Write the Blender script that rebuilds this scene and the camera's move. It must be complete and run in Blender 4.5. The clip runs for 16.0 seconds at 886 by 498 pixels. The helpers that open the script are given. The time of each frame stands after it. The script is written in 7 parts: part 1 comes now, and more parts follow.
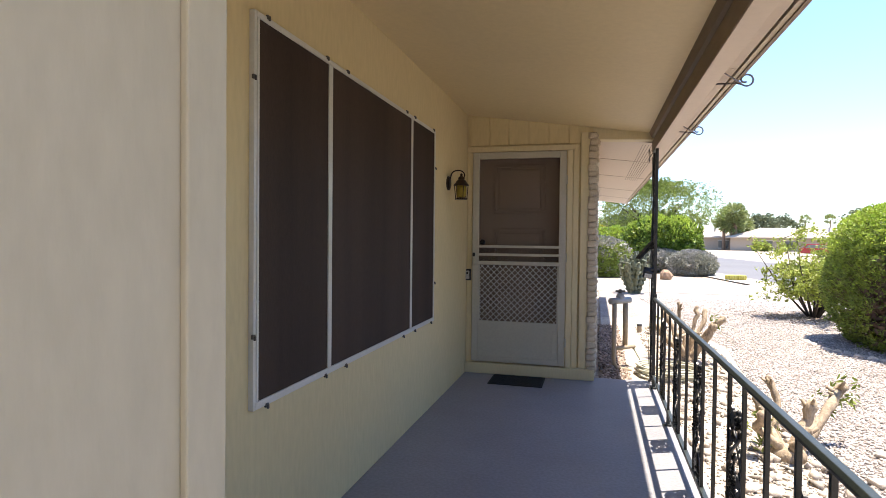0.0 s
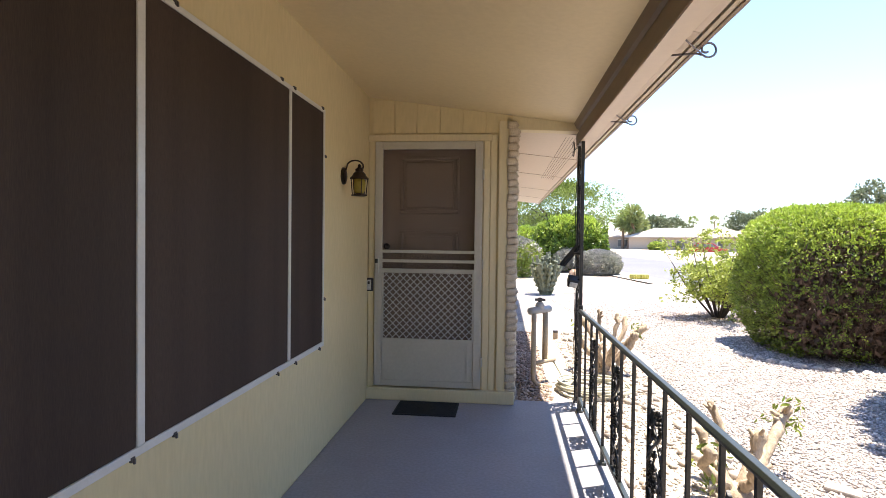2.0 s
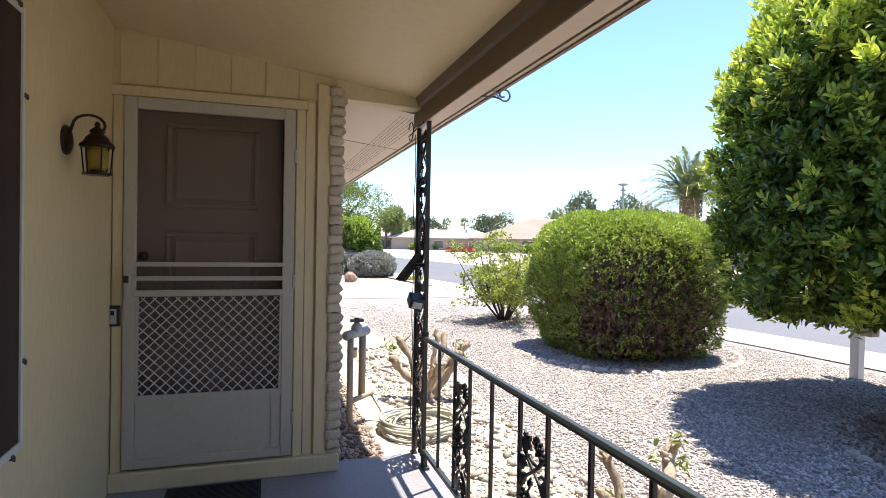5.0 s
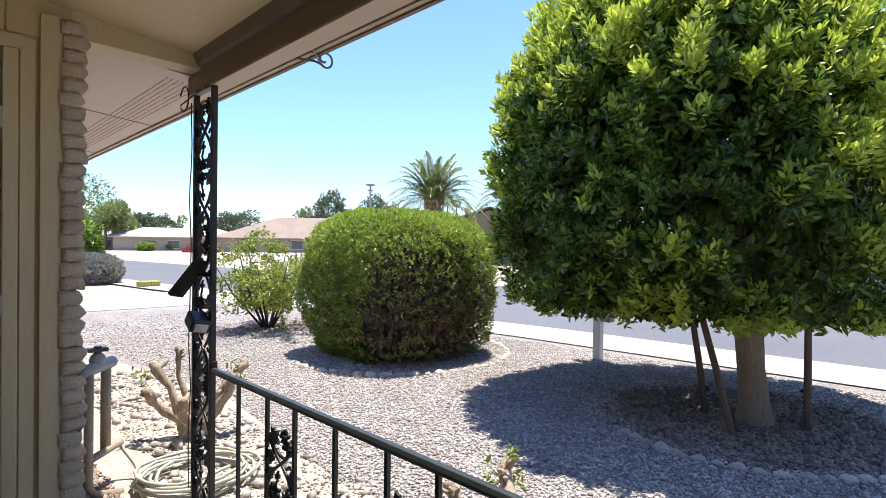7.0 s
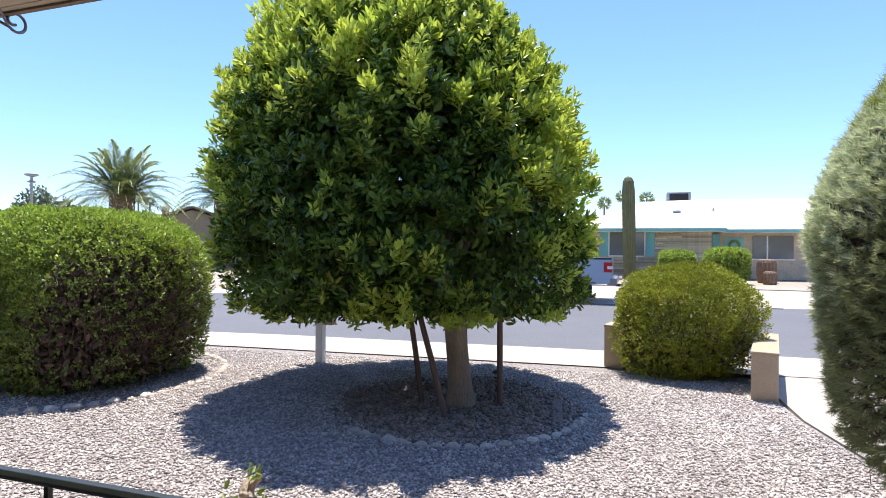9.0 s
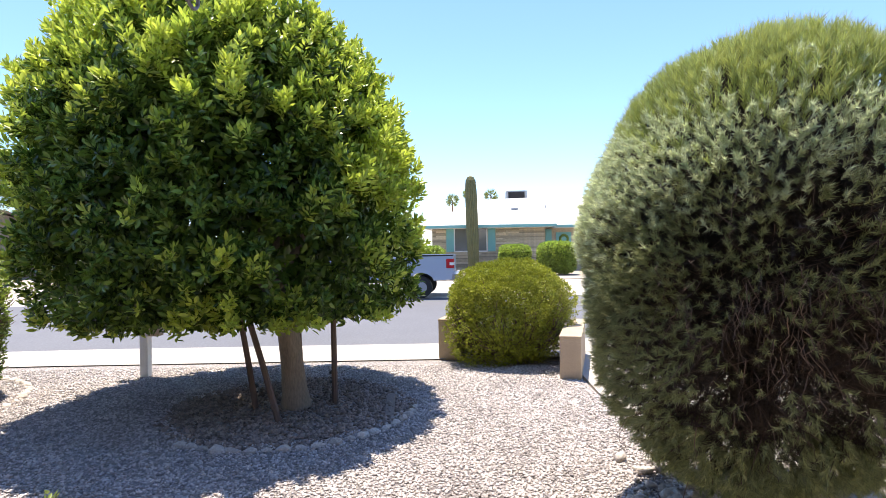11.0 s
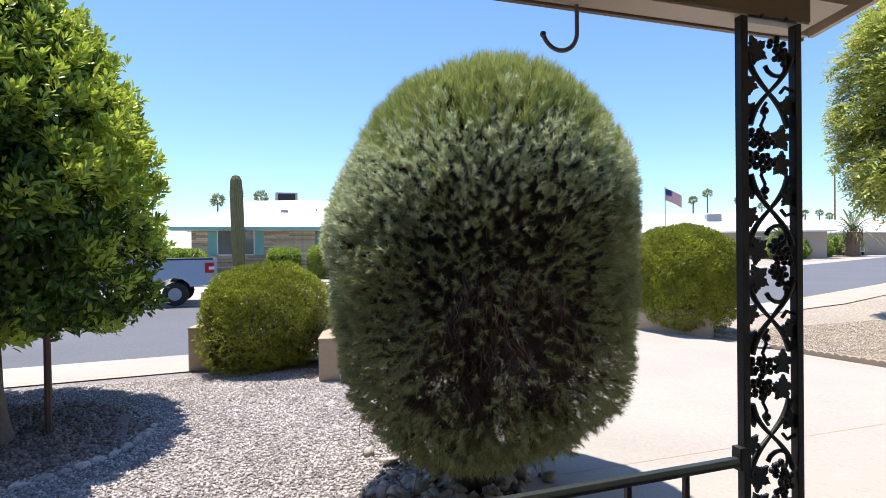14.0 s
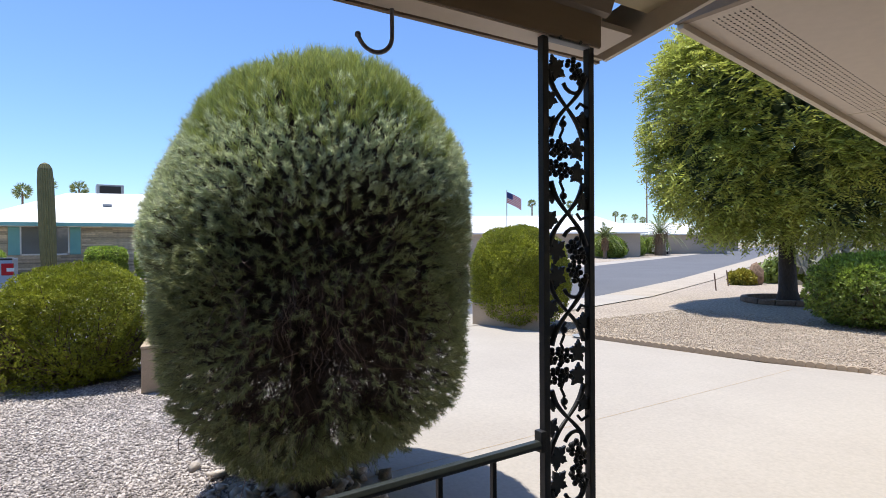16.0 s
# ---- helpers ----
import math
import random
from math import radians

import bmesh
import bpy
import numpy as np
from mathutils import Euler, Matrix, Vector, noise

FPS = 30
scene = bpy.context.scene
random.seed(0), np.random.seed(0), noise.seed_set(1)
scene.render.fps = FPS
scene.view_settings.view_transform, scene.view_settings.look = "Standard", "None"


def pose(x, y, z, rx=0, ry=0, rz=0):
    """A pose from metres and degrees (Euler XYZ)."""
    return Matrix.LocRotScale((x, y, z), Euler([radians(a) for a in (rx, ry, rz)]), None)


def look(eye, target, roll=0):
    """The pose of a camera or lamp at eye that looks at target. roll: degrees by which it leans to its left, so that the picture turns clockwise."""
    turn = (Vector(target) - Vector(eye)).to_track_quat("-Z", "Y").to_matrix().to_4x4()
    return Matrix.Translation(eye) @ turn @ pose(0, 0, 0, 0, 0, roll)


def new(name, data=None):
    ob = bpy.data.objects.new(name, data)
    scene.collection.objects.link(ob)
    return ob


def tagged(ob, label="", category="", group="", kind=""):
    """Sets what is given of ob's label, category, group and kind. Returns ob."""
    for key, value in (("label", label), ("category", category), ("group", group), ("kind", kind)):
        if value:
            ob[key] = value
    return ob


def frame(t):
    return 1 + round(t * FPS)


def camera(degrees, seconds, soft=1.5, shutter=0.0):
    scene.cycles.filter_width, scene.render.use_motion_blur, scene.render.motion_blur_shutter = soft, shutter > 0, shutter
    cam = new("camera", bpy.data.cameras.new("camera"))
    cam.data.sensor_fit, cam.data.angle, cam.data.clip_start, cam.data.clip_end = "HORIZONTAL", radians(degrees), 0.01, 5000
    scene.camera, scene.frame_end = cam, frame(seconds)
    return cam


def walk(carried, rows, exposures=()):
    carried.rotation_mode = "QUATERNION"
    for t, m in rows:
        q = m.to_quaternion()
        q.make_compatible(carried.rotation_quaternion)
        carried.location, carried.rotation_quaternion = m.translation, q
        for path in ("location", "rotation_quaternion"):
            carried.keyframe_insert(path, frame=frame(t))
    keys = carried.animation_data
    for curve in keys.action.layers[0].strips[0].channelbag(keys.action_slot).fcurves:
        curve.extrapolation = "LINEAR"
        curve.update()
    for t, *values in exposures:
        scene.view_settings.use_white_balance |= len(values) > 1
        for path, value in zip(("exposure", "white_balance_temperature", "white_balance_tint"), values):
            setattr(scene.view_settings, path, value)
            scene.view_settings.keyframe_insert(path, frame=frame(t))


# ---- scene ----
cam = camera(75.9, 16.0, 0.8)
PATH = [
    (0, (0.091, -0.025, 1.294), (-0.426, 1.906, 1.254), 0.6),
    (0.5, (0.011, 0.117, 1.306), (-0.474, 2.057, 1.266), 0.7),
    (1, (0.05, 0.343, 1.316), (-0.377, 2.297, 1.272), 0.5),
    (1.5, (0.064, 0.551, 1.319), (-0.277, 2.521, 1.277), 0.6),
    (2, (0.003, 0.758, 1.334), (-0.21, 2.746, 1.293), 0.7),
    (2.5, (-0.026, 0.927, 1.338), (-0.138, 2.924, 1.303), 0.7),
    (3, (-0.006, 1.157, 1.356), (-0.065, 3.156, 1.317), 0.6),
    (3.2, (-0.014, 1.226, 1.351), (-0.051, 3.225, 1.314), 0.6),
    (5.3, (-0.405, 2.071, 1.372), (0.323, 3.934, 1.345), 1.1),
    (5.5, (-0.446, 2.151, 1.372), (0.361, 3.981, 1.347), 1.1),
    (6, (-0.514, 2.292, 1.378), (0.498, 4.017, 1.359), 1.0),
    (6.5, (-0.458, 2.456, 1.374), (0.729, 4.066, 1.355), 0.9),
    (7, (-0.395, 2.594, 1.377), (0.96, 4.065, 1.357), 0.7),
    (7.5, (-0.433, 2.725, 1.388), (1.117, 3.989, 1.376), 0.8),
    (7.9, (-0.479, 2.778, 1.398), (1.222, 3.83, 1.393), 0.8),
    (8, (-0.461, 2.782, 1.4), (1.276, 3.775, 1.396), 0.8),
    (8.5, (-0.48, 2.762, 1.404), (1.363, 3.538, 1.403), 0.5),
    (8.6, (-0.486, 2.755, 1.401), (1.372, 3.495, 1.402), 0.6),
    (9, (-0.476, 2.737, 1.4), (1.419, 3.376, 1.399), 0.5),
    (9.2, (-0.506, 2.715, 1.414), (1.406, 3.3, 1.418), 0.7),
    (11.3, (-0.636, 2.462, 1.453), (1.363, 2.536, 1.445), -0.7),
    (11.5, (-0.64, 2.456, 1.439), (1.36, 2.486, 1.438), -0.4),
    (12, (-0.651, 2.423, 1.436), (1.346, 2.314, 1.437), -0.3),
    (12.5, (-0.658, 2.392, 1.437), (1.325, 2.135, 1.433), -0.4),
    (13, (-0.659, 2.365, 1.435), (1.301, 1.968, 1.43), -0.4),
    (13.5, (-0.669, 2.343, 1.437), (1.262, 1.824, 1.429), -0.5),
    (14, (-0.676, 2.32, 1.439), (1.22, 1.684, 1.429), -0.6),
    (14.5, (-0.682, 2.299, 1.438), (1.169, 1.54, 1.425), -0.5),
    (15, (-0.692, 2.274, 1.437), (1.105, 1.398, 1.421), -0.4),
    (15.5, (-0.702, 2.252, 1.437), (1.033, 1.257, 1.42), -0.4),
    (16, (-0.716, 2.229, 1.44), (0.954, 1.129, 1.423), -0.4),
]
EXPOSURES = [(0, 1.38, 7100, 10.8), (1.0, 1.48, 7100, 10.8), (2.0, 1.68, 7100, 10.8), (3, 1.54, 7050, 10.8), (5.3, 1.12, 6700, 9.5), (8, 0.75, 6450, 10), (9.2, 0.72, 6450, 10.5), (11.3, 1.0, 6850, 11), (12.2, 0.84, 6800, 11), (13.5, 0.60, 6500, 10), (16, 0.24, 6300, 9)]
walk(cam, [(t, look(eye, target, roll)) for t, eye, target, roll in PATH], EXPOSURES)

# ---- light ----
SUN = Vector((0.225, 0.10, 1.0)).normalized()
world = bpy.data.worlds.new("sky")
scene.world = world
world.use_nodes = True
wn = world.node_tree.nodes
wl = world.node_tree.links
sky = wn.new("ShaderNodeTexSky")
sky.sky_type = "NISHITA"
sky.sun_disc = False
sky.sun_elevation = math.asin(SUN.z)
sky.sun_rotation = math.atan2(SUN.x, SUN.y)
sky.altitude = 0
sky.air_density = 1.0
sky.dust_density = 0.15
sky.ozone_density = 1.5
wn["Background"].inputs["Strength"].default_value = 0.135
tint = wn.new("ShaderNodeVectorMath")
tint.operation = "MULTIPLY"
tint.inputs[1].default_value = (0.795, 0.95, 1.22)
wl.new(sky.outputs["Color"], tint.inputs[0])
wl.new(tint.outputs[0], wn["Background"].inputs["Color"])
sun = new("sun", bpy.data.lights.new("sun", "SUN"))
sun.data.energy = 5.0
sun.data.angle = radians(0.53)
sun.data.color = (1.0, 0.94, 0.85)
sun.matrix_world = look(SUN * 40, (0, 0, 0))

# ---- materials ----


def material(name, a, b=None, rough=0.7, metal=0.0, scale=3.0, fine=60.0, fine_mix=0.25, bump=0.2, bump_dist=0.004,
             bump_scale=None, island=0.0, piece=0.0, thin=0.0, coat=0.0, stretch=(1, 1, 1), space="Object", spec=0.5):
    """Two colours mixed by coarse noise, broken up by fine noise, with a fine relief."""
    m = bpy.data.materials.new(name)
    m.use_nodes = True
    nt = m.node_tree
    n, l = nt.nodes, nt.links
    p = n["Principled BSDF"]
    p.inputs["Roughness"].default_value = rough
    p.inputs["Metallic"].default_value = metal
    p.inputs["Specular IOR Level"].default_value = spec
    if coat:
        p.inputs["Coat Weight"].default_value = coat
    b = b or tuple(c * 0.82 for c in a)
    tc = n.new("ShaderNodeTexCoord")
    mp = n.new("ShaderNodeMapping")
    mp.inputs["Scale"].default_value = stretch
    l.new(tc.outputs[space], mp.inputs["Vector"])
    big = n.new("ShaderNodeTexNoise")
    big.inputs["Scale"].default_value = scale
    big.inputs["Detail"].default_value = 5
    big.inputs["Roughness"].default_value = 0.6
    l.new(mp.outputs[0], big.inputs["Vector"])
    ramp = n.new("ShaderNodeMapRange")
    ramp.inputs["From Min"].default_value = 0.3
    ramp.inputs["From Max"].default_value = 0.7
    l.new(big.outputs["Fac"], ramp.inputs["Value"])
    mix = n.new("ShaderNodeMix")
    mix.data_type = "RGBA"
    mix.inputs["A"].default_value = (*a, 1)
    mix.inputs["B"].default_value = (*b, 1)
    l.new(ramp.outputs[0], mix.inputs["Factor"])
    col = mix.outputs["Result"]
    tiny = n.new("ShaderNodeTexNoise")
    tiny.inputs["Scale"].default_value = fine
    tiny.inputs["Detail"].default_value = 3
    l.new(mp.outputs[0], tiny.inputs["Vector"])
    if fine_mix:
        r2 = n.new("ShaderNodeMapRange")
        r2.inputs["From Min"].default_value = 0.25
        r2.inputs["From Max"].default_value = 0.75
        r2.inputs["To Min"].default_value = 1 - fine_mix
        r2.inputs["To Max"].default_value = 1 + fine_mix * 0.6
        l.new(tiny.outputs["Fac"], r2.inputs["Value"])
        mul = n.new("ShaderNodeVectorMath")
        mul.operation = "SCALE"
        l.new(col, mul.inputs[0])
        l.new(r2.outputs[0], mul.inputs["Scale"])
        col = mul.outputs[0]
    for amount, kind in ((island, "island"), (piece, "piece")):
        if not amount:
            continue
        if kind == "island":
            src = n.new("ShaderNodeNewGeometry").outputs["Random Per Island"]
        else:
            src = n.new("ShaderNodeObjectInfo").outputs["Random"]
        r3 = n.new("ShaderNodeMapRange")
        r3.inputs["To Min"].default_value = 1 - amount
        r3.inputs["To Max"].default_value = 1 + amount
        l.new(src, r3.inputs["Value"])
        mul = n.new("ShaderNodeVectorMath")
        mul.operation = "SCALE"
        l.new(col, mul.inputs[0])
        l.new(r3.outputs[0], mul.inputs["Scale"])
        col = mul.outputs[0]
    l.new(col, p.inputs["Base Color"])
    if bump:
        src = tiny
        if bump_scale:
            src = n.new("ShaderNodeTexNoise")
            src.inputs["Scale"].default_value = bump_scale
            src.inputs["Detail"].default_value = 4
            l.new(mp.outputs[0], src.inputs["Vector"])
        bp = n.new("ShaderNodeBump")
        bp.inputs["Strength"].default_value = bump
        bp.inputs["Distance"].default_value = bump_dist
        l.new(src.outputs["Fac"], bp.inputs["Height"])
        l.new(bp.outputs[0], p.inputs["Normal"])
    if thin:
        tr = n.new("ShaderNodeBsdfTranslucent")
        l.new(col, tr.inputs["Color"])
        ms = n.new("ShaderNodeMixShader")
        ms.inputs[0].default_value = thin
        l.new(p.outputs[0], ms.inputs[1])
        l.new(tr.outputs[0], ms.inputs[2])
        l.new(ms.outputs[0], n["Material Output"].inputs["Surface"])
    return m


M_WALL = material("cream_wall_paint", (0.65, 0.54, 0.315), (0.60, 0.49, 0.28), rough=0.75, scale=1.2, fine=45, fine_mix=0.07, bump=0.25, stretch=(1, 1, 0.25))
M_TRIM = material("cream_trim_paint", (0.655, 0.565, 0.36), (0.60, 0.51, 0.32), rough=0.6, scale=2.0, fine=70, fine_mix=0.06, bump=0.2, stretch=(1, 1, 0.2))
M_GARAGE = material("beige_stucco_paint", (0.525, 0.475, 0.36), (0.48, 0.43, 0.32), rough=0.8, scale=0.8, fine=40, fine_mix=0.07, bump=0.35, stretch=(1, 1, 0.35))
M_CEIL = material("tan_ceiling_paint", (0.65, 0.535, 0.325), (0.60, 0.49, 0.295), rough=0.5, scale=0.7, fine=30, fine_mix=0.05, bump=0.15)
M_BEAM = material("brown_beam_paint", (0.27, 0.195, 0.135), (0.23, 0.165, 0.115), rough=0.5, scale=1.5, fine=40, fine_mix=0.1, bump=0.2, stretch=(1, 0.15, 1))
M_SOFFIT = material("beige_soffit_metal", (0.62, 0.51, 0.41), (0.58, 0.48, 0.38), rough=0.45, scale=0.6, fine=25, fine_mix=0.04, bump=0.1)
M_FASCIA = material("cream_fascia_metal", (0.62, 0.53, 0.41), (0.57, 0.48, 0.36), rough=0.45, scale=0.8, fine=30, fine_mix=0.05, bump=0.1)
M_FLOOR = material("grey_porch_paint", (0.285, 0.28, 0.305), (0.235, 0.23, 0.252), rough=0.55, scale=1.4, fine=55, fine_mix=0.16, bump=0.35, bump_dist=0.003)
M_CONC = material("driveway_concrete", (0.465, 0.42, 0.36), (0.405, 0.36, 0.31), rough=0.85, scale=0.5, fine=38, fine_mix=0.1, bump=0.25, bump_dist=0.003)
M_ROAD = material("grey_asphalt", (0.155, 0.155, 0.165), (0.125, 0.125, 0.135), rough=0.85, scale=0.25, fine=30, fine_mix=0.22, bump=0.4, bump_dist=0.006)
M_GRAVELBED = material("gravel_ground", (0.44, 0.39, 0.36), (0.30, 0.265, 0.25), rough=0.9, scale=1.2, fine=38, fine_mix=0.75, bump=1.0, bump_dist=0.03)
M_TANGRAVEL = material("tan_gravel_ground", (0.48, 0.40, 0.32), (0.40, 0.33, 0.26), rough=0.9, scale=0.3, fine=18, fine_mix=0.55, bump=0.8, bump_dist=0.03)
M_VERGE = material("sandy_verge", (0.50, 0.43, 0.345), (0.42, 0.355, 0.28), rough=0.95, scale=1.5, fine=25, fine_mix=0.25, bump=0.4, bump_dist=0.01)
M_SOIL = material("sandy_soil", (0.54, 0.475, 0.40), (0.41, 0.345, 0.285), rough=0.95, scale=3, fine=30, fine_mix=0.4, bump=0.8, bump_dist=0.02)
M_STONE = material("gravel_stones", (0.60, 0.535, 0.495), (0.42, 0.37, 0.345), rough=0.85, scale=2.5, fine=70, fine_mix=0.2, bump=0.3, island=0.5)
M_DUST = material("brown_litter_stones", (0.38, 0.29, 0.24), (0.28, 0.21, 0.17), rough=0.9, scale=4, fine=60, fine_mix=0.3, bump=0.3, island=0.45)
M_TANSTONE = material("tan_gravel_stones", (0.55, 0.455, 0.35), (0.40, 0.32, 0.24), rough=0.85, scale=2.5, fine=70, fine_mix=0.2, bump=0.3, island=0.35)
M_ROCK = material("tan_landscape_rocks", (0.54, 0.475, 0.41), (0.38, 0.325, 0.28), rough=0.85, scale=6, fine=60, fine_mix=0.3, bump=0.5, island=0.3, piece=0.25)
M_BLACK = material("black_wrought_iron", (0.018, 0.018, 0.02), (0.03, 0.028, 0.027), rough=0.42, scale=14, fine=160, fine_mix=0.3, bump=0.25, bump_dist=0.002)
M_IRONGREEN = material("dark_green_iron", (0.02, 0.028, 0.026), (0.032, 0.038, 0.035), rough=0.45, scale=10, fine=120, fine_mix=0.2, bump=0.2, bump_dist=0.002)
M_SCREEN = material("dark_sun_screen", (0.062, 0.041, 0.032), (0.034, 0.0225, 0.018), rough=0.7, scale=4.0, fine=700, fine_mix=0.35, bump=0.25, bump_dist=0.001, stretch=(1, 1, 0.05), spec=0.25)
M_ALU = material("white_aluminium_frame", (0.62, 0.61, 0.58), (0.55, 0.54, 0.51), rough=0.35, scale=5, fine=80, fine_mix=0.06, bump=0.08)
M_STORM = material("grey_storm_door", (0.47, 0.445, 0.38), (0.42, 0.40, 0.34), rough=0.5, scale=2, fine=50, fine_mix=0.06, bump=0.1)
M_DOOR = material("taupe_door_paint", (0.34, 0.245, 0.185), (0.30, 0.215, 0.165), rough=0.5, scale=2, fine=60, fine_mix=0.08, bump=0.15, stretch=(1, 1, 0.2))
M_DARK = material("dark_interior", (0.02, 0.018, 0.016), rough=0.8, bump=0)
M_MAT = material("black_door_mat", (0.02, 0.02, 0.022), (0.03, 0.03, 0.03), rough=0.95, scale=20, fine=220, fine_mix=0.5, bump=0.9, bump_dist=0.005)
M_BRONZE = material("bronze_lantern_metal", (0.06, 0.04, 0.03), (0.04, 0.028, 0.022), rough=0.4, metal=0.7, scale=12, fine=90, fine_mix=0.2, bump=0.15)
M_AMBER = material("amber_glass", (0.55, 0.42, 0.10), (0.45, 0.36, 0.08), rough=0.15, scale=20, fine=60, fine_mix=0.1, bump=0.2, thin=0.5)
M_VENEER = material("cream_painted_stone", (0.60, 0.52, 0.41), (0.48, 0.40, 0.31), rough=0.85, scale=9, fine=60, fine_mix=0.2, bump=0.6, bump_dist=0.008, piece=0.12)
M_MORTAR = material("beige_mortar", (0.46, 0.39, 0.31), rough=0.95, scale=8, bump=0.4)
M_STUCCO = material("tan_stucco_block", (0.50, 0.39, 0.27), (0.43, 0.33, 0.23), rough=0.9, scale=3, fine=90, fine_mix=0.15, bump=0.6, bump_dist=0.006)
M_BARK = material("tan_smooth_bark", (0.36, 0.29, 0.22), (0.26, 0.20, 0.15), rough=0.85, scale=7, fine=70, fine_mix=0.25, bump=0.5, bump_dist=0.01, stretch=(1, 1, 0.3))
M_DARKBARK = material("dark_bark", (0.10, 0.07, 0.055), (0.06, 0.045, 0.035), rough=0.9, scale=8, fine=50, fine_mix=0.4, bump=0.8, bump_dist=0.02, stretch=(1, 1, 0.25))
M_TWIG = material("brown_dry_twigs", (0.19, 0.125, 0.092), (0.11, 0.072, 0.052), rough=0.9, scale=10, island=0.4, bump=0)
M_DARKNEEDLE = material("dark_filler_needles", (0.085, 0.055, 0.04), (0.05, 0.034, 0.026), rough=0.9, scale=6, island=0.4, bump=0)
M_PALETWIG = material("pale_dry_twigs", (0.19, 0.13, 0.095), (0.12, 0.08, 0.06), rough=0.85, scale=10, island=0.4, bump=0)
M_STUMP = material("pruned_stump_wood", (0.50, 0.40, 0.29), (0.27, 0.20, 0.14), rough=0.85, scale=8, fine=60, fine_mix=0.35, bump=0.7, bump_dist=0.012, stretch=(1, 1, 0.4))
M_STAKE = material("weathered_stake_wood", (0.20, 0.13, 0.10), (0.14, 0.095, 0.075), rough=0.85, scale=6, fine=50, fine_mix=0.25, bump=0.4, stretch=(1, 1, 0.1))
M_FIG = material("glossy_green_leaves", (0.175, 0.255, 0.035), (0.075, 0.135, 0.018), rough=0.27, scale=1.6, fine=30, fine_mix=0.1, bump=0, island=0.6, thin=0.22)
M_FIGBRIGHT = material("new_sunlit_leaves", (0.60, 0.66, 0.10), (0.36, 0.46, 0.055), rough=0.33, scale=2.0, fine=30, fine_mix=0.1, bump=0, island=0.3, thin=0.4)
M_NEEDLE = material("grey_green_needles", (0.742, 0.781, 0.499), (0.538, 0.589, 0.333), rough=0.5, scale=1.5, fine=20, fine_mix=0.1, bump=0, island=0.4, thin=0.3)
M_NEEDLESHADE = material("shaded_olive_needles", (0.422, 0.442, 0.198), (0.269, 0.294, 0.128), rough=0.55, scale=1.5, fine=20, fine_mix=0.1, bump=0, island=0.4, thin=0.25)
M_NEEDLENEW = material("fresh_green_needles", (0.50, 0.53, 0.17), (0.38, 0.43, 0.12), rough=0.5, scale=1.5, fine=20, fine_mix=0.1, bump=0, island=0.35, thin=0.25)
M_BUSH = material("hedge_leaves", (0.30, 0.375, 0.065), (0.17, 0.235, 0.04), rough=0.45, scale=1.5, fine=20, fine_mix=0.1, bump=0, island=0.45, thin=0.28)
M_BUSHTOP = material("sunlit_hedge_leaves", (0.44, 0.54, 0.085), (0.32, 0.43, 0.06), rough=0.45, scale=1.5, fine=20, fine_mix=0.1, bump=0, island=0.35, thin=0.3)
M_OLIVE = material("yellow_green_box_leaves", (0.413, 0.431, 0.037), (0.220, 0.248, 0.024), rough=0.62, scale=2.5, fine=20, fine_mix=0.1, bump=0, island=0.4, thin=0.25)
M_CITRUS = material("citrus_leaves", (0.42, 0.47, 0.09), (0.26, 0.32, 0.055), rough=0.4, scale=2, bump=0, island=0.45, thin=0.35)
M_SHRUB = material("light_shrub_leaves", (0.24, 0.30, 0.06), (0.17, 0.23, 0.045), rough=0.45, scale=2, bump=0, island=0.4, thin=0.3)
M_FERN = material("feathery_tree_leaves", (0.62, 0.62, 0.14), (0.32, 0.38, 0.08), rough=0.5, scale=0.7, bump=0, island=0.45, thin=0.38)
M_FARTREE = material("far_needle_leaves", (0.19, 0.22, 0.12), (0.12, 0.15, 0.08), rough=0.6, scale=0.5, bump=0, island=0.45, thin=0.2)
M_FERNSHADE = material("shaded_inner_leaves", (0.10, 0.135, 0.055), (0.07, 0.10, 0.045), rough=0.6, scale=0.5, bump=0, island=0.45, thin=0.2)
M_GREYLEAF = material("grey_lavender_leaves", (0.38, 0.36, 0.33), (0.26, 0.27, 0.19), rough=0.6, scale=1.5, bump=0, island=0.4, thin=0.15)
M_YELLOWLEAF = material("yellow_flowering_leaves", (0.45, 0.38, 0.05), (0.3, 0.3, 0.05), rough=0.5, bump=0, island=0.35, thin=0.25)
M_CACTUS = material("saguaro_skin", (0.20, 0.19, 0.085), (0.14, 0.14, 0.06), rough=0.7, scale=3, fine=30, fine_mix=0.25, bump=0.3)
M_CHOLLA = material("grey_green_cactus", (0.17, 0.185, 0.12), (0.11, 0.125, 0.075), rough=0.7, scale=5, fine=40, fine_mix=0.3, bump=0.4, island=0.25)
M_GOLD = material("golden_cactus_spines", (0.50, 0.42, 0.08), (0.35, 0.33, 0.08), rough=0.7, scale=20, bump=0.4)
M_PALM = material("palm_fronds", (0.33, 0.37, 0.14), (0.24, 0.29, 0.10), rough=0.5, scale=0.8, bump=0, island=0.35, thin=0.15)
M_PALMTRUNK = material("palm_trunk_scales", (0.30, 0.20, 0.13), (0.18, 0.115, 0.075), rough=0.9, scale=6, fine=20, fine_mix=0.4, bump=0.7, island=0.3)
M_HOSE = material("pale_green_hose", (0.50, 0.49, 0.39), (0.42, 0.41, 0.32), rough=0.5, scale=9, fine_mix=0.1)
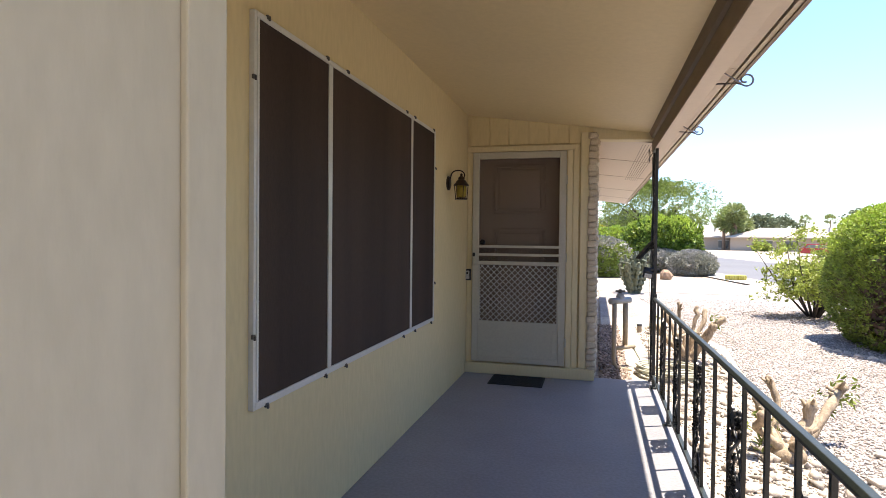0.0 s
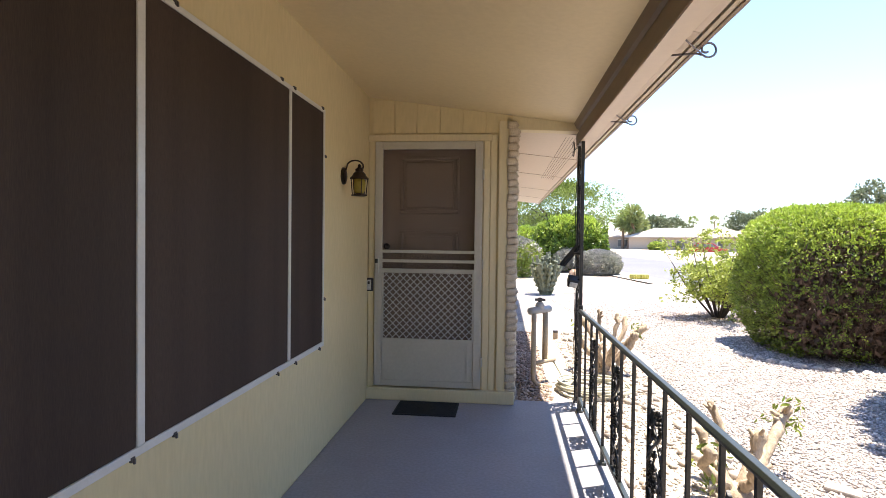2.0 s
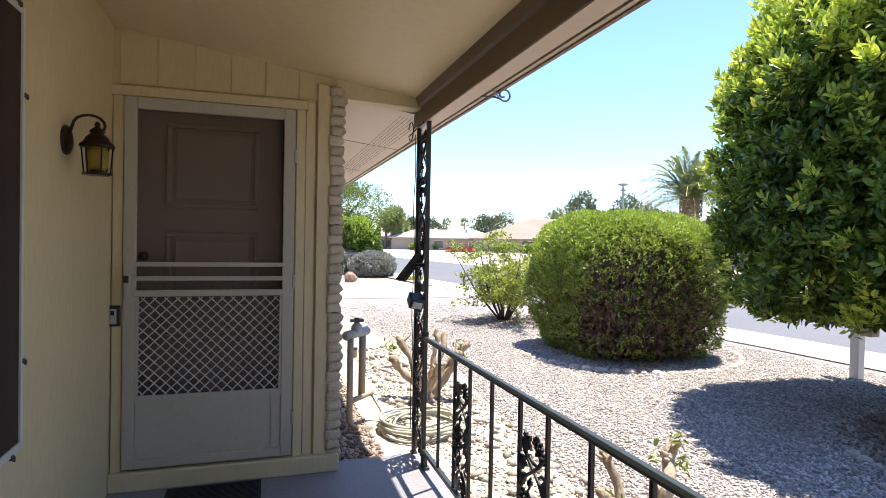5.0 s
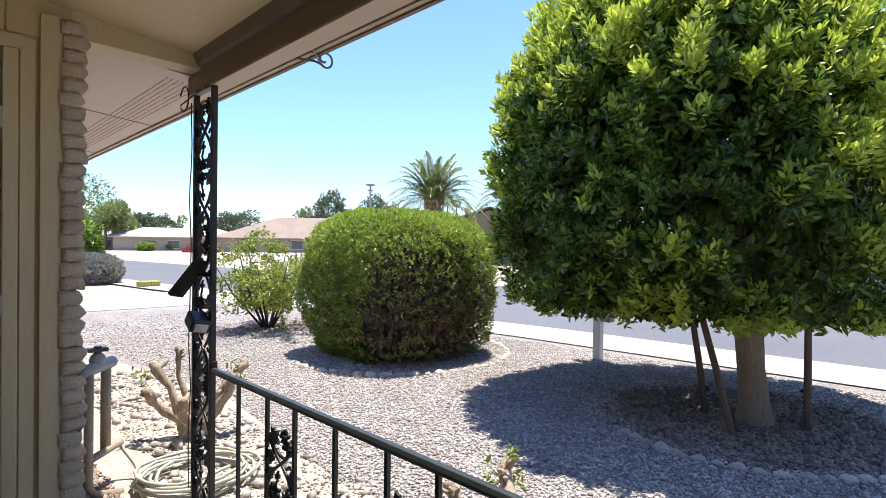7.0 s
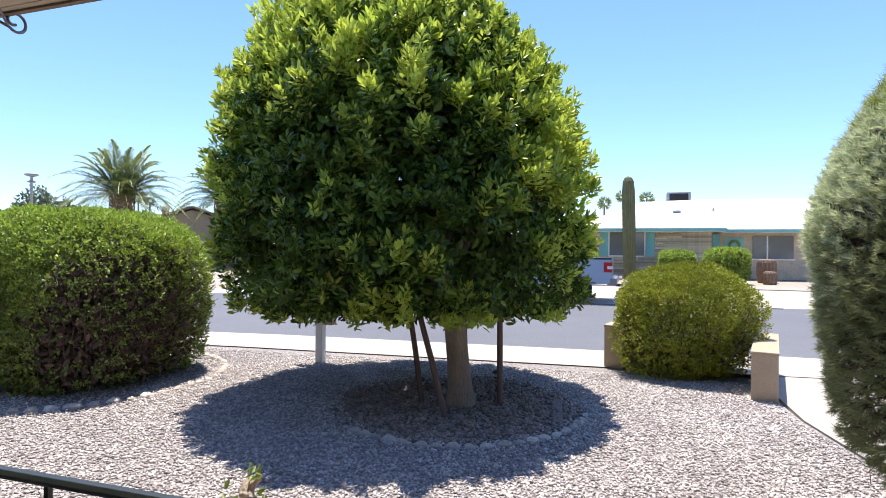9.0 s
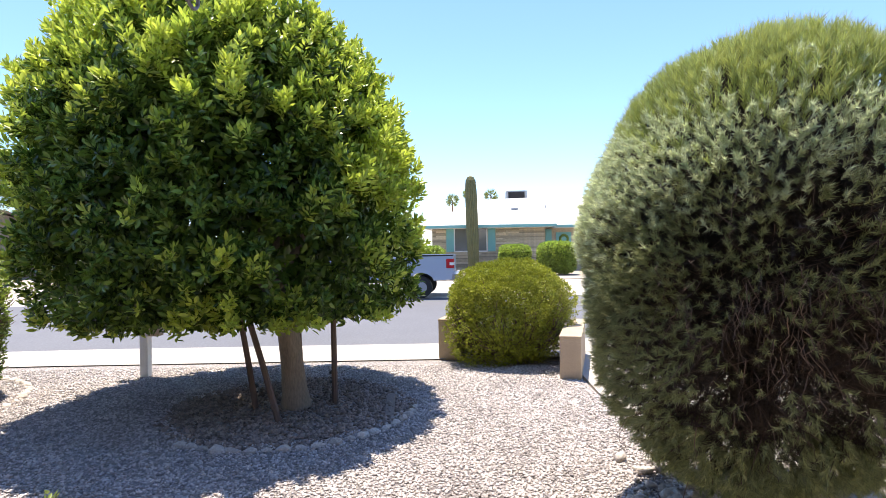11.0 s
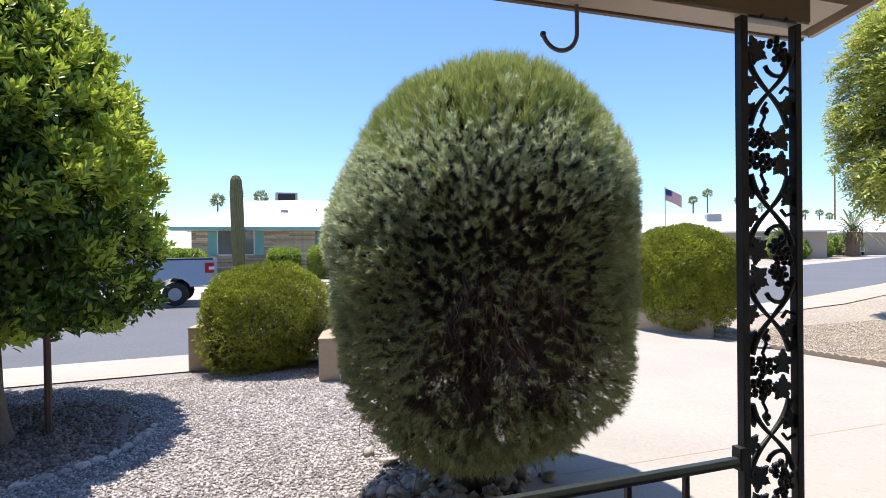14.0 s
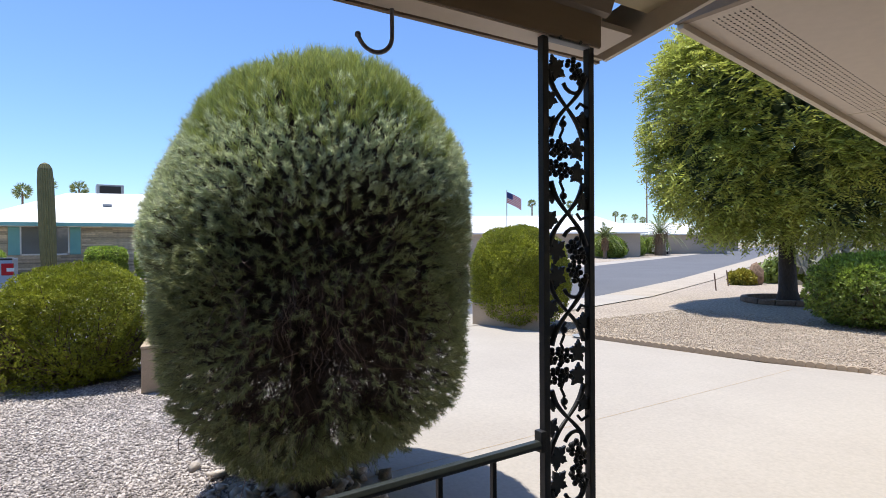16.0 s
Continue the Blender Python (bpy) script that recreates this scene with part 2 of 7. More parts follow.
M_PIPE = material("tan_painted_pipe", (0.40, 0.32, 0.23), (0.33, 0.26, 0.18), rough=0.7, scale=9, fine_mix=0.2)
M_VALVE = material("dark_valve_metal", (0.12, 0.11, 0.11), (0.07, 0.065, 0.065), rough=0.5, metal=0.4, scale=20)
M_PLASTIC = material("black_plastic", (0.018, 0.018, 0.02), rough=0.38, scale=8, fine_mix=0.1, bump=0.05)
M_SILVER = material("silver_plastic", (0.55, 0.55, 0.55), rough=0.35, metal=0.3, bump=0)
M_WHITE = material("white_paint", (0.78, 0.76, 0.72), (0.72, 0.70, 0.66), rough=0.6, scale=3, fine_mix=0.06, bump=0.1)
M_WHITEROOF = material("white_coated_roof", (0.80, 0.80, 0.79), (0.74, 0.74, 0.73), rough=0.75, scale=0.5, fine=8, fine_mix=0.06, bump=0.2)
M_PALEROOF = material("pale_tile_roof", (0.50, 0.43, 0.36), (0.42, 0.36, 0.30), rough=0.9, scale=0.6, fine=5, fine_mix=0.2, bump=0.4, bump_dist=0.02)
M_TANROOF = material("tan_shingle_roof", (0.35, 0.265, 0.205), (0.28, 0.21, 0.165), rough=0.9, scale=0.6, fine=5, fine_mix=0.2, bump=0.4, bump_dist=0.02)
M_HOUSEWALL = material("tan_house_wall", (0.46, 0.38, 0.30), (0.40, 0.33, 0.26), rough=0.9, scale=0.4, fine=10, fine_mix=0.1, bump=0.2)
M_BRICK = material("mixed_tan_brick", (0.62, 0.50, 0.33), (0.42, 0.36, 0.29), rough=0.9, scale=2, fine=12, fine_mix=0.2, bump=0.4, piece=0.4)
M_TURQ = material("turquoise_paint", (0.22, 0.47, 0.45), (0.18, 0.41, 0.40), rough=0.6, scale=2, fine_mix=0.06, bump=0.1)
M_GLASS = material("window_glass_blind", (0.20, 0.20, 0.19), (0.15, 0.15, 0.145), rough=0.08, scale=0.6, fine_mix=0.05, bump=0)
M_TRUCK = material("silver_blue_truck_paint", (0.36, 0.43, 0.54), (0.34, 0.41, 0.52), rough=0.3, metal=0.1, scale=1, fine_mix=0.02, bump=0, coat=0.6)
M_TYRE = material("black_tyre_rubber", (0.02, 0.02, 0.02), rough=0.8, scale=20, bump=0.3)
M_CHROME = material("dull_wheel_metal", (0.32, 0.32, 0.33), rough=0.35, metal=0.7, bump=0)
M_RED = material("red_tail_light", (0.5, 0.02, 0.03), rough=0.2, bump=0, fine_mix=0)
M_REDCAR = material("red_car_paint", (0.42, 0.015, 0.02), rough=0.25, coat=0.6, bump=0, fine_mix=0.02)
M_BLUEFLAG = material("navy_flag_cloth", (0.03, 0.045, 0.16), rough=0.8, bump=0)
M_REDFLAG = material("red_flag_cloth", (0.5, 0.03, 0.05), rough=0.8, bump=0)
M_GREY = material("grey_metal", (0.33, 0.34, 0.35), (0.27, 0.28, 0.29), rough=0.55, scale=2, fine_mix=0.1)
M_HOOK = material("blue_grey_iron_hook", (0.26, 0.24, 0.27), (0.18, 0.16, 0.17), rough=0.5, scale=20, fine_mix=0.2)

# ---- mesh helpers ----


class Shape:
    """Collects vertices and faces of one mesh."""

    def __init__(self):
        self.v, self.f = [], []

    def box(self, x0, x1, y0, y1, z0, z1, m=None):
        k = len(self.v)
        for x, y, z in ((x0, y0, z0), (x1, y0, z0), (x1, y1, z0), (x0, y1, z0), (x0, y0, z1), (x1, y0, z1), (x1, y1, z1), (x0, y1, z1)):
            p = Vector((x, y, z))
            self.v.append(tuple(m @ p if m else p))
        self.f += [tuple(k + i for i in q) for q in ((3, 2, 1, 0), (4, 5, 6, 7), (0, 1, 5, 4), (1, 2, 6, 5), (2, 3, 7, 6), (3, 0, 4, 7))]
        return self

    def prism(self, pts, lo, hi, axis="z"):
        """A polygon pushed along an axis. pts are pairs of the two other coordinates."""
        k, n = len(self.v), len(pts)
        for h in (lo, hi):
            for a, b in pts:
                self.v.append({"z": (a, b, h), "y": (a, h, b), "x": (h, a, b)}[axis])
        flip = axis == "y"
        bottom, top = tuple(range(k + n - 1, k - 1, -1)), tuple(range(k + n, k + 2 * n))
        self.f += [bottom[::-1], top[::-1]] if flip else [bottom, top]
        for i in range(n):
            j = (i + 1) % n
            q = (k + i, k + j, k + n + j, k + n + i)
            self.f.append(q[::-1] if flip else q)
        return self

    def tube(self, pts, radii, n=8, cap=True):
        pts = [Vector(p) for p in pts]
        if not hasattr(radii, "__len__"):
            radii = [radii] * len(pts)
        k = len(self.v)
        up = None
        for i, p in enumerate(pts):
            d = (pts[min(i + 1, len(pts) - 1)] - pts[max(i - 1, 0)]).normalized()
            if up is None:
                up = Vector((0, 0, 1)) if abs(d.z) < 0.9 else Vector((1, 0, 0))
            a = d.cross(up).normalized()
            up = a.cross(d).normalized()
            for j in range(n):
                t = 2 * math.pi * j / n
                self.v.append(tuple(p + radii[i] * (math.cos(t) * a + math.sin(t) * up)))
        for i in range(len(pts) - 1):
            for j in range(n):
                a, b = k + i * n + j, k + i * n + (j + 1) % n
                self.f.append((a, a + n, b + n, b)[::-1])
        if cap:
            self.f.append(tuple(range(k, k + n))[::-1])
            self.f.append(tuple(range(k + (len(pts) - 1) * n, k + len(pts) * n)))
        return self

    def ball(self, c, r, seg=8, rings=5, squash=(1, 1, 1)):
        k = len(self.v)
        self.v.append((c[0], c[1], c[2] - r * squash[2]))
        for i in range(1, rings):
            a = -math.pi / 2 + math.pi * i / rings
            for j in range(seg):
                t = 2 * math.pi * j / seg
                self.v.append((c[0] + r * squash[0] * math.cos(a) * math.cos(t), c[1] + r * squash[1] * math.cos(a) * math.sin(t), c[2] + r * squash[2] * math.sin(a)))
        self.v.append((c[0], c[1], c[2] + r * squash[2]))
        last = len(self.v) - 1
        for j in range(seg):
            self.f.append((k, k + 1 + (j + 1) % seg, k + 1 + j))
            self.f.append((last, last - seg + j, last - seg + (j + 1) % seg))
        for i in range(rings - 2):
            for j in range(seg):
                a, b = k + 1 + i * seg + j, k + 1 + i * seg + (j + 1) % seg
                self.f.append((a, b, b + seg, a + seg))
        return self

    def lathe(self, profile, c, n=12):
        """profile: pairs of radius and height, from below, round a vertical axis at c."""
        k = len(self.v)
        for r, h in profile:
            for j in range(n):
                t = 2 * math.pi * j / n
                self.v.append((c[0] + r * math.cos(t), c[1] + r * math.sin(t), c[2] + h))
        for i in range(len(profile) - 1):
            for j in range(n):
                a, b = k + i * n + j, k + i * n + (j + 1) % n
                self.f.append((a, b, b + n, a + n))
        self.f.append(tuple(range(k, k + n))[::-1])
        self.f.append(tuple(range(k + (len(profile) - 1) * n, k + len(profile) * n)))
        return self

    def quad(self, a, b, c, d):
        k = len(self.v)
        self.v += [tuple(a), tuple(b), tuple(c), tuple(d)]
        self.f.append((k, k + 1, k + 2, k + 3))
        return self


def mesh_of(name, shape, mat, bevel=0.0, smooth=False):
    me = bpy.data.meshes.new(name)
    me.from_pydata(shape.v, [], shape.f)
    if bevel:
        bm = bmesh.new()
        bm.from_mesh(me)
        bmesh.ops.bevel(bm, geom=bm.edges[:], offset=bevel, segments=2, affect="EDGES", profile=0.5, clamp_overlap=True)
        bm.to_mesh(me)
        bm.free()
    if smooth:
        me.polygons.foreach_set("use_smooth", [True] * len(me.polygons))
    me.materials.append(mat)
    me.update()
    return me


def part(name, shape, mat, parent=None, label="", bevel=0.0, smooth=False):
    ob = new(name, mesh_of(name, shape, mat, bevel, smooth))
    ob.parent = parent
    if label:
        ob["label"] = label
    return ob


def piece(name, me, parent, m):
    ob = new(name, me)
    ob.parent = parent
    ob.matrix_basis = m
    return ob


def thing(name, at, label, category, group=""):
    """An empty at the base of a thing, whose parts are built in world coordinates under it."""
    ob = new(name)
    ob.empty_display_size = 0.1
    tagged(ob, label, category, group)
    ob.location = at
    return ob


def under(ob, name, shape, mat, label="", bevel=0.0, smooth=False):
    """A part of a thing made in world coordinates."""
    at = ob.location
    for p in (ob.parent,) if ob.parent else ():
        at = at + p.location
    shape.v = [(v[0] - at.x, v[1] - at.y, v[2] - at.z) for v in shape.v]
    return part(name, shape, mat, ob, label, bevel, smooth)


def setting(name, shape, mat, label, category, bevel=0.0, smooth=False):
    return tagged(part(name, shape, mat, None, "", bevel, smooth), label, category, "", "structure")


def raw(name, v, f, mat, smooth=False):
    """A mesh from arrays: v (n, 3) and f (m, 3 or 4)."""
    me = bpy.data.meshes.new(name)
    k = f.shape[1]
    me.vertices.add(len(v))
    me.vertices.foreach_set("co", np.ascontiguousarray(v, dtype=np.float32).ravel())
    me.loops.add(f.size)
    me.loops.foreach_set("vertex_index", np.ascontiguousarray(f, dtype=np.int32).ravel())
    me.polygons.add(len(f))
    me.polygons.foreach_set("loop_start", np.arange(0, f.size, k, dtype=np.int32))
    me.polygons.foreach_set("loop_total", np.full(len(f), k, dtype=np.int32))
    if smooth:
        me.polygons.foreach_set("use_smooth", np.ones(len(f), dtype=bool))
    me.update(calc_edges=True)
    me.validate()
    me.materials.append(mat)
    return me


def unit(a):
    return a / np.maximum(np.linalg.norm(a, axis=1, keepdims=True), 1e-9)


def leaf_arrays(pos, along, face, length, width, fold=0.25):
    """Pointed leaves, folded along the rib: two quads each."""
    n = len(pos)
    d = unit(along)
    s = unit(np.cross(d, face))
    u = np.cross(s, d)
    L = np.broadcast_to(np.asarray(length, float), (n,))[:, None]
    W = np.broadcast_to(np.asarray(width, float), (n,))[:, None]
    lift = u * W * fold
    v = np.empty((n, 6, 3))
    v[:, 0] = pos
    v[:, 1] = pos + d * L * 0.35 + s * W * 0.5 + lift
    v[:, 2] = pos + d * L * 0.7 + s * W * 0.42 + lift
    v[:, 3] = pos + d * L
    v[:, 4] = pos + d * L * 0.7 - s * W * 0.42 + lift
    v[:, 5] = pos + d * L * 0.35 - s * W * 0.5 + lift
    k = (np.arange(n) * 6)[:, None]
    f = np.concatenate([k + np.array([[0, 1, 2, 3]]), k + np.array([[0, 3, 4, 5]])], axis=0)
    return v.reshape(-1, 3), f


def blade_arrays(pos, along, length, width, rng):
    """Thin pointed needles: one triangle each."""
    n = len(pos)
    d = unit(along)
    s = unit(np.cross(d, rng.normal(size=(n, 3))))
    L = np.broadcast_to(np.asarray(length, float), (n,))[:, None]
    v = np.empty((n, 3, 3))
    v[:, 0] = pos - s * width * 0.5
    v[:, 1] = pos + s * width * 0.5
    v[:, 2] = pos + d * L
    return v.reshape(-1, 3), np.arange(n * 3).reshape(n, 3)


def ball_dirs(n, rng, lo=-1.0, hi=1.0):
    z = rng.uniform(lo, hi, n)
    t = rng.uniform(0, 2 * math.pi, n)
    r = np.sqrt(1 - z * z)
    return np.stack([r * np.cos(t), r * np.sin(t), z], axis=1)


def lumps(d, seed, amount, freq=2.5):
    """A smooth uneven factor round 1 for directions d."""
    out = np.zeros(len(d))
    r = np.random.default_rng(seed)
    for k in range(7):
        w = r.normal(size=3) * freq
        out += np.sin(d @ w + r.uniform(0, 6.28)) / 7 ** 0.5
    return 1 + amount * out


def super_radius(d, half, power):
    """Radius of a rounded box of half sizes half along directions d."""
    return (np.abs(d / np.asarray(half)) ** power).sum(axis=1) ** (-1 / power)

# ---- ground, road, paving ----
GZ = -0.10
WX, DY = -1.11, 5.36       # faces of the window wall and the door wall
RX = 0.60                  # railing and posts


def sheet(edge_a, edge_b, z):
    """A strip between two polylines with as many points."""
    s = Shape()
    for i in range(len(edge_a) - 1):
        s.quad((*edge_a[i], z), (*edge_b[i], z), (*edge_b[i + 1], z), (*edge_a[i + 1], z))
    return s


ground = setting("ground", Shape().quad((-700, -700, GZ - 0.03), (900, -700, GZ - 0.03), (900, 900, GZ - 0.03), (-700, 900, GZ - 0.03)), M_TANGRAVEL, "pale tan desert gravel ground", "ground")

ROAD_Y = (160, 110, 80, 55, 36, 22, 14, 9, 3, -4, -10, -18, -28.5, -45, -71.5, -110, -200)
ROAD_X = (-10, -2, 2.6, 5.6, 8.0, 9.9, 11.2, 11.9, 12.4, 13.2, 14.6, 17.6, 22.1, 29.2, 41.0, 58.5, 100.0)


def road_line(offset):
    out = []
    for i in range(len(ROAD_Y)):
        a, b = max(i - 1, 0), min(i + 1, len(ROAD_Y) - 1)
        d = Vector((ROAD_X[b] - ROAD_X[a], ROAD_Y[b] - ROAD_Y[a])).normalized()
        out.append((ROAD_X[i] - d.y * offset, ROAD_Y[i] + d.x * offset))
    return out


setting("road", sheet(road_line(-3.9), road_line(3.9), GZ - 0.025), M_ROAD, "smooth grey asphalt residential street", "road")
for side in (-1, 1):
    inner, outer = road_line(side * 3.9), road_line(side * 5.35)
    s = Shape()
    for i in range(len(inner) - 1):
        a0, a1, b0, b1 = inner[i], inner[i + 1], outer[i], outer[i + 1]
        m0, m1 = [tuple(np.add(np.multiply(p, 0.72), np.multiply(q, 0.28))) for p, q in ((a0, b0), (a1, b1))]
        q1 = ((*a0, GZ - 0.022), (*m0, GZ + 0.012), (*m1, GZ + 0.012), (*a1, GZ - 0.022))
        q2 = ((*m0, GZ + 0.012), (*b0, GZ + 0.016), (*b1, GZ + 0.016), (*m1, GZ + 0.012))
        for q in (q1, q2):
            s.quad(*(q if side > 0 else q[::-1]))
        if side < 0 and i == 9:
            setting("pavement", s, M_CONC, "pale concrete sidewalk with a rolled kerb", "sidewalk")
            s = Shape()
    if side < 0:
        setting("verge", s, M_VERGE, "pale sandy verge along the street", "verge")
    else:
        setting("pavement", s, M_CONC, "pale concrete sidewalk with a rolled kerb", "sidewalk")

# the own yard, a bed of crushed stone
near = [(0.66, 5.6), (0.66, 0.72), (2.0, 0.72), (2.9, 0.78), (4.0, 1.08), (5.3, 1.32), (6.95, 1.42)]
yard = Shape()
pts = near + [(7.1, 3.0), (6.95, 6.0), (6.6, 9.0), (6.2, 12.5), (5.7, 15.9), (0.2, 15.9), (0.2, 5.6)]
yard.prism(pts, GZ - 0.06, GZ)
setting("gravel_bed", yard, M_GRAVELBED, "front yard bed of pink-grey crushed gravel", "gravel bed")
tan_yard = Shape().prism([(-4, -5.25), (-4, -45), (17.8, -33), (13.6, -20), (10.4, -12), (9.2, -7.6), (8.8, -5.9), (5.6, -4.95), (3.1, -5.25)], GZ - 0.06, GZ - 0.005)
setting("gravel_bed_tan", tan_yard, M_TANGRAVEL, "neighbouring yard bed of tan gravel", "gravel bed")

# driveways
DRIVE = [(-0.3, 0.0), (-0.3, -5.6), (2.1, -5.45), (3.1, -5.1), (5.56, -4.75), (8.9, -4.2), (8.7, 1.42), (5.3, 1.3), (4.0, 1.06), (2.9, 0.76), (2.0, 0.70), (0.66, 0.70), (0.66, 0.0)]
drive = Shape().prism(DRIVE[::-1], GZ - 0.05, GZ + 0.008)
setting("driveway", drive, M_CONC, "broad pale concrete driveway", "driveway")
joint = Shape().box(2.66, 2.668, -5.0, 0.6, GZ + 0.009, GZ + 0.0095)
setting("driveway_joint", joint, M_STUCCO, "thin control joint in the driveway", "joint")
setting("driveway_next_door", Shape().prism([(-6, 16.0), (4.2, 15.95), (6.2, 15.1), (6.4, 18.9), (5.4, 19.35), (3.5, 20.15), (-6, 21.4)], GZ - 0.05, GZ + 0.004), M_CONC, "pale concrete driveway of the next house", "driveway")
setting("driveway_across", Shape().prism([(17.2, 3.5), (17.4, -4.0), (24, -4.5), (24, 9), (17.0, 9)], GZ - 0.05, GZ + 0.012), M_CONC, "pale concrete driveway across the street", "driveway")
setting("yard_across", Shape().prism([(24.3, -14), (40, -14), (40, 20), (24.3, 20)], GZ - 0.05, GZ + 0.03), M_TANGRAVEL, "raised pale gravel yard across the street", "gravel bed")

# porch slab
porch = Shape().box(WX, 0.68, 0.0, 5.46, GZ - 0.1, 0.0)
setting("floor", porch, M_FLOOR, "grey painted concrete porch floor", "floor", bevel=0.008)
setting("porch_edge", Shape().box(0.40, 0.684, 1.05, 5.464, -0.02, 0.0015), M_FLOOR, "painted edge strip of the porch floor", "floor")
setting("door_step", Shape().box(WX, 0.10, DY - 0.06, DY + 0.2, 0.0, 0.10), M_TRIM, "painted concrete step under the door", "step", bevel=0.008)

# ---- house walls, roof ----
wall_w = setting("wall_window", Shape().box(WX - 0.2, WX, 0.3, DY + 0.2, GZ - 0.1, 2.7), M_WALL, "cream painted wall with a big screened window", "wall")
door_wall = Shape()
door_wall.box(WX, -1.03, DY, DY + 0.2, 0.0, 2.7).box(-0.20, 0.06, DY, DY + 0.2, 0.0, 2.7).box(-1.03, -0.20, DY, DY + 0.2, 2.14, 2.7).box(-1.03, -0.20, DY + 0.16, DY + 0.2, 0, 2.14)
wall_d = setting("wall_door", door_wall, M_WALL, "cream panelled wall round the front door", "wall")
board_up = mesh_of("board", Shape().box(-0.088, 0.088, -0.006, 0.0, 0.0, 0.27), M_WALL, bevel=0.003)
for k in range(6):
    piece("board", board_up, wall_d, pose(-0.99 + 0.185 * k, DY, 2.175))
side_wall = setting("wall_side", Shape().box(-0.3, 0.06, DY + 0.2, 14.3, GZ - 0.1, 2.6), M_MORTAR, "front wall under cream stone veneer", "wall")

# corner board and stone veneer past the door
setting("corner_board", Shape().box(-0.046, 0.05, DY - 0.024, DY, 0.08, 2.27).box(-0.11, -0.06, DY - 0.012, DY, 0.08, 2.16), M_TRIM, "cream vertical trim boards beside the door", "trim", bevel=0.003)
rng = np.random.default_rng(5)
veneer_meshes = []
for k in range(6):
    s = Shape().box(0.0, 0.085, 0.0, 0.30, 0.0, 0.078)
    me = mesh_of("stone", s, M_VENEER)
    bm = bmesh.new()
    bm.from_mesh(me)
    bmesh.ops.subdivide_edges(bm, edges=bm.edges[:], cuts=2, use_grid_fill=True)
    for v in bm.verts:
        out = max(0.0, 1 - abs(v.co.z - 0.039) / 0.05)
        if v.co.x > 0.04:
            v.co.x += 0.024 * out + rng.normal() * 0.006
        v.co.y += rng.normal() * 0.004
        v.co.z += rng.normal() * 0.003
    bm.to_mesh(me)
    bm.free()
    me.polygons.foreach_set("use_smooth", [True] * len(me.polygons))
    veneer_meshes.append(me)
for row in range(39):
    y = DY - 0.03
    first = 0.55 if row % 2 else 1.0
    n = 0
    while y < 7.2:
        w = (first if n == 0 else 1.0) * rng.uniform(0.9, 1.15)
        m = pose(0.022 + rng.normal() * 0.004, y, 0.005 + row * 0.058, 0, 0, rng.normal() * 0.8) @ Matrix.Diagonal((0.85, w, 0.715, 1))
        piece("stone", veneer_meshes[int(rng.integers(6))], side_wall, m)
        y += 0.30 * w + 0.008
        n += 1

# garage wall and its corner
garage = Shape().box(-0.59, -0.39, -9.0, 0.613, GZ - 0.1, 3.2).box(WX, -0.59, 0.41, 0.613, GZ - 0.1, 3.2)
wall_g = setting("wall_garage", garage, M_GARAGE, "beige painted garage wall at the porch entry", "wall")
setting("garage_corner_board", Shape().box(-0.39, -0.378, 0.55, 0.625, GZ, 2.6).box(-0.47, -0.3905, 0.613, 0.6245, GZ, 2.6), M_GARAGE, "beige corner board of the garage", "trim", bevel=0.003)
setting("wall_back", Shape().box(-9, -8.8, -9, 14.3, GZ - 0.1, 3.0).box(-9, -0.39, -9.2, -9.0, GZ - 0.1, 3.0).box(-9, 0.06, 14.3, 14.5, GZ - 0.1, 3.0), M_GARAGE, "plain beige outer walls of the house", "wall")

SLOPE = 0.137


def ceil_z(x):
    return 2.475 - SLOPE * (x - WX)


# porch ceiling, sloping down to the beam
cz = Shape()
cz.prism([(WX - 0.05, ceil_z(WX - 0.05)), (0.56, ceil_z(0.56)), (0.56, ceil_z(0.56) + 0.03), (WX - 0.05, ceil_z(WX - 0.05) + 0.03)], 0.52, DY + 0.02, "y")
setting("ceiling", cz, M_CEIL, "smooth tan painted sloping porch ceiling", "ceiling")
setting("ceiling_moulding", Shape().prism([(0.562, 2.205), (0.582, 2.195), (0.582, ceil_z(0.562)), (0.542, ceil_z(0.542))], 0.71, DY, "y"), M_BEAM, "brown moulding along the beam", "trim")

beam = setting("beam", Shape().box(0.58, 0.67, 0.735, 5.53, 2.092, 2.30), M_BEAM, "dark brown painted porch beam", "beam", bevel=0.004)
setting("beam_underside", Shape().box(0.584, 0.672, 0.738, 5.525, 2.088, 2.094), M_SOFFIT, "beige metal strip under the beam", "trim")
setting("beam_end_cap", Shape().prism([(0.06, 2.205), (0.585, 2.185), (0.585, ceil_z(0.56) + 0.02), (0.06, ceil_z(0.06) + 0.02)], DY - 0.004, DY + 0.12, "y"), M_TRIM, "cream header beside the beam", "trim", bevel=0.003)

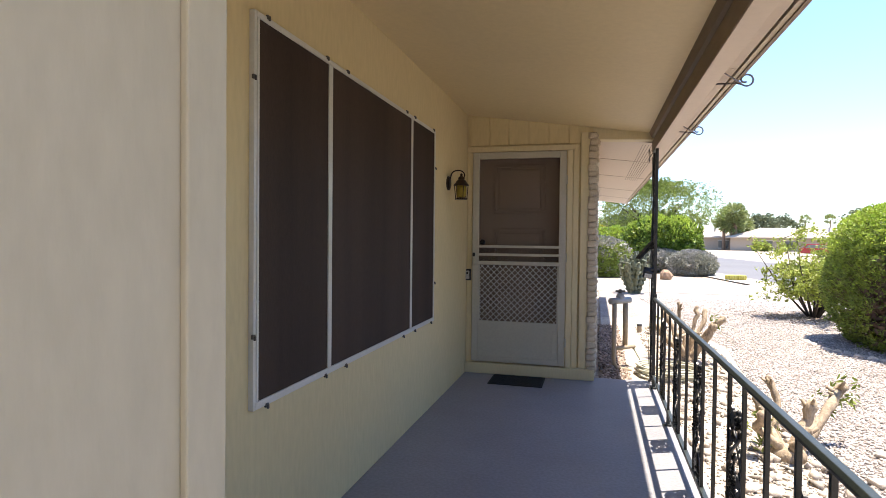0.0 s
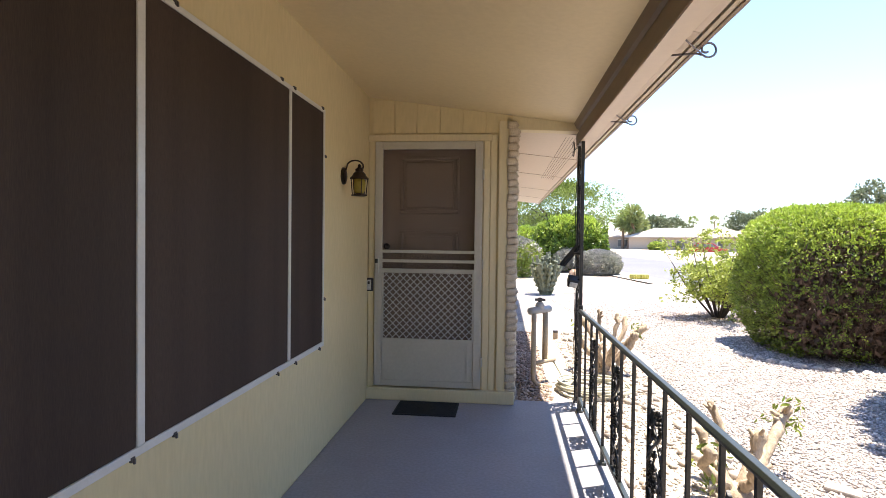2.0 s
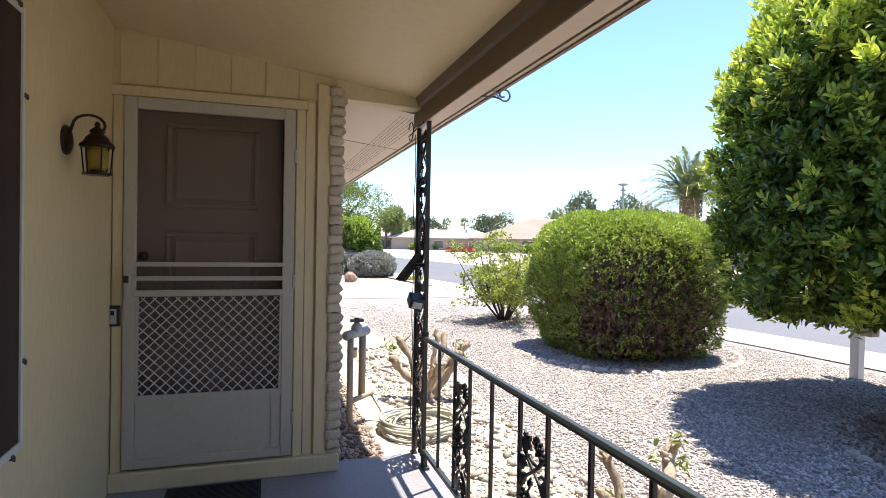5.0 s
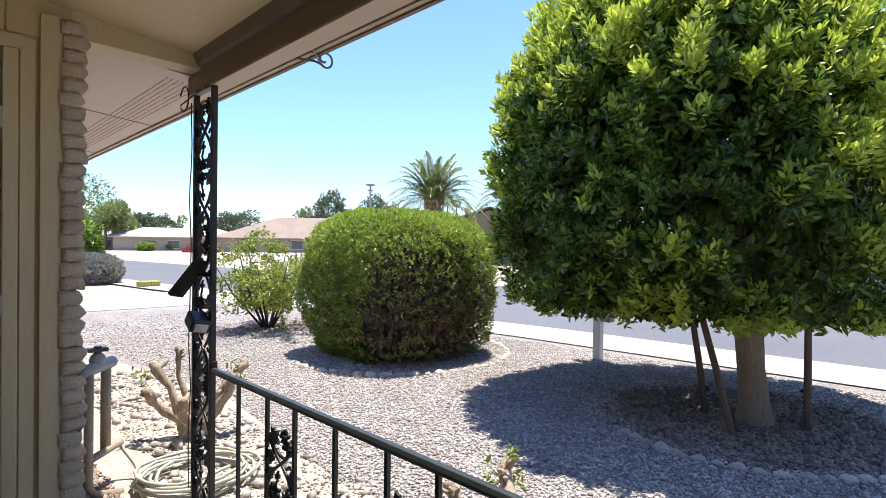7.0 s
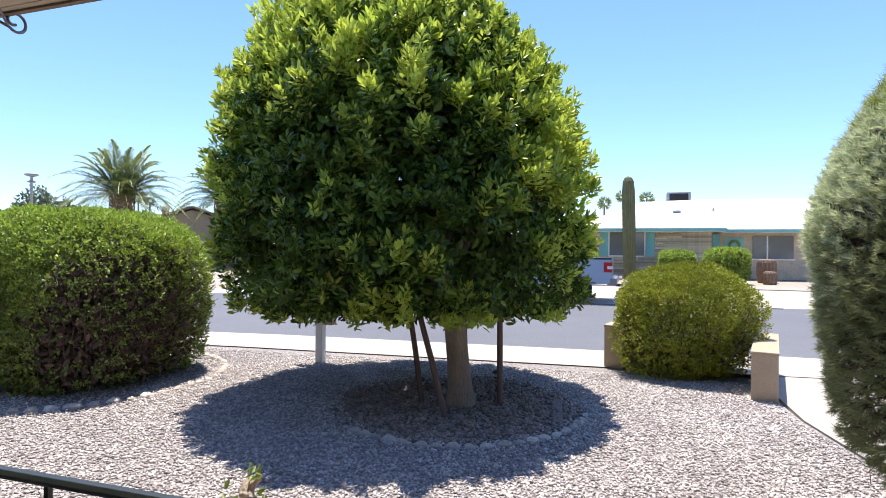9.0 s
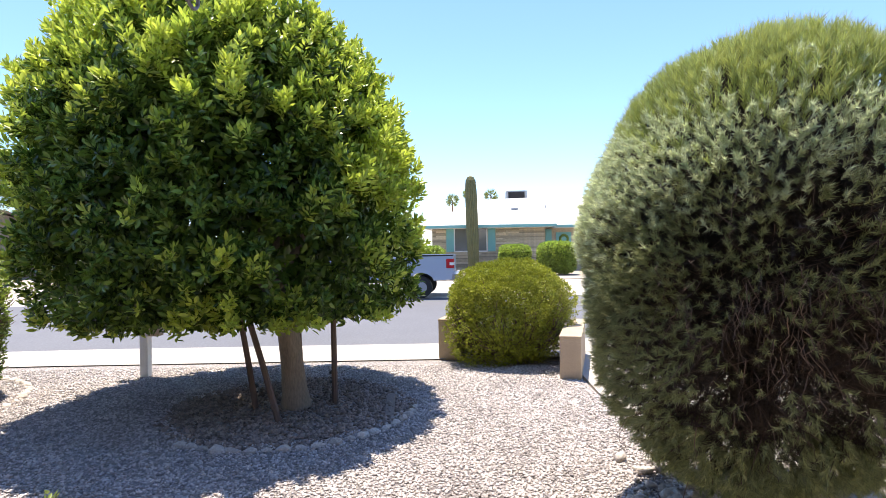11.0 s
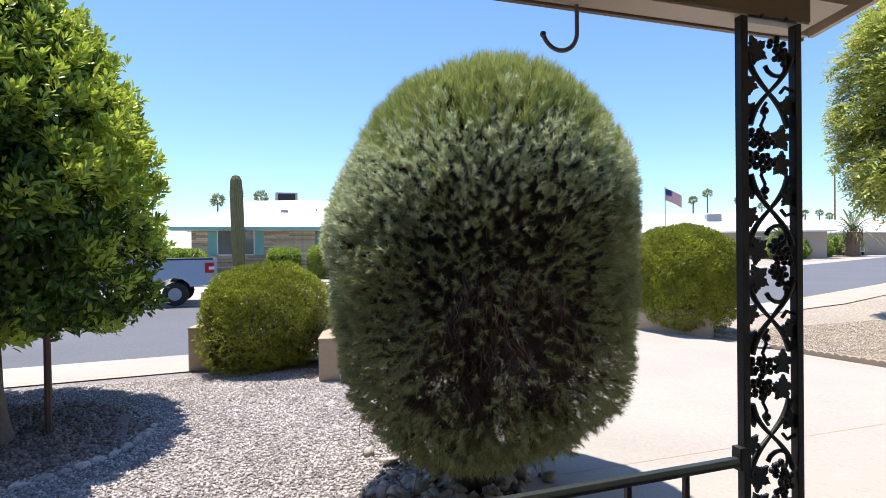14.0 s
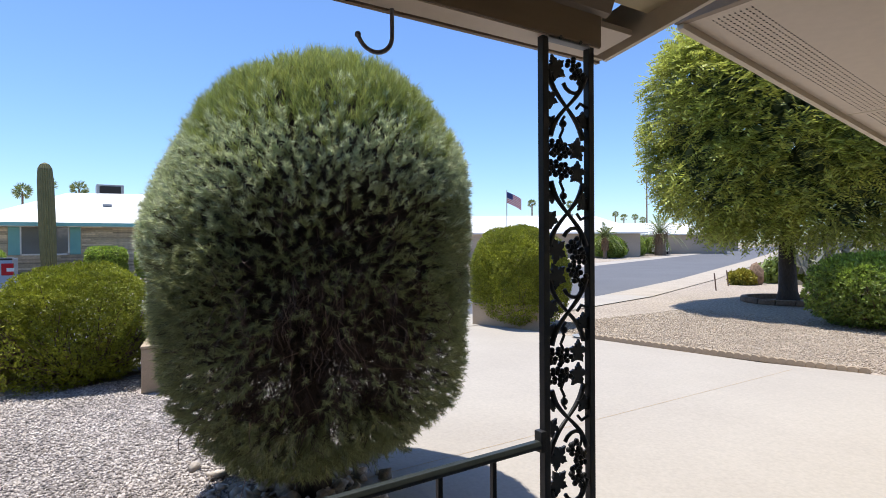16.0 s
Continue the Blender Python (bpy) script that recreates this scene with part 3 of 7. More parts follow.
# eave outside the beam, and past the door wall
for k, (y0, y1) in enumerate(((0.55, 3.1), (3.1, 5.56))):
    s = Shape().prism([(0.60, 2.175), (0.762, 2.150), (0.762, 2.165), (0.60, 2.195)], y0 + 0.003, y1 - 0.003, "y")
    setting("soffit", s, M_SOFFIT, "beige eave soffit panel", "soffit")
for y0, y1 in ((5.48, 6.8), (6.8, 8.5), (8.5, 10.6), (10.6, 12.5), (12.5, 14.3)):
    s = Shape().prism([(0.10, 2.235), (0.762, 2.155), (0.762, 2.175), (0.10, 2.255)], y0 + 0.006, y1 - 0.006, "y")
    setting("soffit", s, M_SOFFIT, "beige perforated eave soffit panel", "soffit")
    s = Shape().prism([(0.10, 2.232), (0.762, 2.152), (0.762, 2.16), (0.10, 2.24)], y1 - 0.0055, y1 + 0.0055, "y")
    setting("soffit_joint", s, M_BEAM, "dark joint between soffit panels", "joint")
setting("fascia", Shape().box(0.772, 0.80, 0.50, 14.35, 2.145, 2.32), M_FASCIA, "cream metal fascia along the eave", "fascia", bevel=0.003)
setting("drip_edge", Shape().box(0.794, 0.812, 0.50, 14.35, 2.137, 2.152), M_BEAM, "dark drip edge under the fascia", "trim")
setting("fascia_end", Shape().prism([(WX, ceil_z(WX) - 0.02), (0.762, 2.135), (0.762, 2.30), (WX, ceil_z(WX) + 0.2)], 0.50, 0.52, "y"), M_FASCIA, "cream end board of the porch roof", "fascia")
setting("porch_end_panel", Shape().prism([(0.655, 2.195), (0.758, 2.165), (0.758, 2.185), (0.655, 2.215)], 0.53, 0.72, "y"), M_SOFFIT, "small soffit panel at the porch end", "soffit")
# outer edge runs unseen past the fascia to set the floor's shadow line
roof = Shape().prism([(-9, 3.62), (0.905, 2.325), (0.905, 2.355), (-9, 3.68)], 0.5, 14.4, "y")
setting("roof", roof, M_WHITEROOF, "low white coated house roof", "roof")

# garage eave: a soffit sloping down along the gable


def gz(y):
    return 2.40 + SLOPE * (y + 0.06)


for y0, y1 in ((-0.02, -1.62), (-1.62, -3.4), (-3.4, -5.4), (-5.4, -8.5)):
    s = Shape().prism([(y0 - 0.004, gz(y0)), (y1 + 0.004, gz(y1)), (y1 + 0.004, gz(y1) + 0.02), (y0 - 0.004, gz(y0) + 0.02)], -0.40, 0.78, "x")
    setting("garage_soffit", s, M_SOFFIT, "beige perforated soffit under the garage eave", "soffit")
    s = Shape().prism([(y1 - 0.006, gz(y1) - 0.002), (y1 - 0.006, gz(y1) + 0.01), (y1 + 0.006, gz(y1) + 0.01), (y1 + 0.006, gz(y1) - 0.002)], -0.40, 0.78, "x")
    setting("garage_soffit_joint", s, M_FASCIA, "beige joint strip of the garage soffit", "joint")
holes = Shape()
for row in range(8):
    x = 0.69 - row * 0.024
    for k in range(118):
        y = -0.10 - k * 0.0265
        if abs(y + 1.62) < 0.03:
            continue
        z = gz(y) - 0.0012
        holes.box(x - 0.0022, x + 0.0022, y - 0.0055, y + 0.0055, z - 0.0005, z + 0.001)
tagged(part("soffit_vent_slots", holes, M_DARK), "rows of dark vent slots in the garage soffit", "vent", "", "stuff")
s = Shape().prism([(-0.02, gz(-0.02) - 0.03), (-8.5, gz(-8.5) - 0.03), (-8.5, gz(-8.5) + 0.2), (-0.02, gz(-0.02) + 0.2)], 0.78, 0.81, "x")
setting("garage_fascia", s, M_FASCIA, "cream fascia of the garage gable", "fascia")
s = Shape().prism([(0.0, gz(0) - 0.012), (-0.04, gz(0) - 0.012), (-0.04, gz(0) + 0.2), (0.0, gz(0) + 0.2)], -0.40, 0.81, "x")
setting("garage_fascia_end", s, M_BEAM, "brown end board of the garage eave", "fascia")
# the stretch past y 0 is added, out of sight, to shade the garage wall
setting("garage_roof", Shape().prism([(0.6, gz(0) + 0.2), (-9.2, gz(-9.2) + 0.2), (-9.2, gz(-9.2) + 0.25), (0.6, gz(0) + 0.25)], -9, 0.84, "x"), M_WHITEROOF, "white coated garage roof, carried unseen over the entry for shade", "roof")

# soffit vents next to the porch
holes = Shape()
for row in range(7):
    x = 0.665 - row * 0.026
    for k in range(110):
        y = 5.62 + k * 0.03
        if abs(y - 6.8) < 0.03 or abs(y - 8.5) < 0.03:
            continue
        z = 2.235 - 0.1208 * (x - 0.10) - 0.0015
        holes.box(x - 0.002, x + 0.002, y - 0.006, y + 0.006, z - 0.0005, z + 0.001)
tagged(part("soffit_vent_slots", holes, M_DARK), "rows of dark vent slots in the eave soffit", "vent", "", "stuff")

# ---- the window ----
WY0, WY1, WZ0, WZ1 = 1.762, 4.135, 0.66, 2.10
window = setting("window_1", Shape().box(WX, WX + 0.006, WY0 + 0.02, WY1 - 0.02, WZ0 + 0.02, WZ1 - 0.02), M_SCREEN, "wide window behind dark brown sun screens", "window")
for y0, y1 in ((WY0 + 0.03, 2.358), (2.386, 3.563), (3.587, WY1 - 0.022)):
    part("sun_screen", Shape().box(WX + 0.008, WX + 0.016, y0, y1, WZ0 + 0.026, WZ1 - 0.022), M_SCREEN, window, "dark brown mesh sun screen")
fr = {"frame_left": (WY0, WY0 + 0.016, WZ0, WZ1), "frame_left_inner": (WY0 + 0.021, WY0 + 0.034, WZ0 + 0.029, WZ1 - 0.023), "frame_right": (WY1 - 0.02, WY1, WZ0, WZ1), "frame_bottom": (WY0 + 0.0165, WY1 - 0.0205, WZ0, WZ0 + 0.028), "frame_top": (WY0 + 0.0165, WY1 - 0.0205, WZ1 - 0.022, WZ1),
      "mullion_near": (2.354, 2.390, WZ0 + 0.0285, WZ1 - 0.0225), "mullion_far": (3.560, 3.590, WZ0 + 0.0285, WZ1 - 0.0225)}
for nm, (y0, y1, z0, z1) in fr.items():
    part("frame_bar", Shape().box(WX, WX + 0.022, y0, y1, z0, z1), M_ALU, window, "white aluminium bar", bevel=0.002)
clip = mesh_of("clip", Shape().box(-0.004, 0.006, -0.009, 0.009, -0.008, 0.008).box(0.004, 0.012, -0.004, 0.004, -0.013, 0.004), M_VALVE, bevel=0.002)
for y, z in ((1.85, WZ1), (2.33, WZ1), (2.55, WZ1), (3.45, WZ1), (3.62, WZ1), (4.08, WZ1), (1.85, WZ0), (2.33, WZ0), (2.55, WZ0), (3.42, WZ0), (3.66, WZ0), (4.05, WZ0), (WY0, 1.86), (WY0, 0.93), (WY1, 1.82), (WY1, 0.95)):
    piece("clip", clip, window, pose(WX + 0.02, y, z))

# ---- front door and storm door ----
door = setting("door_1", Shape().box(-1.03, -0.20, DY + 0.09, DY + 0.13, 0.10, 2.12), M_DOOR, "taupe panelled front door behind a screen door", "door")
for z0, z1, nm in ((1.53, 2.00, "a"), (0.98, 1.39, "b"), (0.30, 0.84, "c")):
    s = Shape()
    for x0, x1, a, b in ((-0.86, -0.37, z0, z0 + 0.026), (-0.86, -0.37, z1 - 0.026, z1), (-0.86, -0.834, z0 + 0.026, z1 - 0.026), (-0.396, -0.37, z0 + 0.026, z1 - 0.026)):
        s.box(x0, x1, DY + 0.066, DY + 0.092, a, b)
    part("panel_moulding", s, M_DOOR, door, bevel=0.006)
    part("door_panel", Shape().box(-0.815, -0.415, DY + 0.076, DY + 0.092, z0 + 0.045, z1 - 0.045), M_DOOR, door, bevel=0.008)
kn = Shape().ball((0, 0, 0), 0.028, 12, 8)
kb = part("door_knob", kn, M_BRONZE, door, "dark bronze knob", smooth=True)
kb.location = (-0.965, DY + 0.04, 1.255)

casing = setting("door_casing", Shape().box(-1.105, -1.055, DY - 0.02, DY, 0.09, 2.112).box(-0.165, -0.115, DY - 0.02, DY, 0.09, 2.112).box(-1.115, -0.10, DY - 0.026, DY, 2.112, 2.165), M_TRIM, "cream wooden casing round the front door", "trim", bevel=0.004)

SX0, SX1, SZ0, SZ1 = -1.05, -0.172, 0.112, 2.108
storm = thing("screen_door", (-0.61, DY - 0.015, SZ0), "pale grey metal screen door with diamond grille", "door")
Y0, Y1 = DY - 0.035, DY - 0.005
for nm, b in {"stile": (SX0, SX0 + 0.062, SZ0, SZ1), "stile.001": (SX1 - 0.062, SX1, SZ0, SZ1), "top_rail": (SX0 + 0.062, SX1 - 0.062, SZ1 - 0.062, SZ1), "bottom_rail": (SX0 + 0.062, SX1 - 0.062, SZ0, SZ0 + 0.05)}.items():
    under(storm, nm.split(".")[0], Shape().box(b[0], b[1], Y0, Y1, b[2], b[3]), M_STORM, bevel=0.004)
for z in (1.215, 1.138):
    under(storm, "cross_bar", Shape().box(SX0 + 0.05, SX1 - 0.05, Y0 - 0.006, Y1 - 0.012, z - 0.012, z + 0.012), M_STORM, "pale horizontal bar", bevel=0.003)
under(storm, "middle_rail", Shape().box(SX0 + 0.055, SX1 - 0.055, Y0 - 0.004, Y1 - 0.008, 1.04, 1.075), M_STORM, bevel=0.004)
under(storm, "kick_panel", Shape().box(SX0 + 0.062, SX1 - 0.062, Y0 + 0.008, Y1, SZ0 + 0.04, 0.50), M_STORM, bevel=0.004)
under(storm, "kick_trim", Shape().box(SX1 - 0.115, SX1 - 0.105, Y0 + 0.002, Y0 + 0.01, SZ0 + 0.05, 0.46).box(SX0 + 0.06, SX1 - 0.06, Y0, Y0 + 0.01, 0.475, 0.505), M_STORM)
# diamond grille: thin expanded-metal bars, with rounded knots
gx0, gx1, gz0, gz1 = SX0 + 0.075, SX1 - 0.075, 0.505, 1.035
grille = Shape()
step = 0.057


def clip_bar(c, sgn):
    """A diagonal x * sgn + z = c inside the grille opening."""
    pts = []
    for x in (gx0, gx1):
        z = c - sgn * x
        if gz0 <= z <= gz1:
            pts.append((x, z))
    for z in (gz0, gz1):
        x = (c - z) * sgn
        if gx0 < x < gx1:
            pts.append((x, z))
    return pts


for sgn in (1, -1):
    lo = min(sgn * gx0, sgn * gx1) + gz0
    hi = max(sgn * gx0, sgn * gx1) + gz1
    c = lo + step / 2
    while c < hi:
        p = clip_bar(c, sgn)
        if len(p) >= 2:
            (xa, za), (xb, zb) = p[0], p[1]
            yy = Y0 + 0.012 + 0.002 * sgn
            grille.tube([(xa, yy, za), (xb, yy, zb)], 0.0034, 5)
        c += step
under(storm, "diamond_grille", grille, M_ALU, "pale grey diamond lattice")
fr = Shape()
for x0, x1, z0, z1 in ((gx0 - 0.012, gx0, gz0 - 0.01, gz1 + 0.005), (gx1, gx1 + 0.012, gz0 - 0.01, gz1 + 0.005)):
    fr.box(x0, x1, Y0 + 0.002, Y1 - 0.004, z0, z1)
under(storm, "grille_frame", fr, M_STORM)
M_MESH = material("dark_insect_screen", (0.10, 0.085, 0.075), rough=0.9, fine=900, fine_mix=0.3, bump=0)
nt = M_MESH.node_tree
tp = nt.nodes.new("ShaderNodeBsdfTransparent")
mx = nt.nodes.new("ShaderNodeMixShader")
mx.inputs[0].default_value = 0.80
nt.links.new(nt.nodes["Principled BSDF"].outputs[0], mx.inputs[1])
nt.links.new(tp.outputs[0], mx.inputs[2])
nt.links.new(mx.outputs[0], nt.nodes["Material Output"].inputs["Surface"])
scr = under(storm, "insect_screen", Shape().box(SX0 + 0.05, SX1 - 0.05, Y1 - 0.008, Y1 - 0.006, 0.50, SZ1 - 0.05), M_MESH, "fine dark insect screen")
scr.visible_shadow = False
for z in (0.33, 1.12, 1.84):
    under(storm, "hinge", Shape().box(SX1 - 0.006, SX1 + 0.012, Y0 - 0.006, Y1, z - 0.04, z + 0.04), M_STORM, bevel=0.003)
h = under(storm, "latch", Shape().box(SX0 + 0.012, SX0 + 0.04, Y0 - 0.03, Y0, 1.03, 1.16), M_STORM, "dark latch handle", bevel=0.004)
under(storm, "latch_knob", Shape().box(SX0 + 0.012, SX0 + 0.036, Y0 - 0.045, Y0 - 0.03, 1.118, 1.155), M_PLASTIC, "black latch button", bevel=0.004)

bell = thing("video_doorbell", (-1.095, DY - 0.02, 0.94), "black and silver video doorbell on the casing", "doorbell")
under(bell, "backplate", Shape().box(-1.13, -1.06, DY - 0.035, DY - 0.02, 0.885, 0.995), M_PLASTIC, bevel=0.005)
under(bell, "faceplate", Shape().box(-1.112, -1.076, DY - 0.046, DY - 0.035, 0.897, 0.978), M_SILVER, "silver faceplate", bevel=0.004)
under(bell, "button", Shape().box(-1.103, -1.085, DY - 0.05, DY - 0.046, 0.945, 0.968), M_PLASTIC, bevel=0.003)

mat = thing("door_mat", (-0.565, 5.12, 0), "small black rubber door mat on the porch", "door mat")
under(mat, "mat_body", Shape().box(-0.815, -0.335, 4.925, 5.275, 0.001, 0.010), M_MAT, bevel=0.003)
ribs = Shape()
for k in range(22):
    y = 4.945 + k * 0.0148
    ribs.box(-0.80, -0.35, y, y + 0.007, 0.009, 0.013)
under(mat, "mat_ribs", ribs, M_MAT)

# wall lantern on the window wall
LX, LY, LZ = WX, 4.60, 1.70
lan = thing("wall_lantern", (LX, LY, LZ), "bronze wall lantern with amber glass", "lantern")
under(lan, "backplate", Shape().tube([(LX, LY, LZ + 0.05), (LX + 0.012, LY, LZ + 0.05), (LX + 0.02, LY, LZ + 0.05)], [0.06, 0.058, 0.04], 14), M_BRONZE, smooth=False)
arm = [(LX + 0.01, LY, LZ + 0.06)]
for k in range(11):
    a = math.pi * (1.0 - k / 10 * 1.25)
    arm.append((LX + 0.085 + 0.058 * math.cos(a), LY, LZ + 0.115 + 0.042 * math.sin(a)))
under(lan, "scroll_arm", Shape().tube(arm, 0.006, 6), M_BRONZE, smooth=True)
cx, cy = LX + 0.115, LY
under(lan, "roof_cap", Shape().lathe([(0.066, 0.028), (0.064, 0.036), (0.050, 0.050), (0.042, 0.066), (0.030, 0.078), (0.024, 0.082), (0.030, 0.092), (0.018, 0.104), (0.009, 0.110), (0.012, 0.120), (0.005, 0.132)], (cx, cy, LZ), 16), M_BRONZE, smooth=True)
for k in range(6):
    a = 2 * math.pi * k / 6
    under(lan, "cage_bar", Shape().tube([(cx + 0.048 * math.cos(a), cy + 0.048 * math.sin(a), LZ - 0.082), (cx + 0.058 * math.cos(a), cy + 0.058 * math.sin(a), LZ + 0.03)], 0.0035, 5), M_BRONZE)
under(lan, "base_ring", Shape().lathe([(0.050, -0.088), (0.056, -0.084), (0.056, -0.078), (0.036, -0.074), (0.030, -0.070)], (cx, cy, LZ), 6), M_BRONZE)
under(lan, "glass_body", Shape().lathe([(0.030, -0.07), (0.040, -0.05), (0.044, 0.0), (0.036, 0.028)], (cx, cy, LZ), 14), M_AMBER, "amber seeded glass", smooth=True)

# ---- railing and ornamental posts ----


def vine_unit(scrolls, grapes, leaves, y0, y1, z0, h, x, flip, rng):
    """One repeat of the cast vine ornament between two uprights."""
    w = y1 - y0

    def p(u, v, dx=0.0):
        if flip:
            v = 1 - v
        return (x + dx, y0 + u * w, z0 + v * h)

    # two tapered canes crossing, each ending in a curl
    for s in (1, -1):
        pts = []
        for k in range(13):
            t = k / 12
            u = 0.5 + s * (0.44 - 0.88 * t + 0.07 * math.sin(2 * math.pi * t))
            pts.append(p(u, 0.14 + 0.66 * t, 0.005 * s))
        scrolls.tube(pts, [0.0062 + 0.0045 * abs(1 - k / 6) for k in range(13)], 6)
    curl = [p(0.36 + (0.25 - 0.012 * k) * math.cos(a), 0.22 + 0.11 * math.sin(a), -0.004) for k, a in enumerate(np.linspace(0.2, 4.6, 10))]
    scrolls.tube(curl, [0.0075 - 0.0004 * k for k in range(10)], 5)
    scrolls.tube([p(0.60, 0.88), p(0.68, 0.80), p(0.60, 0.72), p(0.64, 0.64), p(0.56, 0.58)], 0.0052, 5)
    scrolls.ball(p(0.60, 0.66), 0.0125, 8, 5)
    scrolls.tube([p(0.0, 0.45), p(0.16, 0.42), p(0.26, 0.48)], 0.0055, 5)
    for gu, gv, tilt in ((0.70, 0.93, 0.15), (0.26, 0.09, 0.9)):
        bunch = Shape()
        grapes.append(bunch)
        c = p(gu, gv)
        for k in range(19):
            a, r = k * 2.4, 0.0082 * math.sqrt(k)
            du, dv = 1.45 * r * math.cos(a), 0.85 * r * math.sin(a)
            bunch.ball((c[0] + rng.normal() * 0.004, c[1] + du * math.cos(tilt) - dv * math.sin(tilt), c[2] + du * math.sin(tilt) + dv * math.cos(tilt)), 0.0098, 6, 4)
    for lu, lv, rot, size in ((0.24, 0.91, 0.4, 0.040), (0.76, 0.10, 2.4, 0.044), (0.10, 0.60, 1.6, 0.032), (0.90, 0.42, -0.3, 0.032), (0.88, 0.66, 0.8, 0.026)):
        c = p(lu, lv, 0.002)
        pts, n = [], 30
        for k in range(n):
            a = 2 * math.pi * k / n + rot
            r = size * (0.74 + 0.20 * math.cos(5 * (a - rot)) + 0.09 * math.cos(15 * (a - rot)))
            pts.append((min(max(c[1] + r * math.cos(a), y0 - 0.006), y1 + 0.006), c[2] + r * math.sin(a)))
        leaves.append(Shape().prism(pts, c[0] - 0.005, c[0] + 0.005, "x"))


def ornament(parent, y0, y1, z0, z1, x, rng):
    n = max(1, round((z1 - z0) / 0.31))
    h = (z1 - z0) / n
    for k in range(n):
        sc, gr, lf = Shape(), [], []
        vine_unit(sc, gr, lf, y0, y1, z0 + k * h, h * 0.94, x, k % 2 == 1, rng)
        under(parent, "vine_scroll", sc, M_BLACK, smooth=True)
        for s in gr:
            under(parent, "grape_cluster", s, M_BLACK, smooth=True)["kind"] = "stuff"
        for s in lf:
            under(parent, "vine_leaf", s, M_BLACK)


def porch_post(y0, y1, label):
    post = thing("porch_post", (RX, (y0 + y1) / 2, 0), label, "post", "ornamental porch posts")
    rng = np.random.default_rng(int(y0 * 100))
    for y in (y0 + 0.0125, y1 - 0.0125):
        under(post, "upright", Shape().box(RX - 0.0125, RX + 0.0125, y - 0.0125, y + 0.0125, 0.0, 2.105), M_BLACK, bevel=0.002)
        under(post, "foot_plate", Shape().box(RX - 0.02, RX + 0.02, y - 0.02, y + 0.02, 0.0, 0.012), M_BLACK, bevel=0.002)
    top = under(post, "top_plate", Shape().box(RX - 0.016, RX + 0.016, y0 + 0.02, y1 - 0.02, 2.083, 2.103), M_GREY, "grey metal top plate", bevel=0.002)
    for y in (y0 + 0.07, y1 - 0.07):
        s = Shape().tube([(RX - 0.022, y, 2.092), (RX - 0.014, y, 2.092)], 0.006, 6)
        under(post, "screw", s, M_BLACK)
    ornament(post, y0 + 0.025, y1 - 0.025, 0.06, 2.05, RX, rng)
    return post


porch_post(5.225, 5.475, "black wrought-iron porch post with vine ornament by the door")
porch_post(0.764, 0.994, "black wrought-iron porch post with vine ornament by the driveway")

def rise(shape):
    """The railing climbs slightly towards the driveway."""
    shape.v = [(x, y, z + (0.0078 * (5.225 - y) if z > 0.3 else 0.0)) for x, y, z in shape.v]
    return shape


rail = thing("porch_railing", (RX, 3.1, 0), "black wrought-iron porch railing with vine panels", "railing")
under(rail, "top_rail", rise(Shape().prism([(RX - 0.014, 0.768), (RX + 0.014, 0.768), (RX + 0.017, 0.779), (RX + 0.010, 0.792), (RX - 0.010, 0.792), (RX - 0.017, 0.779)], 0.994, 5.225, "y")), M_IRONGREEN, "dark green-black moulded top rail", bevel=0.002)
under(rail, "bottom_rail", Shape().box(RX - 0.012, RX + 0.012, 1.005, 5.225, 0.088, 0.112), M_IRONGREEN, bevel=0.002)
panels = [(4.67, 4.45), (3.90, 3.68), (3.13, 2.91), (2.36, 2.14), (1.60, 1.38)]
singles = [4.94, 4.18, 3.41, 2.64, 1.87, 1.19]
rng = np.random.default_rng(77)
for y in singles + [v for pr in panels for v in pr]:
    under(rail, "baluster", rise(Shape().box(RX - 0.0075, RX + 0.0075, y - 0.0075, y + 0.0075, 0.11, 0.767)), M_BLACK, bevel=0.0015)
for a, b in panels:
    ornament(rail, b + 0.008, a - 0.008, 0.13, 0.675, RX, rng)
for y in (5.19, 4.18, 2.64, 1.19):
    under(rail, "foot", Shape().box(RX - 0.011, RX + 0.011, y - 0.011, y + 0.011, 0.0, 0.09).box(RX - 0.022, RX + 0.022, y - 0.022, y + 0.022, 0.0, 0.018), M_IRONGREEN, bevel=0.002)
for y in (1.0, 5.23):
    under(rail, "end_bracket", rise(Shape().box(RX - 0.017, RX + 0.017, y - 0.012, y + 0.012, 0.755, 0.822)), M_BLACK, bevel=0.003)


def arc(c, r, a0, a1, n, plane):
    out = []
    for k in range(n + 1):
        a = a0 + (a1 - a0) * k / n
        u, v = r * math.cos(a), r * math.sin(a)
        out.append((c[0] + u, c[1], c[2] + v) if plane == "xz" else (c[0], c[1] + u, c[2] + v))
    return out


def plant_bracket(y):
    """A small scrolled iron hook screwed under the eave, pointing out."""
    ob = thing("plant_hook", (0.80, y, 2.16), "thin scrolled iron plant hook under the eave", "hook", "plant hooks")
    pts = [(0.67, y + 0.19, 2.158), (0.72, y + 0.11, 2.142), (0.79, y + 0.01, 2.116), (0.815, y, 2.106)] + arc((0.838, y, 2.126), 0.030, -2.1, 2.9, 12, "xz") + arc((0.826, y, 2.132), 0.016, 2.9, 5.4, 6, "xz")
    under(ob, "scroll_bar", Shape().tube(pts, 0.005, 6), M_HOOK, smooth=True)
    under(ob, "brace", Shape().tube([(0.68, y - 0.12, 2.158), (0.75, y - 0.05, 2.135), (0.81, y, 2.112)], 0.0042, 5), M_HOOK, smooth=True)


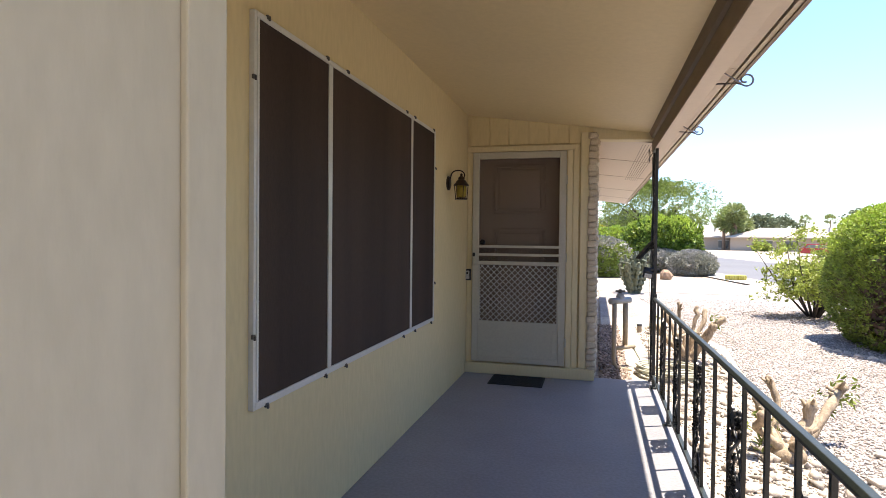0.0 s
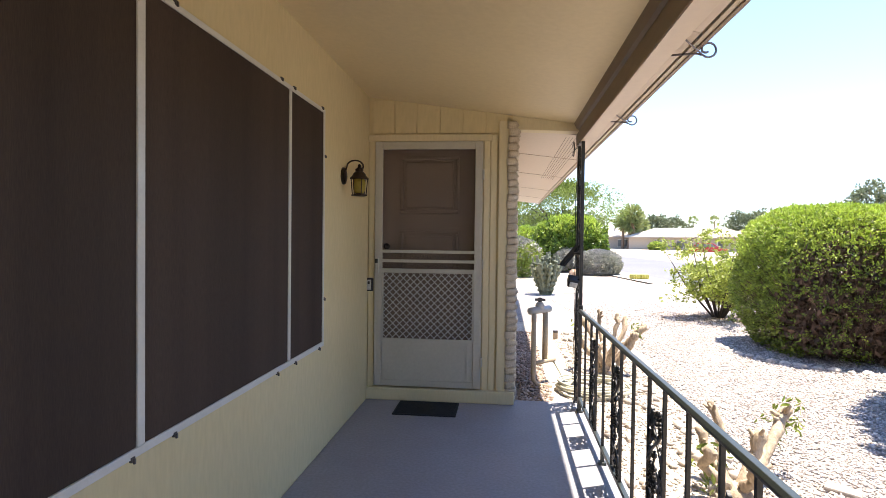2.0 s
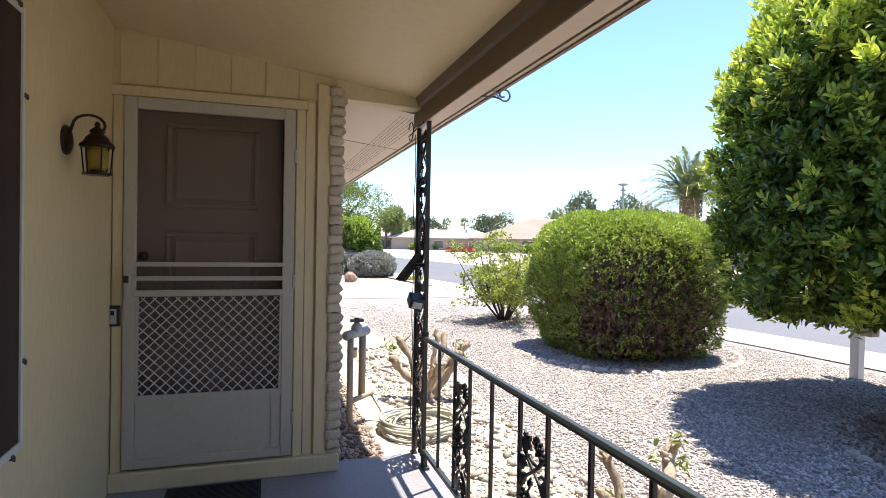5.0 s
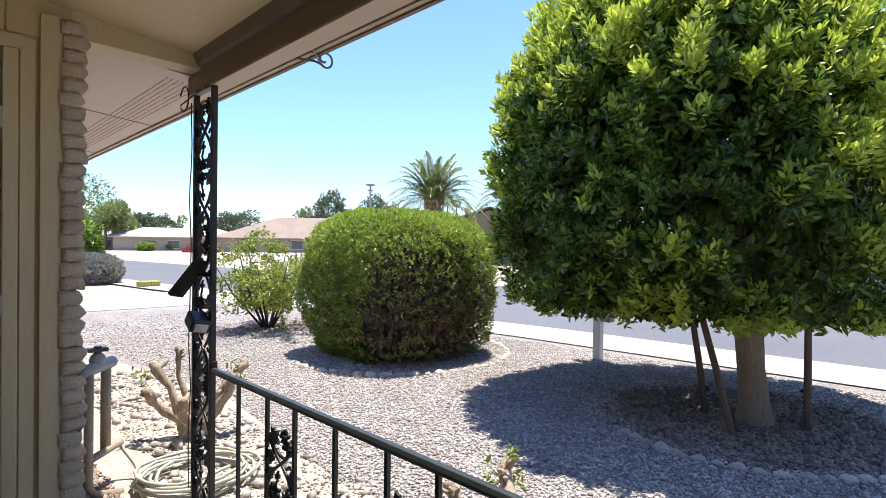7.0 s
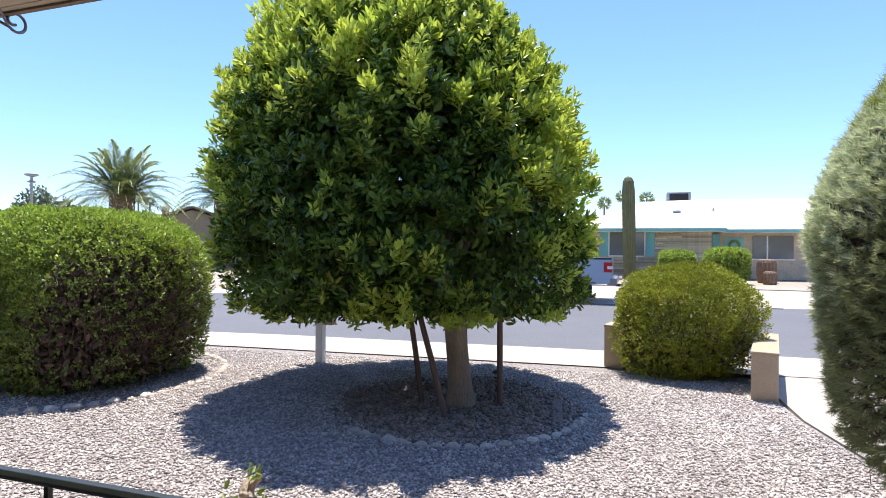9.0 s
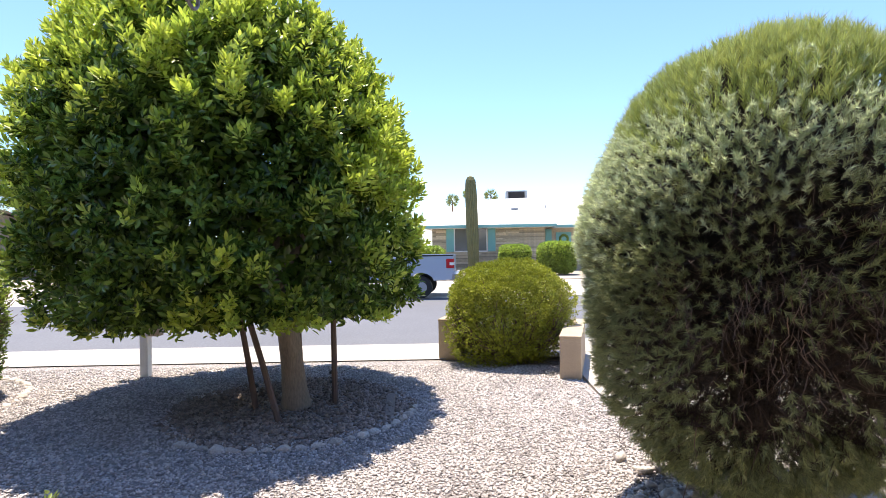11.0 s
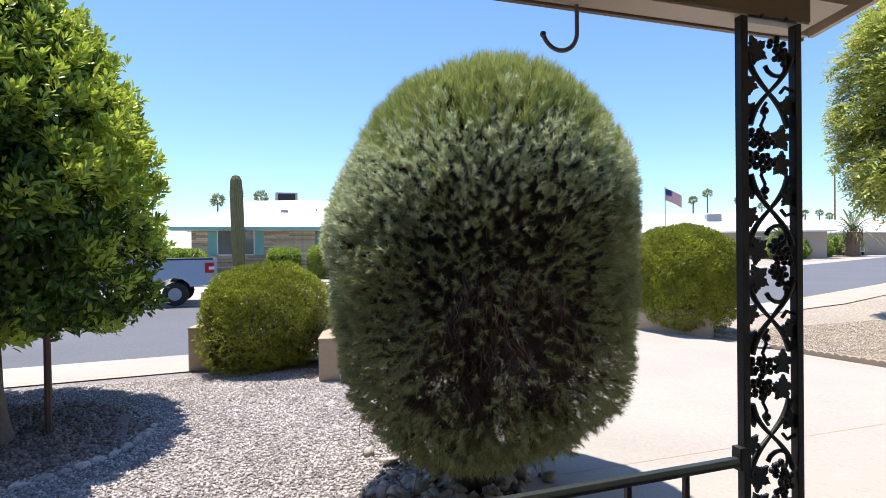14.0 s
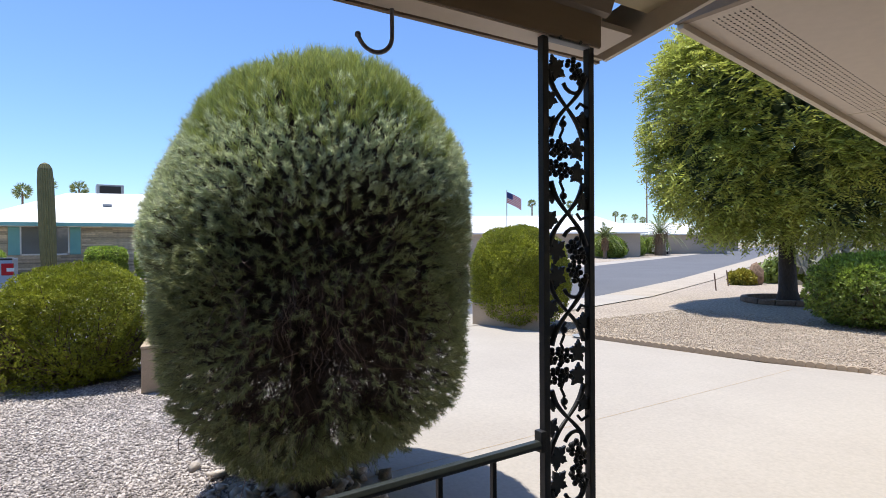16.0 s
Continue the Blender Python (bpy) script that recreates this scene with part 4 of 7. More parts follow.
for y in (3.24, 4.66):
    plant_bracket(y)
ring = thing("wire_ring", (0.66, 5.6, 2.14), "loop of dark wire beside the post", "wire")
under(ring, "loop", Shape().tube(arc((0.56, 5.52, 2.07), 0.06, 0.4, 5.9, 16, "yz") + [(0.60, 5.45, 2.10)], 0.004, 5), M_BLACK, smooth=True)

big = thing("hanging_hook", (0.74, 1.52, 2.15), "large flat iron hook hanging from the eave", "hook")
hk = [(0.668, 1.478, 2.18), (0.668, 1.480, 2.09)] + arc((0.668, 1.532, 2.012), 0.052, math.pi + 0.1, 2 * math.pi - 0.35, 12, "yz")
under(big, "hook_bar", Shape().tube(hk, 0.0065, 6), M_HOOK, smooth=True)
under(big, "curl", Shape().ball((0.668, 1.583, 1.998), 0.009, 8, 5), M_HOOK, smooth=True)

# solar lights strapped to the far post
sl = thing("solar_spotlight", (RX + 0.02, 5.28, 1.23), "black solar spotlight clamped to the porch post", "spotlight")
mt = pose(RX - 0.075, 5.34, 1.20, 0, 0, 100) @ pose(0, 0, 0, -50, 0, 0)
s = Shape().box(-0.055, 0.055, -0.10, 0.10, -0.012, 0.012, mt)
under(sl, "solar_panel", s, M_TYRE, "tilted black solar panel", bevel=0.004)
mt2 = pose(RX - 0.055, 5.27, 1.0, 25, 10, 0)
under(sl, "lamp_head", Shape().box(-0.045, 0.045, -0.05, 0.05, -0.03, 0.035, mt2), M_PLASTIC, "black lamp head", bevel=0.01)
under(sl, "lens", Shape().box(-0.03, 0.03, -0.058, -0.05, -0.02, 0.022, mt2), M_SILVER, "clear lens", bevel=0.004)
under(sl, "clamp", Shape().tube([(RX, 5.235, 1.22), (RX - 0.05, 5.29, 1.22)], 0.012, 8), M_PLASTIC)
under(sl, "clamp", Shape().tube([(RX, 5.235, 1.02), (RX - 0.05, 5.27, 1.01)], 0.012, 8), M_PLASTIC)
wire = [(RX - 0.016 + 0.004 * math.sin(k), 5.492 + 0.006 * math.sin(1.7 * k), 2.05 - 0.1 * k) for k in range(20)]
under(sl, "cable", Shape().tube(wire, 0.003, 5), M_BLACK)

# ---- gravel, rocks ----


def stones(name, n, sample, size, mat, label, seed, zbase=GZ, lift=0.25):
    """Loose crushed stones as one mesh of squashed, turned octahedra."""
    rng = np.random.default_rng(seed)
    xy = sample(n, rng)
    n = len(xy)
    base = np.array([[1, 0, 0], [-1, 0, 0], [0, 1, 0], [0, -1, 0], [0, 0, 1], [0, 0, -1]], float)
    s = rng.uniform(size[0], size[1], n) ** 1.0
    v = base[None] * (s[:, None, None] * np.stack([rng.uniform(0.7, 1.3, n), rng.uniform(0.6, 1.1, n), rng.uniform(0.4, 0.75, n)], axis=1)[:, None, :])
    v = v + rng.normal(size=v.shape) * s[:, None, None] * 0.18
    a, b = rng.uniform(0, 6.28, n), rng.normal(size=n) * 0.5
    ca, sa, cb, sb = np.cos(a)[:, None], np.sin(a)[:, None], np.cos(b)[:, None], np.sin(b)[:, None]
    x, y, z = v[..., 0], v[..., 1] * cb - v[..., 2] * sb, v[..., 1] * sb + v[..., 2] * cb
    v = np.stack([x * ca - y * sa + xy[:, 0:1], x * sa + y * ca + xy[:, 1:2], z + zbase + (s * lift)[:, None]], axis=-1)
    tri = np.array([[0, 2, 4], [2, 1, 4], [1, 3, 4], [3, 0, 4], [2, 0, 5], [1, 2, 5], [3, 1, 5], [0, 3, 5]])
    f = (np.arange(n) * 6)[:, None, None] + tri[None]
    ob = new(name, raw(name, v.reshape(-1, 3), f.reshape(-1, 3), mat))
    return tagged(ob, label, "gravel", "", "stuff")


def in_poly(p, poly):
    x, y = p[:, 0], p[:, 1]
    ok = np.zeros(len(p), bool)
    j = len(poly) - 1
    for i in range(len(poly)):
        xi, yi = poly[i]
        xj, yj = poly[j]
        ok ^= ((yi > y) != (yj > y)) & (x < (xj - xi) * (y - yi) / (yj - yi + 1e-12) + xi)
        j = i
    return ok


FIG = (4.75, 4.75)
YARD = [(1.25, 0.78), (2.9, 0.82), (4.0, 1.12), (5.3, 1.36), (6.7, 1.45), (6.72, 3.0), (6.58, 6.0), (6.33, 9.0), (5.6, 12.5), (4.8, 15.8), (0.9, 15.8), (1.75, 8.0), (1.5, 5.5)]


def sample_yard(n, rng):
    # denser close to the porch, thinner far off
    y = 0.8 + 15.0 * rng.beta(1.15, 2.6, n)
    p = np.stack([rng.uniform(0.9, 6.75, n), y], axis=1)
    p = p[in_poly(p, YARD)]
    d = np.hypot(p[:, 0] - 4.78, p[:, 1] - 4.35)
    return p[d > 1.05]


stones("gravel", 140000, sample_yard, (0.008, 0.0185), M_STONE, "pink-grey crushed gravel covering the yard", 11)
stones("fallen_litter", 5200, lambda n, r: np.stack([4.78 + 1.2 * np.sqrt(r.random(n)) * np.cos(a := r.uniform(0, 6.28, n)), 4.35 + 1.2 * np.sqrt(r.random(n)) * np.sin(a)], axis=1), (0.016, 0.032), M_DUST, "brown stones and dry leaves round the tree", 12)
sandy = Shape().prism([(0.69, 0.9), (1.25, 0.9), (1.5, 5.5), (1.75, 8.0), (1.3, 10.5), (0.2, 10.5), (0.2, 5.48), (0.69, 5.48)], GZ - 0.02, GZ + 0.006)
setting("planting_bed", sandy, M_SOIL, "sandy bed with pale rocks along the porch", "planting bed")
stones("bed_rocks", 520, lambda n, r: np.stack([r.uniform(0.74, 1.6, n), r.uniform(0.9, 9.5, n)], axis=1), (0.022, 0.06), M_ROCK, "larger broken rocks in the bed beside the porch", 17, GZ + 0.004)
stones("bed_gravel", 6000, lambda n, r: np.stack([r.uniform(0.72, 1.6, n), r.uniform(0.9, 9.5, n)], axis=1), (0.005, 0.016), M_ROCK, "pale broken rocks in the bed beside the porch", 13, GZ + 0.006)
stones("wall_foot_gravel", 1500, lambda n, r: np.stack([r.uniform(0.16, 0.45, n), r.uniform(5.5, 9.5, n)], axis=1), (0.014, 0.03), M_DUST, "dark gravel strip along the wall foot", 14, GZ + 0.006)
stones("juniper_rocks", 260, lambda n, r: np.stack([2.62 + r.normal(size=n) * 0.40, 1.08 + r.normal(size=n) * 0.25], axis=1), (0.03, 0.075), M_ROCK, "rough rocks round the evergreen trunk", 15, GZ + 0.01)


def rock_mesh(seed, size):
    rng = np.random.default_rng(seed)
    bm = bmesh.new()
    bmesh.ops.create_icosphere(bm, subdivisions=2, radius=1)
    for v in bm.verts:
        k = 1 + 0.16 * math.sin(3 * v.co.x + seed) + 0.12 * math.sin(4 * v.co.y + 2 * seed) + rng.normal() * 0.04
        v.co = Vector((v.co.x * size[0], v.co.y * size[1], v.co.z * size[2])) * k
    me = bpy.data.meshes.new("rock")
    bm.to_mesh(me)
    bm.free()
    me.materials.append(M_ROCK)
    return me


rocks = [rock_mesh(k, (0.085, 0.06, 0.05)) for k in range(5)]


def rock_ring(name, cx, cy, rx, ry, a0, a1, n, label):
    ob = thing(name, (cx, cy, GZ), label, "stone edging")
    rng = np.random.default_rng(n)
    for k in range(n):
        a = a0 + (a1 - a0) * k / (n - 1)
        piece("rock", rocks[k % 5], ob, pose(rx * math.cos(a), ry * math.sin(a), 0.0, 0, 0, math.degrees(a) + 90 + rng.normal() * 14) @ Matrix.Scale(rng.uniform(0.6, 0.9), 4))


rock_ring("bush_edging", 4.43, 8.67, 1.5, 1.42, math.pi * 0.95, math.pi * 1.95, 30, "ring of grey rocks at the foot of the hedge bush")
rock_ring("tree_edging", 4.78, 4.35, 1.22, 1.2, math.pi * 0.85, math.pi * 1.5, 20, "curved edging of grey rocks round the tree")
slab = thing("flat_edging_stone", (4.45, 3.2, GZ), "flat concrete edging stone in the gravel, darkened for shade", "edging stone")
# the slab's darker brown stands in for the tree's shade
under(slab, "slab", Shape().box(-0.38, 0.38, -0.045, 0.045, -0.02, 0.02, pose(4.85, 3.40, GZ, 0, 0, 8)), M_DUST, bevel=0.008)
lone = thing("broken_paver", (1.35, 3.9, GZ), "broken flat pavers beside the stumps", "paver")
for x, y, r, w in ((1.75, 3.75, 20, 0.24), (1.95, 4.2, -35, 0.18), (2.1, 3.5, 60, 0.2), (1.3, 6.3, 130, 0.3)):
    under(lone, "paver", Shape().box(-w * 0.5, w * 0.5, -0.05, 0.05, 0.0, 0.03, pose(x, y, GZ, 2, 3, r)), M_ROCK, bevel=0.01)

# ---- plants ----


def joined(arrays):
    vs, fs, k = [], [], 0
    for v, f in arrays:
        vs.append(v)
        fs.append(f + k)
        k += len(v)
    return np.concatenate(vs), np.concatenate(fs)


def leafy(parent, name, arrays, mat, label=""):
    v, f = joined(arrays)
    at = np.array(parent.location)
    ob = new(name, raw(name, v - at, f, mat))
    ob.parent = parent
    if label:
        ob["label"] = label
    if name in ("stray_growth", "sprouting", "drooping_skirt", "frond_stubs"):
        ob["kind"] = "stuff"
    return ob


def shoots(pos, axis, per, length, width, spread, rng, fold=0.25):
    """Leaves in whorls round the end of each shoot."""
    n = len(pos)
    P = np.repeat(pos, per, axis=0)
    A = np.repeat(unit(axis), per, axis=0)
    side = unit(np.cross(A, rng.normal(size=A.shape)))
    back = rng.uniform(0, 1, n * per)[:, None]
    L = length * rng.uniform(0.65, 1.2, n * per)
    d = A * (1 - spread * back) + side * (0.35 + spread * back)
    face = A + 0.5 * rng.normal(size=A.shape)
    return leaf_arrays(P - A * back * length * 1.4 + side * 0.008, d, face, L, L * width, fold)


# the round ficus on its trunk
rng = np.random.default_rng(21)
fig = thing("ficus_tree", (4.7, 4.38, GZ), "round clipped ficus tree with glossy green leaves", "tree")
FC = (5.12, 5.115, 2.36)
half = (1.91, 1.91, 1.90)


def fig_shape(p):
    """Flatten the underside."""
    p[:, 2] = np.where(p[:, 2] < 0.86, 0.86 - (0.86 - p[:, 2]) * 0.18, p[:, 2])
    return p




def fig_radius(d):
    """A dome on a boxier, wider foot."""
    w = np.where(d[:, 2] < 0, 4.0, 2.2)
    flat = np.hypot(d[:, 0], d[:, 1]) / half[0]
    return (flat ** w + np.abs(d[:, 2] / half[2]) ** w) ** (-1 / w)


def clusters(count, per, sigma, rng, lo):
    """Directions bunched round cluster middles, and how far each lies from its middle."""
    c = ball_dirs(count, rng, lo, 1.0)
    off = rng.normal(size=(count * per, 3)) * sigma * np.repeat(rng.uniform(0.7, 1.35, count), per)[:, None]
    d = unit(np.repeat(c, per, axis=0) + off)
    size = np.repeat(rng.uniform(-1, 1, count), per)
    return d, np.repeat(c, per, axis=0), np.linalg.norm(off, axis=1) / (sigma * 1.6), size


d, mid, off, size = clusters(1250, 15, 0.033, rng, -0.95)
rad = fig_radius(d) * lumps(d, 3, 0.03, 4.5) * (1 - 0.06 * d[:, 2]) * (1.0 + 0.04 * size)
rad = rad - 0.18 * off ** 2 - np.abs(rng.normal(size=len(d))) * 0.04
tips = fig_shape(np.asarray(FC) + d * rad[:, None])
tips[:, 1] -= 0.14 * np.clip((2.2 - tips[:, 2]) / 1.2, 0, 1)
axis = d + (d - mid) * 8 + np.array([0, 0, 0.75]) + rng.normal(size=d.shape) * 0.3
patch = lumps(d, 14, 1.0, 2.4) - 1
# new growth, plus sunlight put into the colour on top, tips and one side
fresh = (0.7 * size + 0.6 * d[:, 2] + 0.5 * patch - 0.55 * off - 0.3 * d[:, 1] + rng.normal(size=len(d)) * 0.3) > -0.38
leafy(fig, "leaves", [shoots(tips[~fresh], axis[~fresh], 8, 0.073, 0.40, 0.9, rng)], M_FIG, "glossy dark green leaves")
leafy(fig, "new_leaves", [shoots(tips[fresh], axis[fresh] + np.array([0, 0, 0.5]), 9, 0.075, 0.36, 0.7, rng)], M_FIGBRIGHT, "bright yellow-green new and sunlit leaves")
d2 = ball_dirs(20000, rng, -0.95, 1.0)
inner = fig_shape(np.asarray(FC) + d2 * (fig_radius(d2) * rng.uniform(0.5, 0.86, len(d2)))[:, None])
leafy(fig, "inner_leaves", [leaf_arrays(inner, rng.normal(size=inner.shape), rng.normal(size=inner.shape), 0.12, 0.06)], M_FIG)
sprig = np.array([[5.0, 3.24, 1.95], [5.05, 3.20, 2.05], [4.9, 3.25, 1.65], [5.0, 3.22, 2.35], [4.8, 3.35, 2.6], [4.6, 6.75, 2.8], [4.8, 3.30, 1.4]])
sp = np.repeat(sprig, 5, axis=0) + rng.normal(size=(35, 3)) * 0.05
leafy(fig, "stray_growth", [shoots(sp, np.array([[0.0, -0.8, 0.5]]) + rng.normal(size=sp.shape) * 0.3, 8, 0.07, 0.4, 0.7, rng)], M_FIGBRIGHT)
under(fig, "trunk", Shape().tube([(4.80, 4.32, GZ - 0.05), (4.80, 4.32, GZ + 0.02), (4.80, 4.33, 0.06), (4.80, 4.35, 0.30), (4.80, 4.40, 0.8), (4.80, 4.5, 1.3)], [0.17, 0.15, 0.122, 0.108, 0.104, 0.10], 14), M_BARK, "pale smooth trunk", smooth=True)
for k, (dx, dy, z) in enumerate(((0.9, 0.5, 2.4), (-0.8, 0.7, 2.5), (0.2, -0.8, 2.4), (0.1, 1.1, 2.8), (-0.6, -0.5, 2.2))):
    under(fig, "limb", Shape().tube([(4.73, 4.5, 1.0), (4.74 + dx * 0.4, 4.55 + dy * 0.4, 1.6), (4.75 + dx, 4.7 + dy, z)], [0.07, 0.05, 0.02], 7), M_BARK, smooth=True)
STAKES = ((4.29, 4.30, 4.30, 4.58, "leaning weathered wooden stake propping the ficus tree"), (4.75, 4.70, 4.62, 4.80, "second leaning wooden stake behind the first"),
          (4.90, 3.96, 4.88, 3.96, "upright weathered wooden stake beside the ficus trunk"), (5.02, 4.33, 5.0, 4.36, "wooden stake standing close behind the ficus trunk"))
for x, y, tx, ty, words in STAKES:
    st = thing("tree_stake", (x, y, GZ), words, "stake", "tree stakes")
    under(st, "pole", Shape().tube([(x, y, GZ - 0.03), ((x + tx) / 2 + 0.006, (y + ty) / 2, 0.38), (tx, ty, 0.86)], [0.031, 0.029, 0.027], 8), M_STAKE)


def path_light(x, y, rz):
    ob = thing("path_light", (x, y, GZ), "small black garden path light", "path light", "path lights")
    under(ob, "stake", Shape().tube([(x, y, GZ - 0.02), (x + 0.02, y, GZ + 0.16)], 0.008, 6), M_PLASTIC)
    under(ob, "glass", Shape().lathe([(0.03, 0.16), (0.035, 0.2)], (x + 0.02, y, GZ), 10), M_SILVER, "clear lens")
    under(ob, "cap", Shape().lathe([(0.05, 0.2), (0.045, 0.215), (0.02, 0.235)], (x + 0.02, y, GZ), 10), M_PLASTIC)
    under(ob, "base_ring", Shape().lathe([(0.034, 0.145), (0.036, 0.16)], (x + 0.02, y, GZ), 10), M_PLASTIC)


for x, y in ((4.95, 3.98), (5.35, 4.1), (4.75, 4.72)):
    path_light(x, y, 0)

# the egg-shaped evergreen by the driveway
rng = np.random.default_rng(31)
jun = thing("clipped_pine", (2.68, 0.96, GZ), "egg-shaped clipped evergreen with grey-green needles", "evergreen")
JC = np.array((2.68, 0.95, 1.43))
jh = (0.955, 0.955, 1.13)


def egg_radius(d):
    w = np.where(d[:, 2] < 0, 4.6, 2.35)
    h = np.where(d[:, 2] < 0, 1.27, jh[2])
    flat = np.hypot(d[:, 0], d[:, 1]) / jh[0]
    taper = np.where(d[:, 2] < 0, 1 - 0.04 * d[:, 2] ** 2, 1.0)
    return (flat ** w + np.abs(d[:, 2] / h) ** w) ** (-1 / w) * taper * lumps(d, 5, 0.02, 3.5) * lumps(d, 6, 0.012, 9)


def spread_dirs(n, rng):
    """Evenly spaced directions, slightly shaken."""
    k = np.arange(n) + 0.5
    z = 1 - 1.94 * k / n
    a = k * 2.399963
    r = np.sqrt(np.maximum(0, 1 - z * z))
    return unit(np.stack([r * np.cos(a), r * np.sin(a), z], axis=1) + rng.normal(size=(n, 3)) * 0.014)


def stars(tip, ax, per, needle, open_lo, open_hi):
    """Needle tufts: short needles spraying from the end of each twig."""
    P = np.repeat(tip, per, axis=0)
    A = np.repeat(ax, per, axis=0)
    u = rng.random(len(P))[:, None]
    side = unit(np.cross(A, rng.normal(size=A.shape)))
    return blade_arrays(P - A * needle * 1.5 * u, A + side * rng.uniform(open_lo, open_hi, (len(P), 1)), needle * rng.uniform(0.7, 1.2, len(P)), 0.0036, rng)


d = spread_dirs(11800, rng)
bare = np.array([-0.95, 0.20, -0.24])
hole = np.clip((d @ bare - 0.72) / 0.22, 0, 1) + np.clip(-d[:, 2] - 0.1, 0, 1) * 0.30 + 0.22 * (lumps(d, 9, 1.0, 6) - 1)
keep = rng.random(len(d)) < np.clip(1.0 - 0.72 * hole, 0.14, 1.0)
d = d[keep]
jr = egg_radius(d)
tip = JC + d * (jr - np.abs(rng.normal(size=len(d))) * 0.032 - 0.075 * np.clip(hole[keep], 0, 1))[:, None]
tip += np.array([-0.59, -0.81, 0.0]) * 0.10 * np.clip(d[:, 2:], 0, 1)
tip += np.array([-0.01, -0.03, 0.0]) * np.clip(-d[:, 2:], 0, 1)
ax = unit(d * np.array([1, 1, 0.8]) + np.array([0, 0, 0.30]) + rng.normal(size=d.shape) * 0.25)
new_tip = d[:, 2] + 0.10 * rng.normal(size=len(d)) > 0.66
# shade low down and round the hollow is put into a darker needle colour
shady = ~new_tip & (d[:, 2] + 0.8 * np.clip(0.15 - d @ bare, -0.5, 0.2) + 0.15 * rng.normal(size=len(d)) < -0.12)
mid_tip = ~new_tip & ~shady
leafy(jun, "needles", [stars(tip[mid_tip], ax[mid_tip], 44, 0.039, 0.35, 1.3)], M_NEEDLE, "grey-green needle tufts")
leafy(jun, "older_needles", [stars(tip[shady], ax[shady], 40, 0.043, 0.35, 1.2)], M_NEEDLESHADE, "olive needle tufts, darkened for shade")
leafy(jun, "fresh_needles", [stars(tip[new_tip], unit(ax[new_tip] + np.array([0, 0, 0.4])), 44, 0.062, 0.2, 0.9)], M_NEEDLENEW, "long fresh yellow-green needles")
# dark brown filler; shade between the tufts is put into its colour
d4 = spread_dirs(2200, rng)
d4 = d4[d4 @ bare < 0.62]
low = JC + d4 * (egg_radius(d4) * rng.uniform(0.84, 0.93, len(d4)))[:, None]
leafy(jun, "inner_needles", [stars(low, unit(d4 + rng.normal(size=d4.shape) * 0.35), 26, 0.06, 0.3, 1.3)], M_DARKNEEDLE)
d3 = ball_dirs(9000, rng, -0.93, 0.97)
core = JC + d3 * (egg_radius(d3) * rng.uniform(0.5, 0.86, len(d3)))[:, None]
leafy(jun, "dry_needles", [stars(core, unit(d3 * 0.4 + rng.normal(size=d3.shape) * 0.8), 24, 0.10, 0.3, 1.4)], M_DARKNEEDLE, "dark brown needles filling the shaded inside")
twigs = Shape()
for k in range(800):
    dd = Vector((rng.normal(), rng.normal(), rng.uniform(-0.9, 0.5))).normalized()
    a = Vector(JC) + Vector((dd.x * 0.15, dd.y * 0.15, dd.z * 0.5))
    rr = float(egg_radius(np.array([list(dd)]))[0]) * rng.uniform(0.86, 0.98)
    b = Vector(JC) + dd * rr
    mid = (a + b) / 2 + Vector((rng.normal() * 0.08, rng.normal() * 0.08, -0.08))
    m2 = (mid + b) / 2 + Vector((rng.normal() * 0.06, rng.normal() * 0.06, -0.04))
    twigs.tube([a, mid, m2, b], [0.006, 0.004, 0.0026, 0.0014], 4, cap=False)
under(jun, "twig_tangle", twigs, M_TWIG, "tangle of brown dry twigs")["kind"] = "stuff"
hang = Shape()
for k in range(230):
    dd = Vector(bare) * 1.3 + Vector((rng.normal(), rng.normal(), rng.normal() * 0.5 - 0.25)) * 0.55
    dd = dd.normalized()
    rr = float(egg_radius(np.array([list(dd)]))[0]) * rng.uniform(0.84, 0.985)
    p = Vector(JC) + dd * rr
    pts = [p]
    for i in range(4):
        p = p + Vector((rng.normal() * 0.022, rng.normal() * 0.022, -rng.uniform(0.02, 0.06)))
        pts.append(p)
    hang.tube(pts, [0.0021, 0.002, 0.0018, 0.0014, 0.0008], 4, cap=False)
under(jun, "hanging_tangle", hang, M_PALETWIG, "thin pale hanging twigs")["kind"] = "stuff"
for k, (dx, dy) in enumerate(((0.0, 0.0), (0.07, -0.05), (-0.05, 0.06))):
    under(jun, "trunk", Shape().tube([(2.68 + dx * 0.6, 0.96 + dy * 0.6, GZ - 0.03), (2.68 + dx, 0.96 + dy, 0.3), (2.68 + dx * 2.5, 0.97 + dy * 2.5, 1.0)], [0.10, 0.08, 0.05], 8), M_DARKBARK, smooth=True)
skirt = ball_dirs(1500, rng, -0.2, 0.2)
sr = 0.10 + 0.50 * np.sqrt(rng.random(1500))
sk = JC + np.stack([skirt[:, 0] * sr, skirt[:, 1] * sr, rng.uniform(-1.24, -1.0, 1500)], axis=1)
# the skirt takes the same shade-darkened colour
leafy(jun, "drooping_skirt", [stars(sk, unit(skirt * 0.6 + np.array([0, 0, -0.7])), 30, 0.05, 0.3, 1.2)], M_NEEDLESHADE)


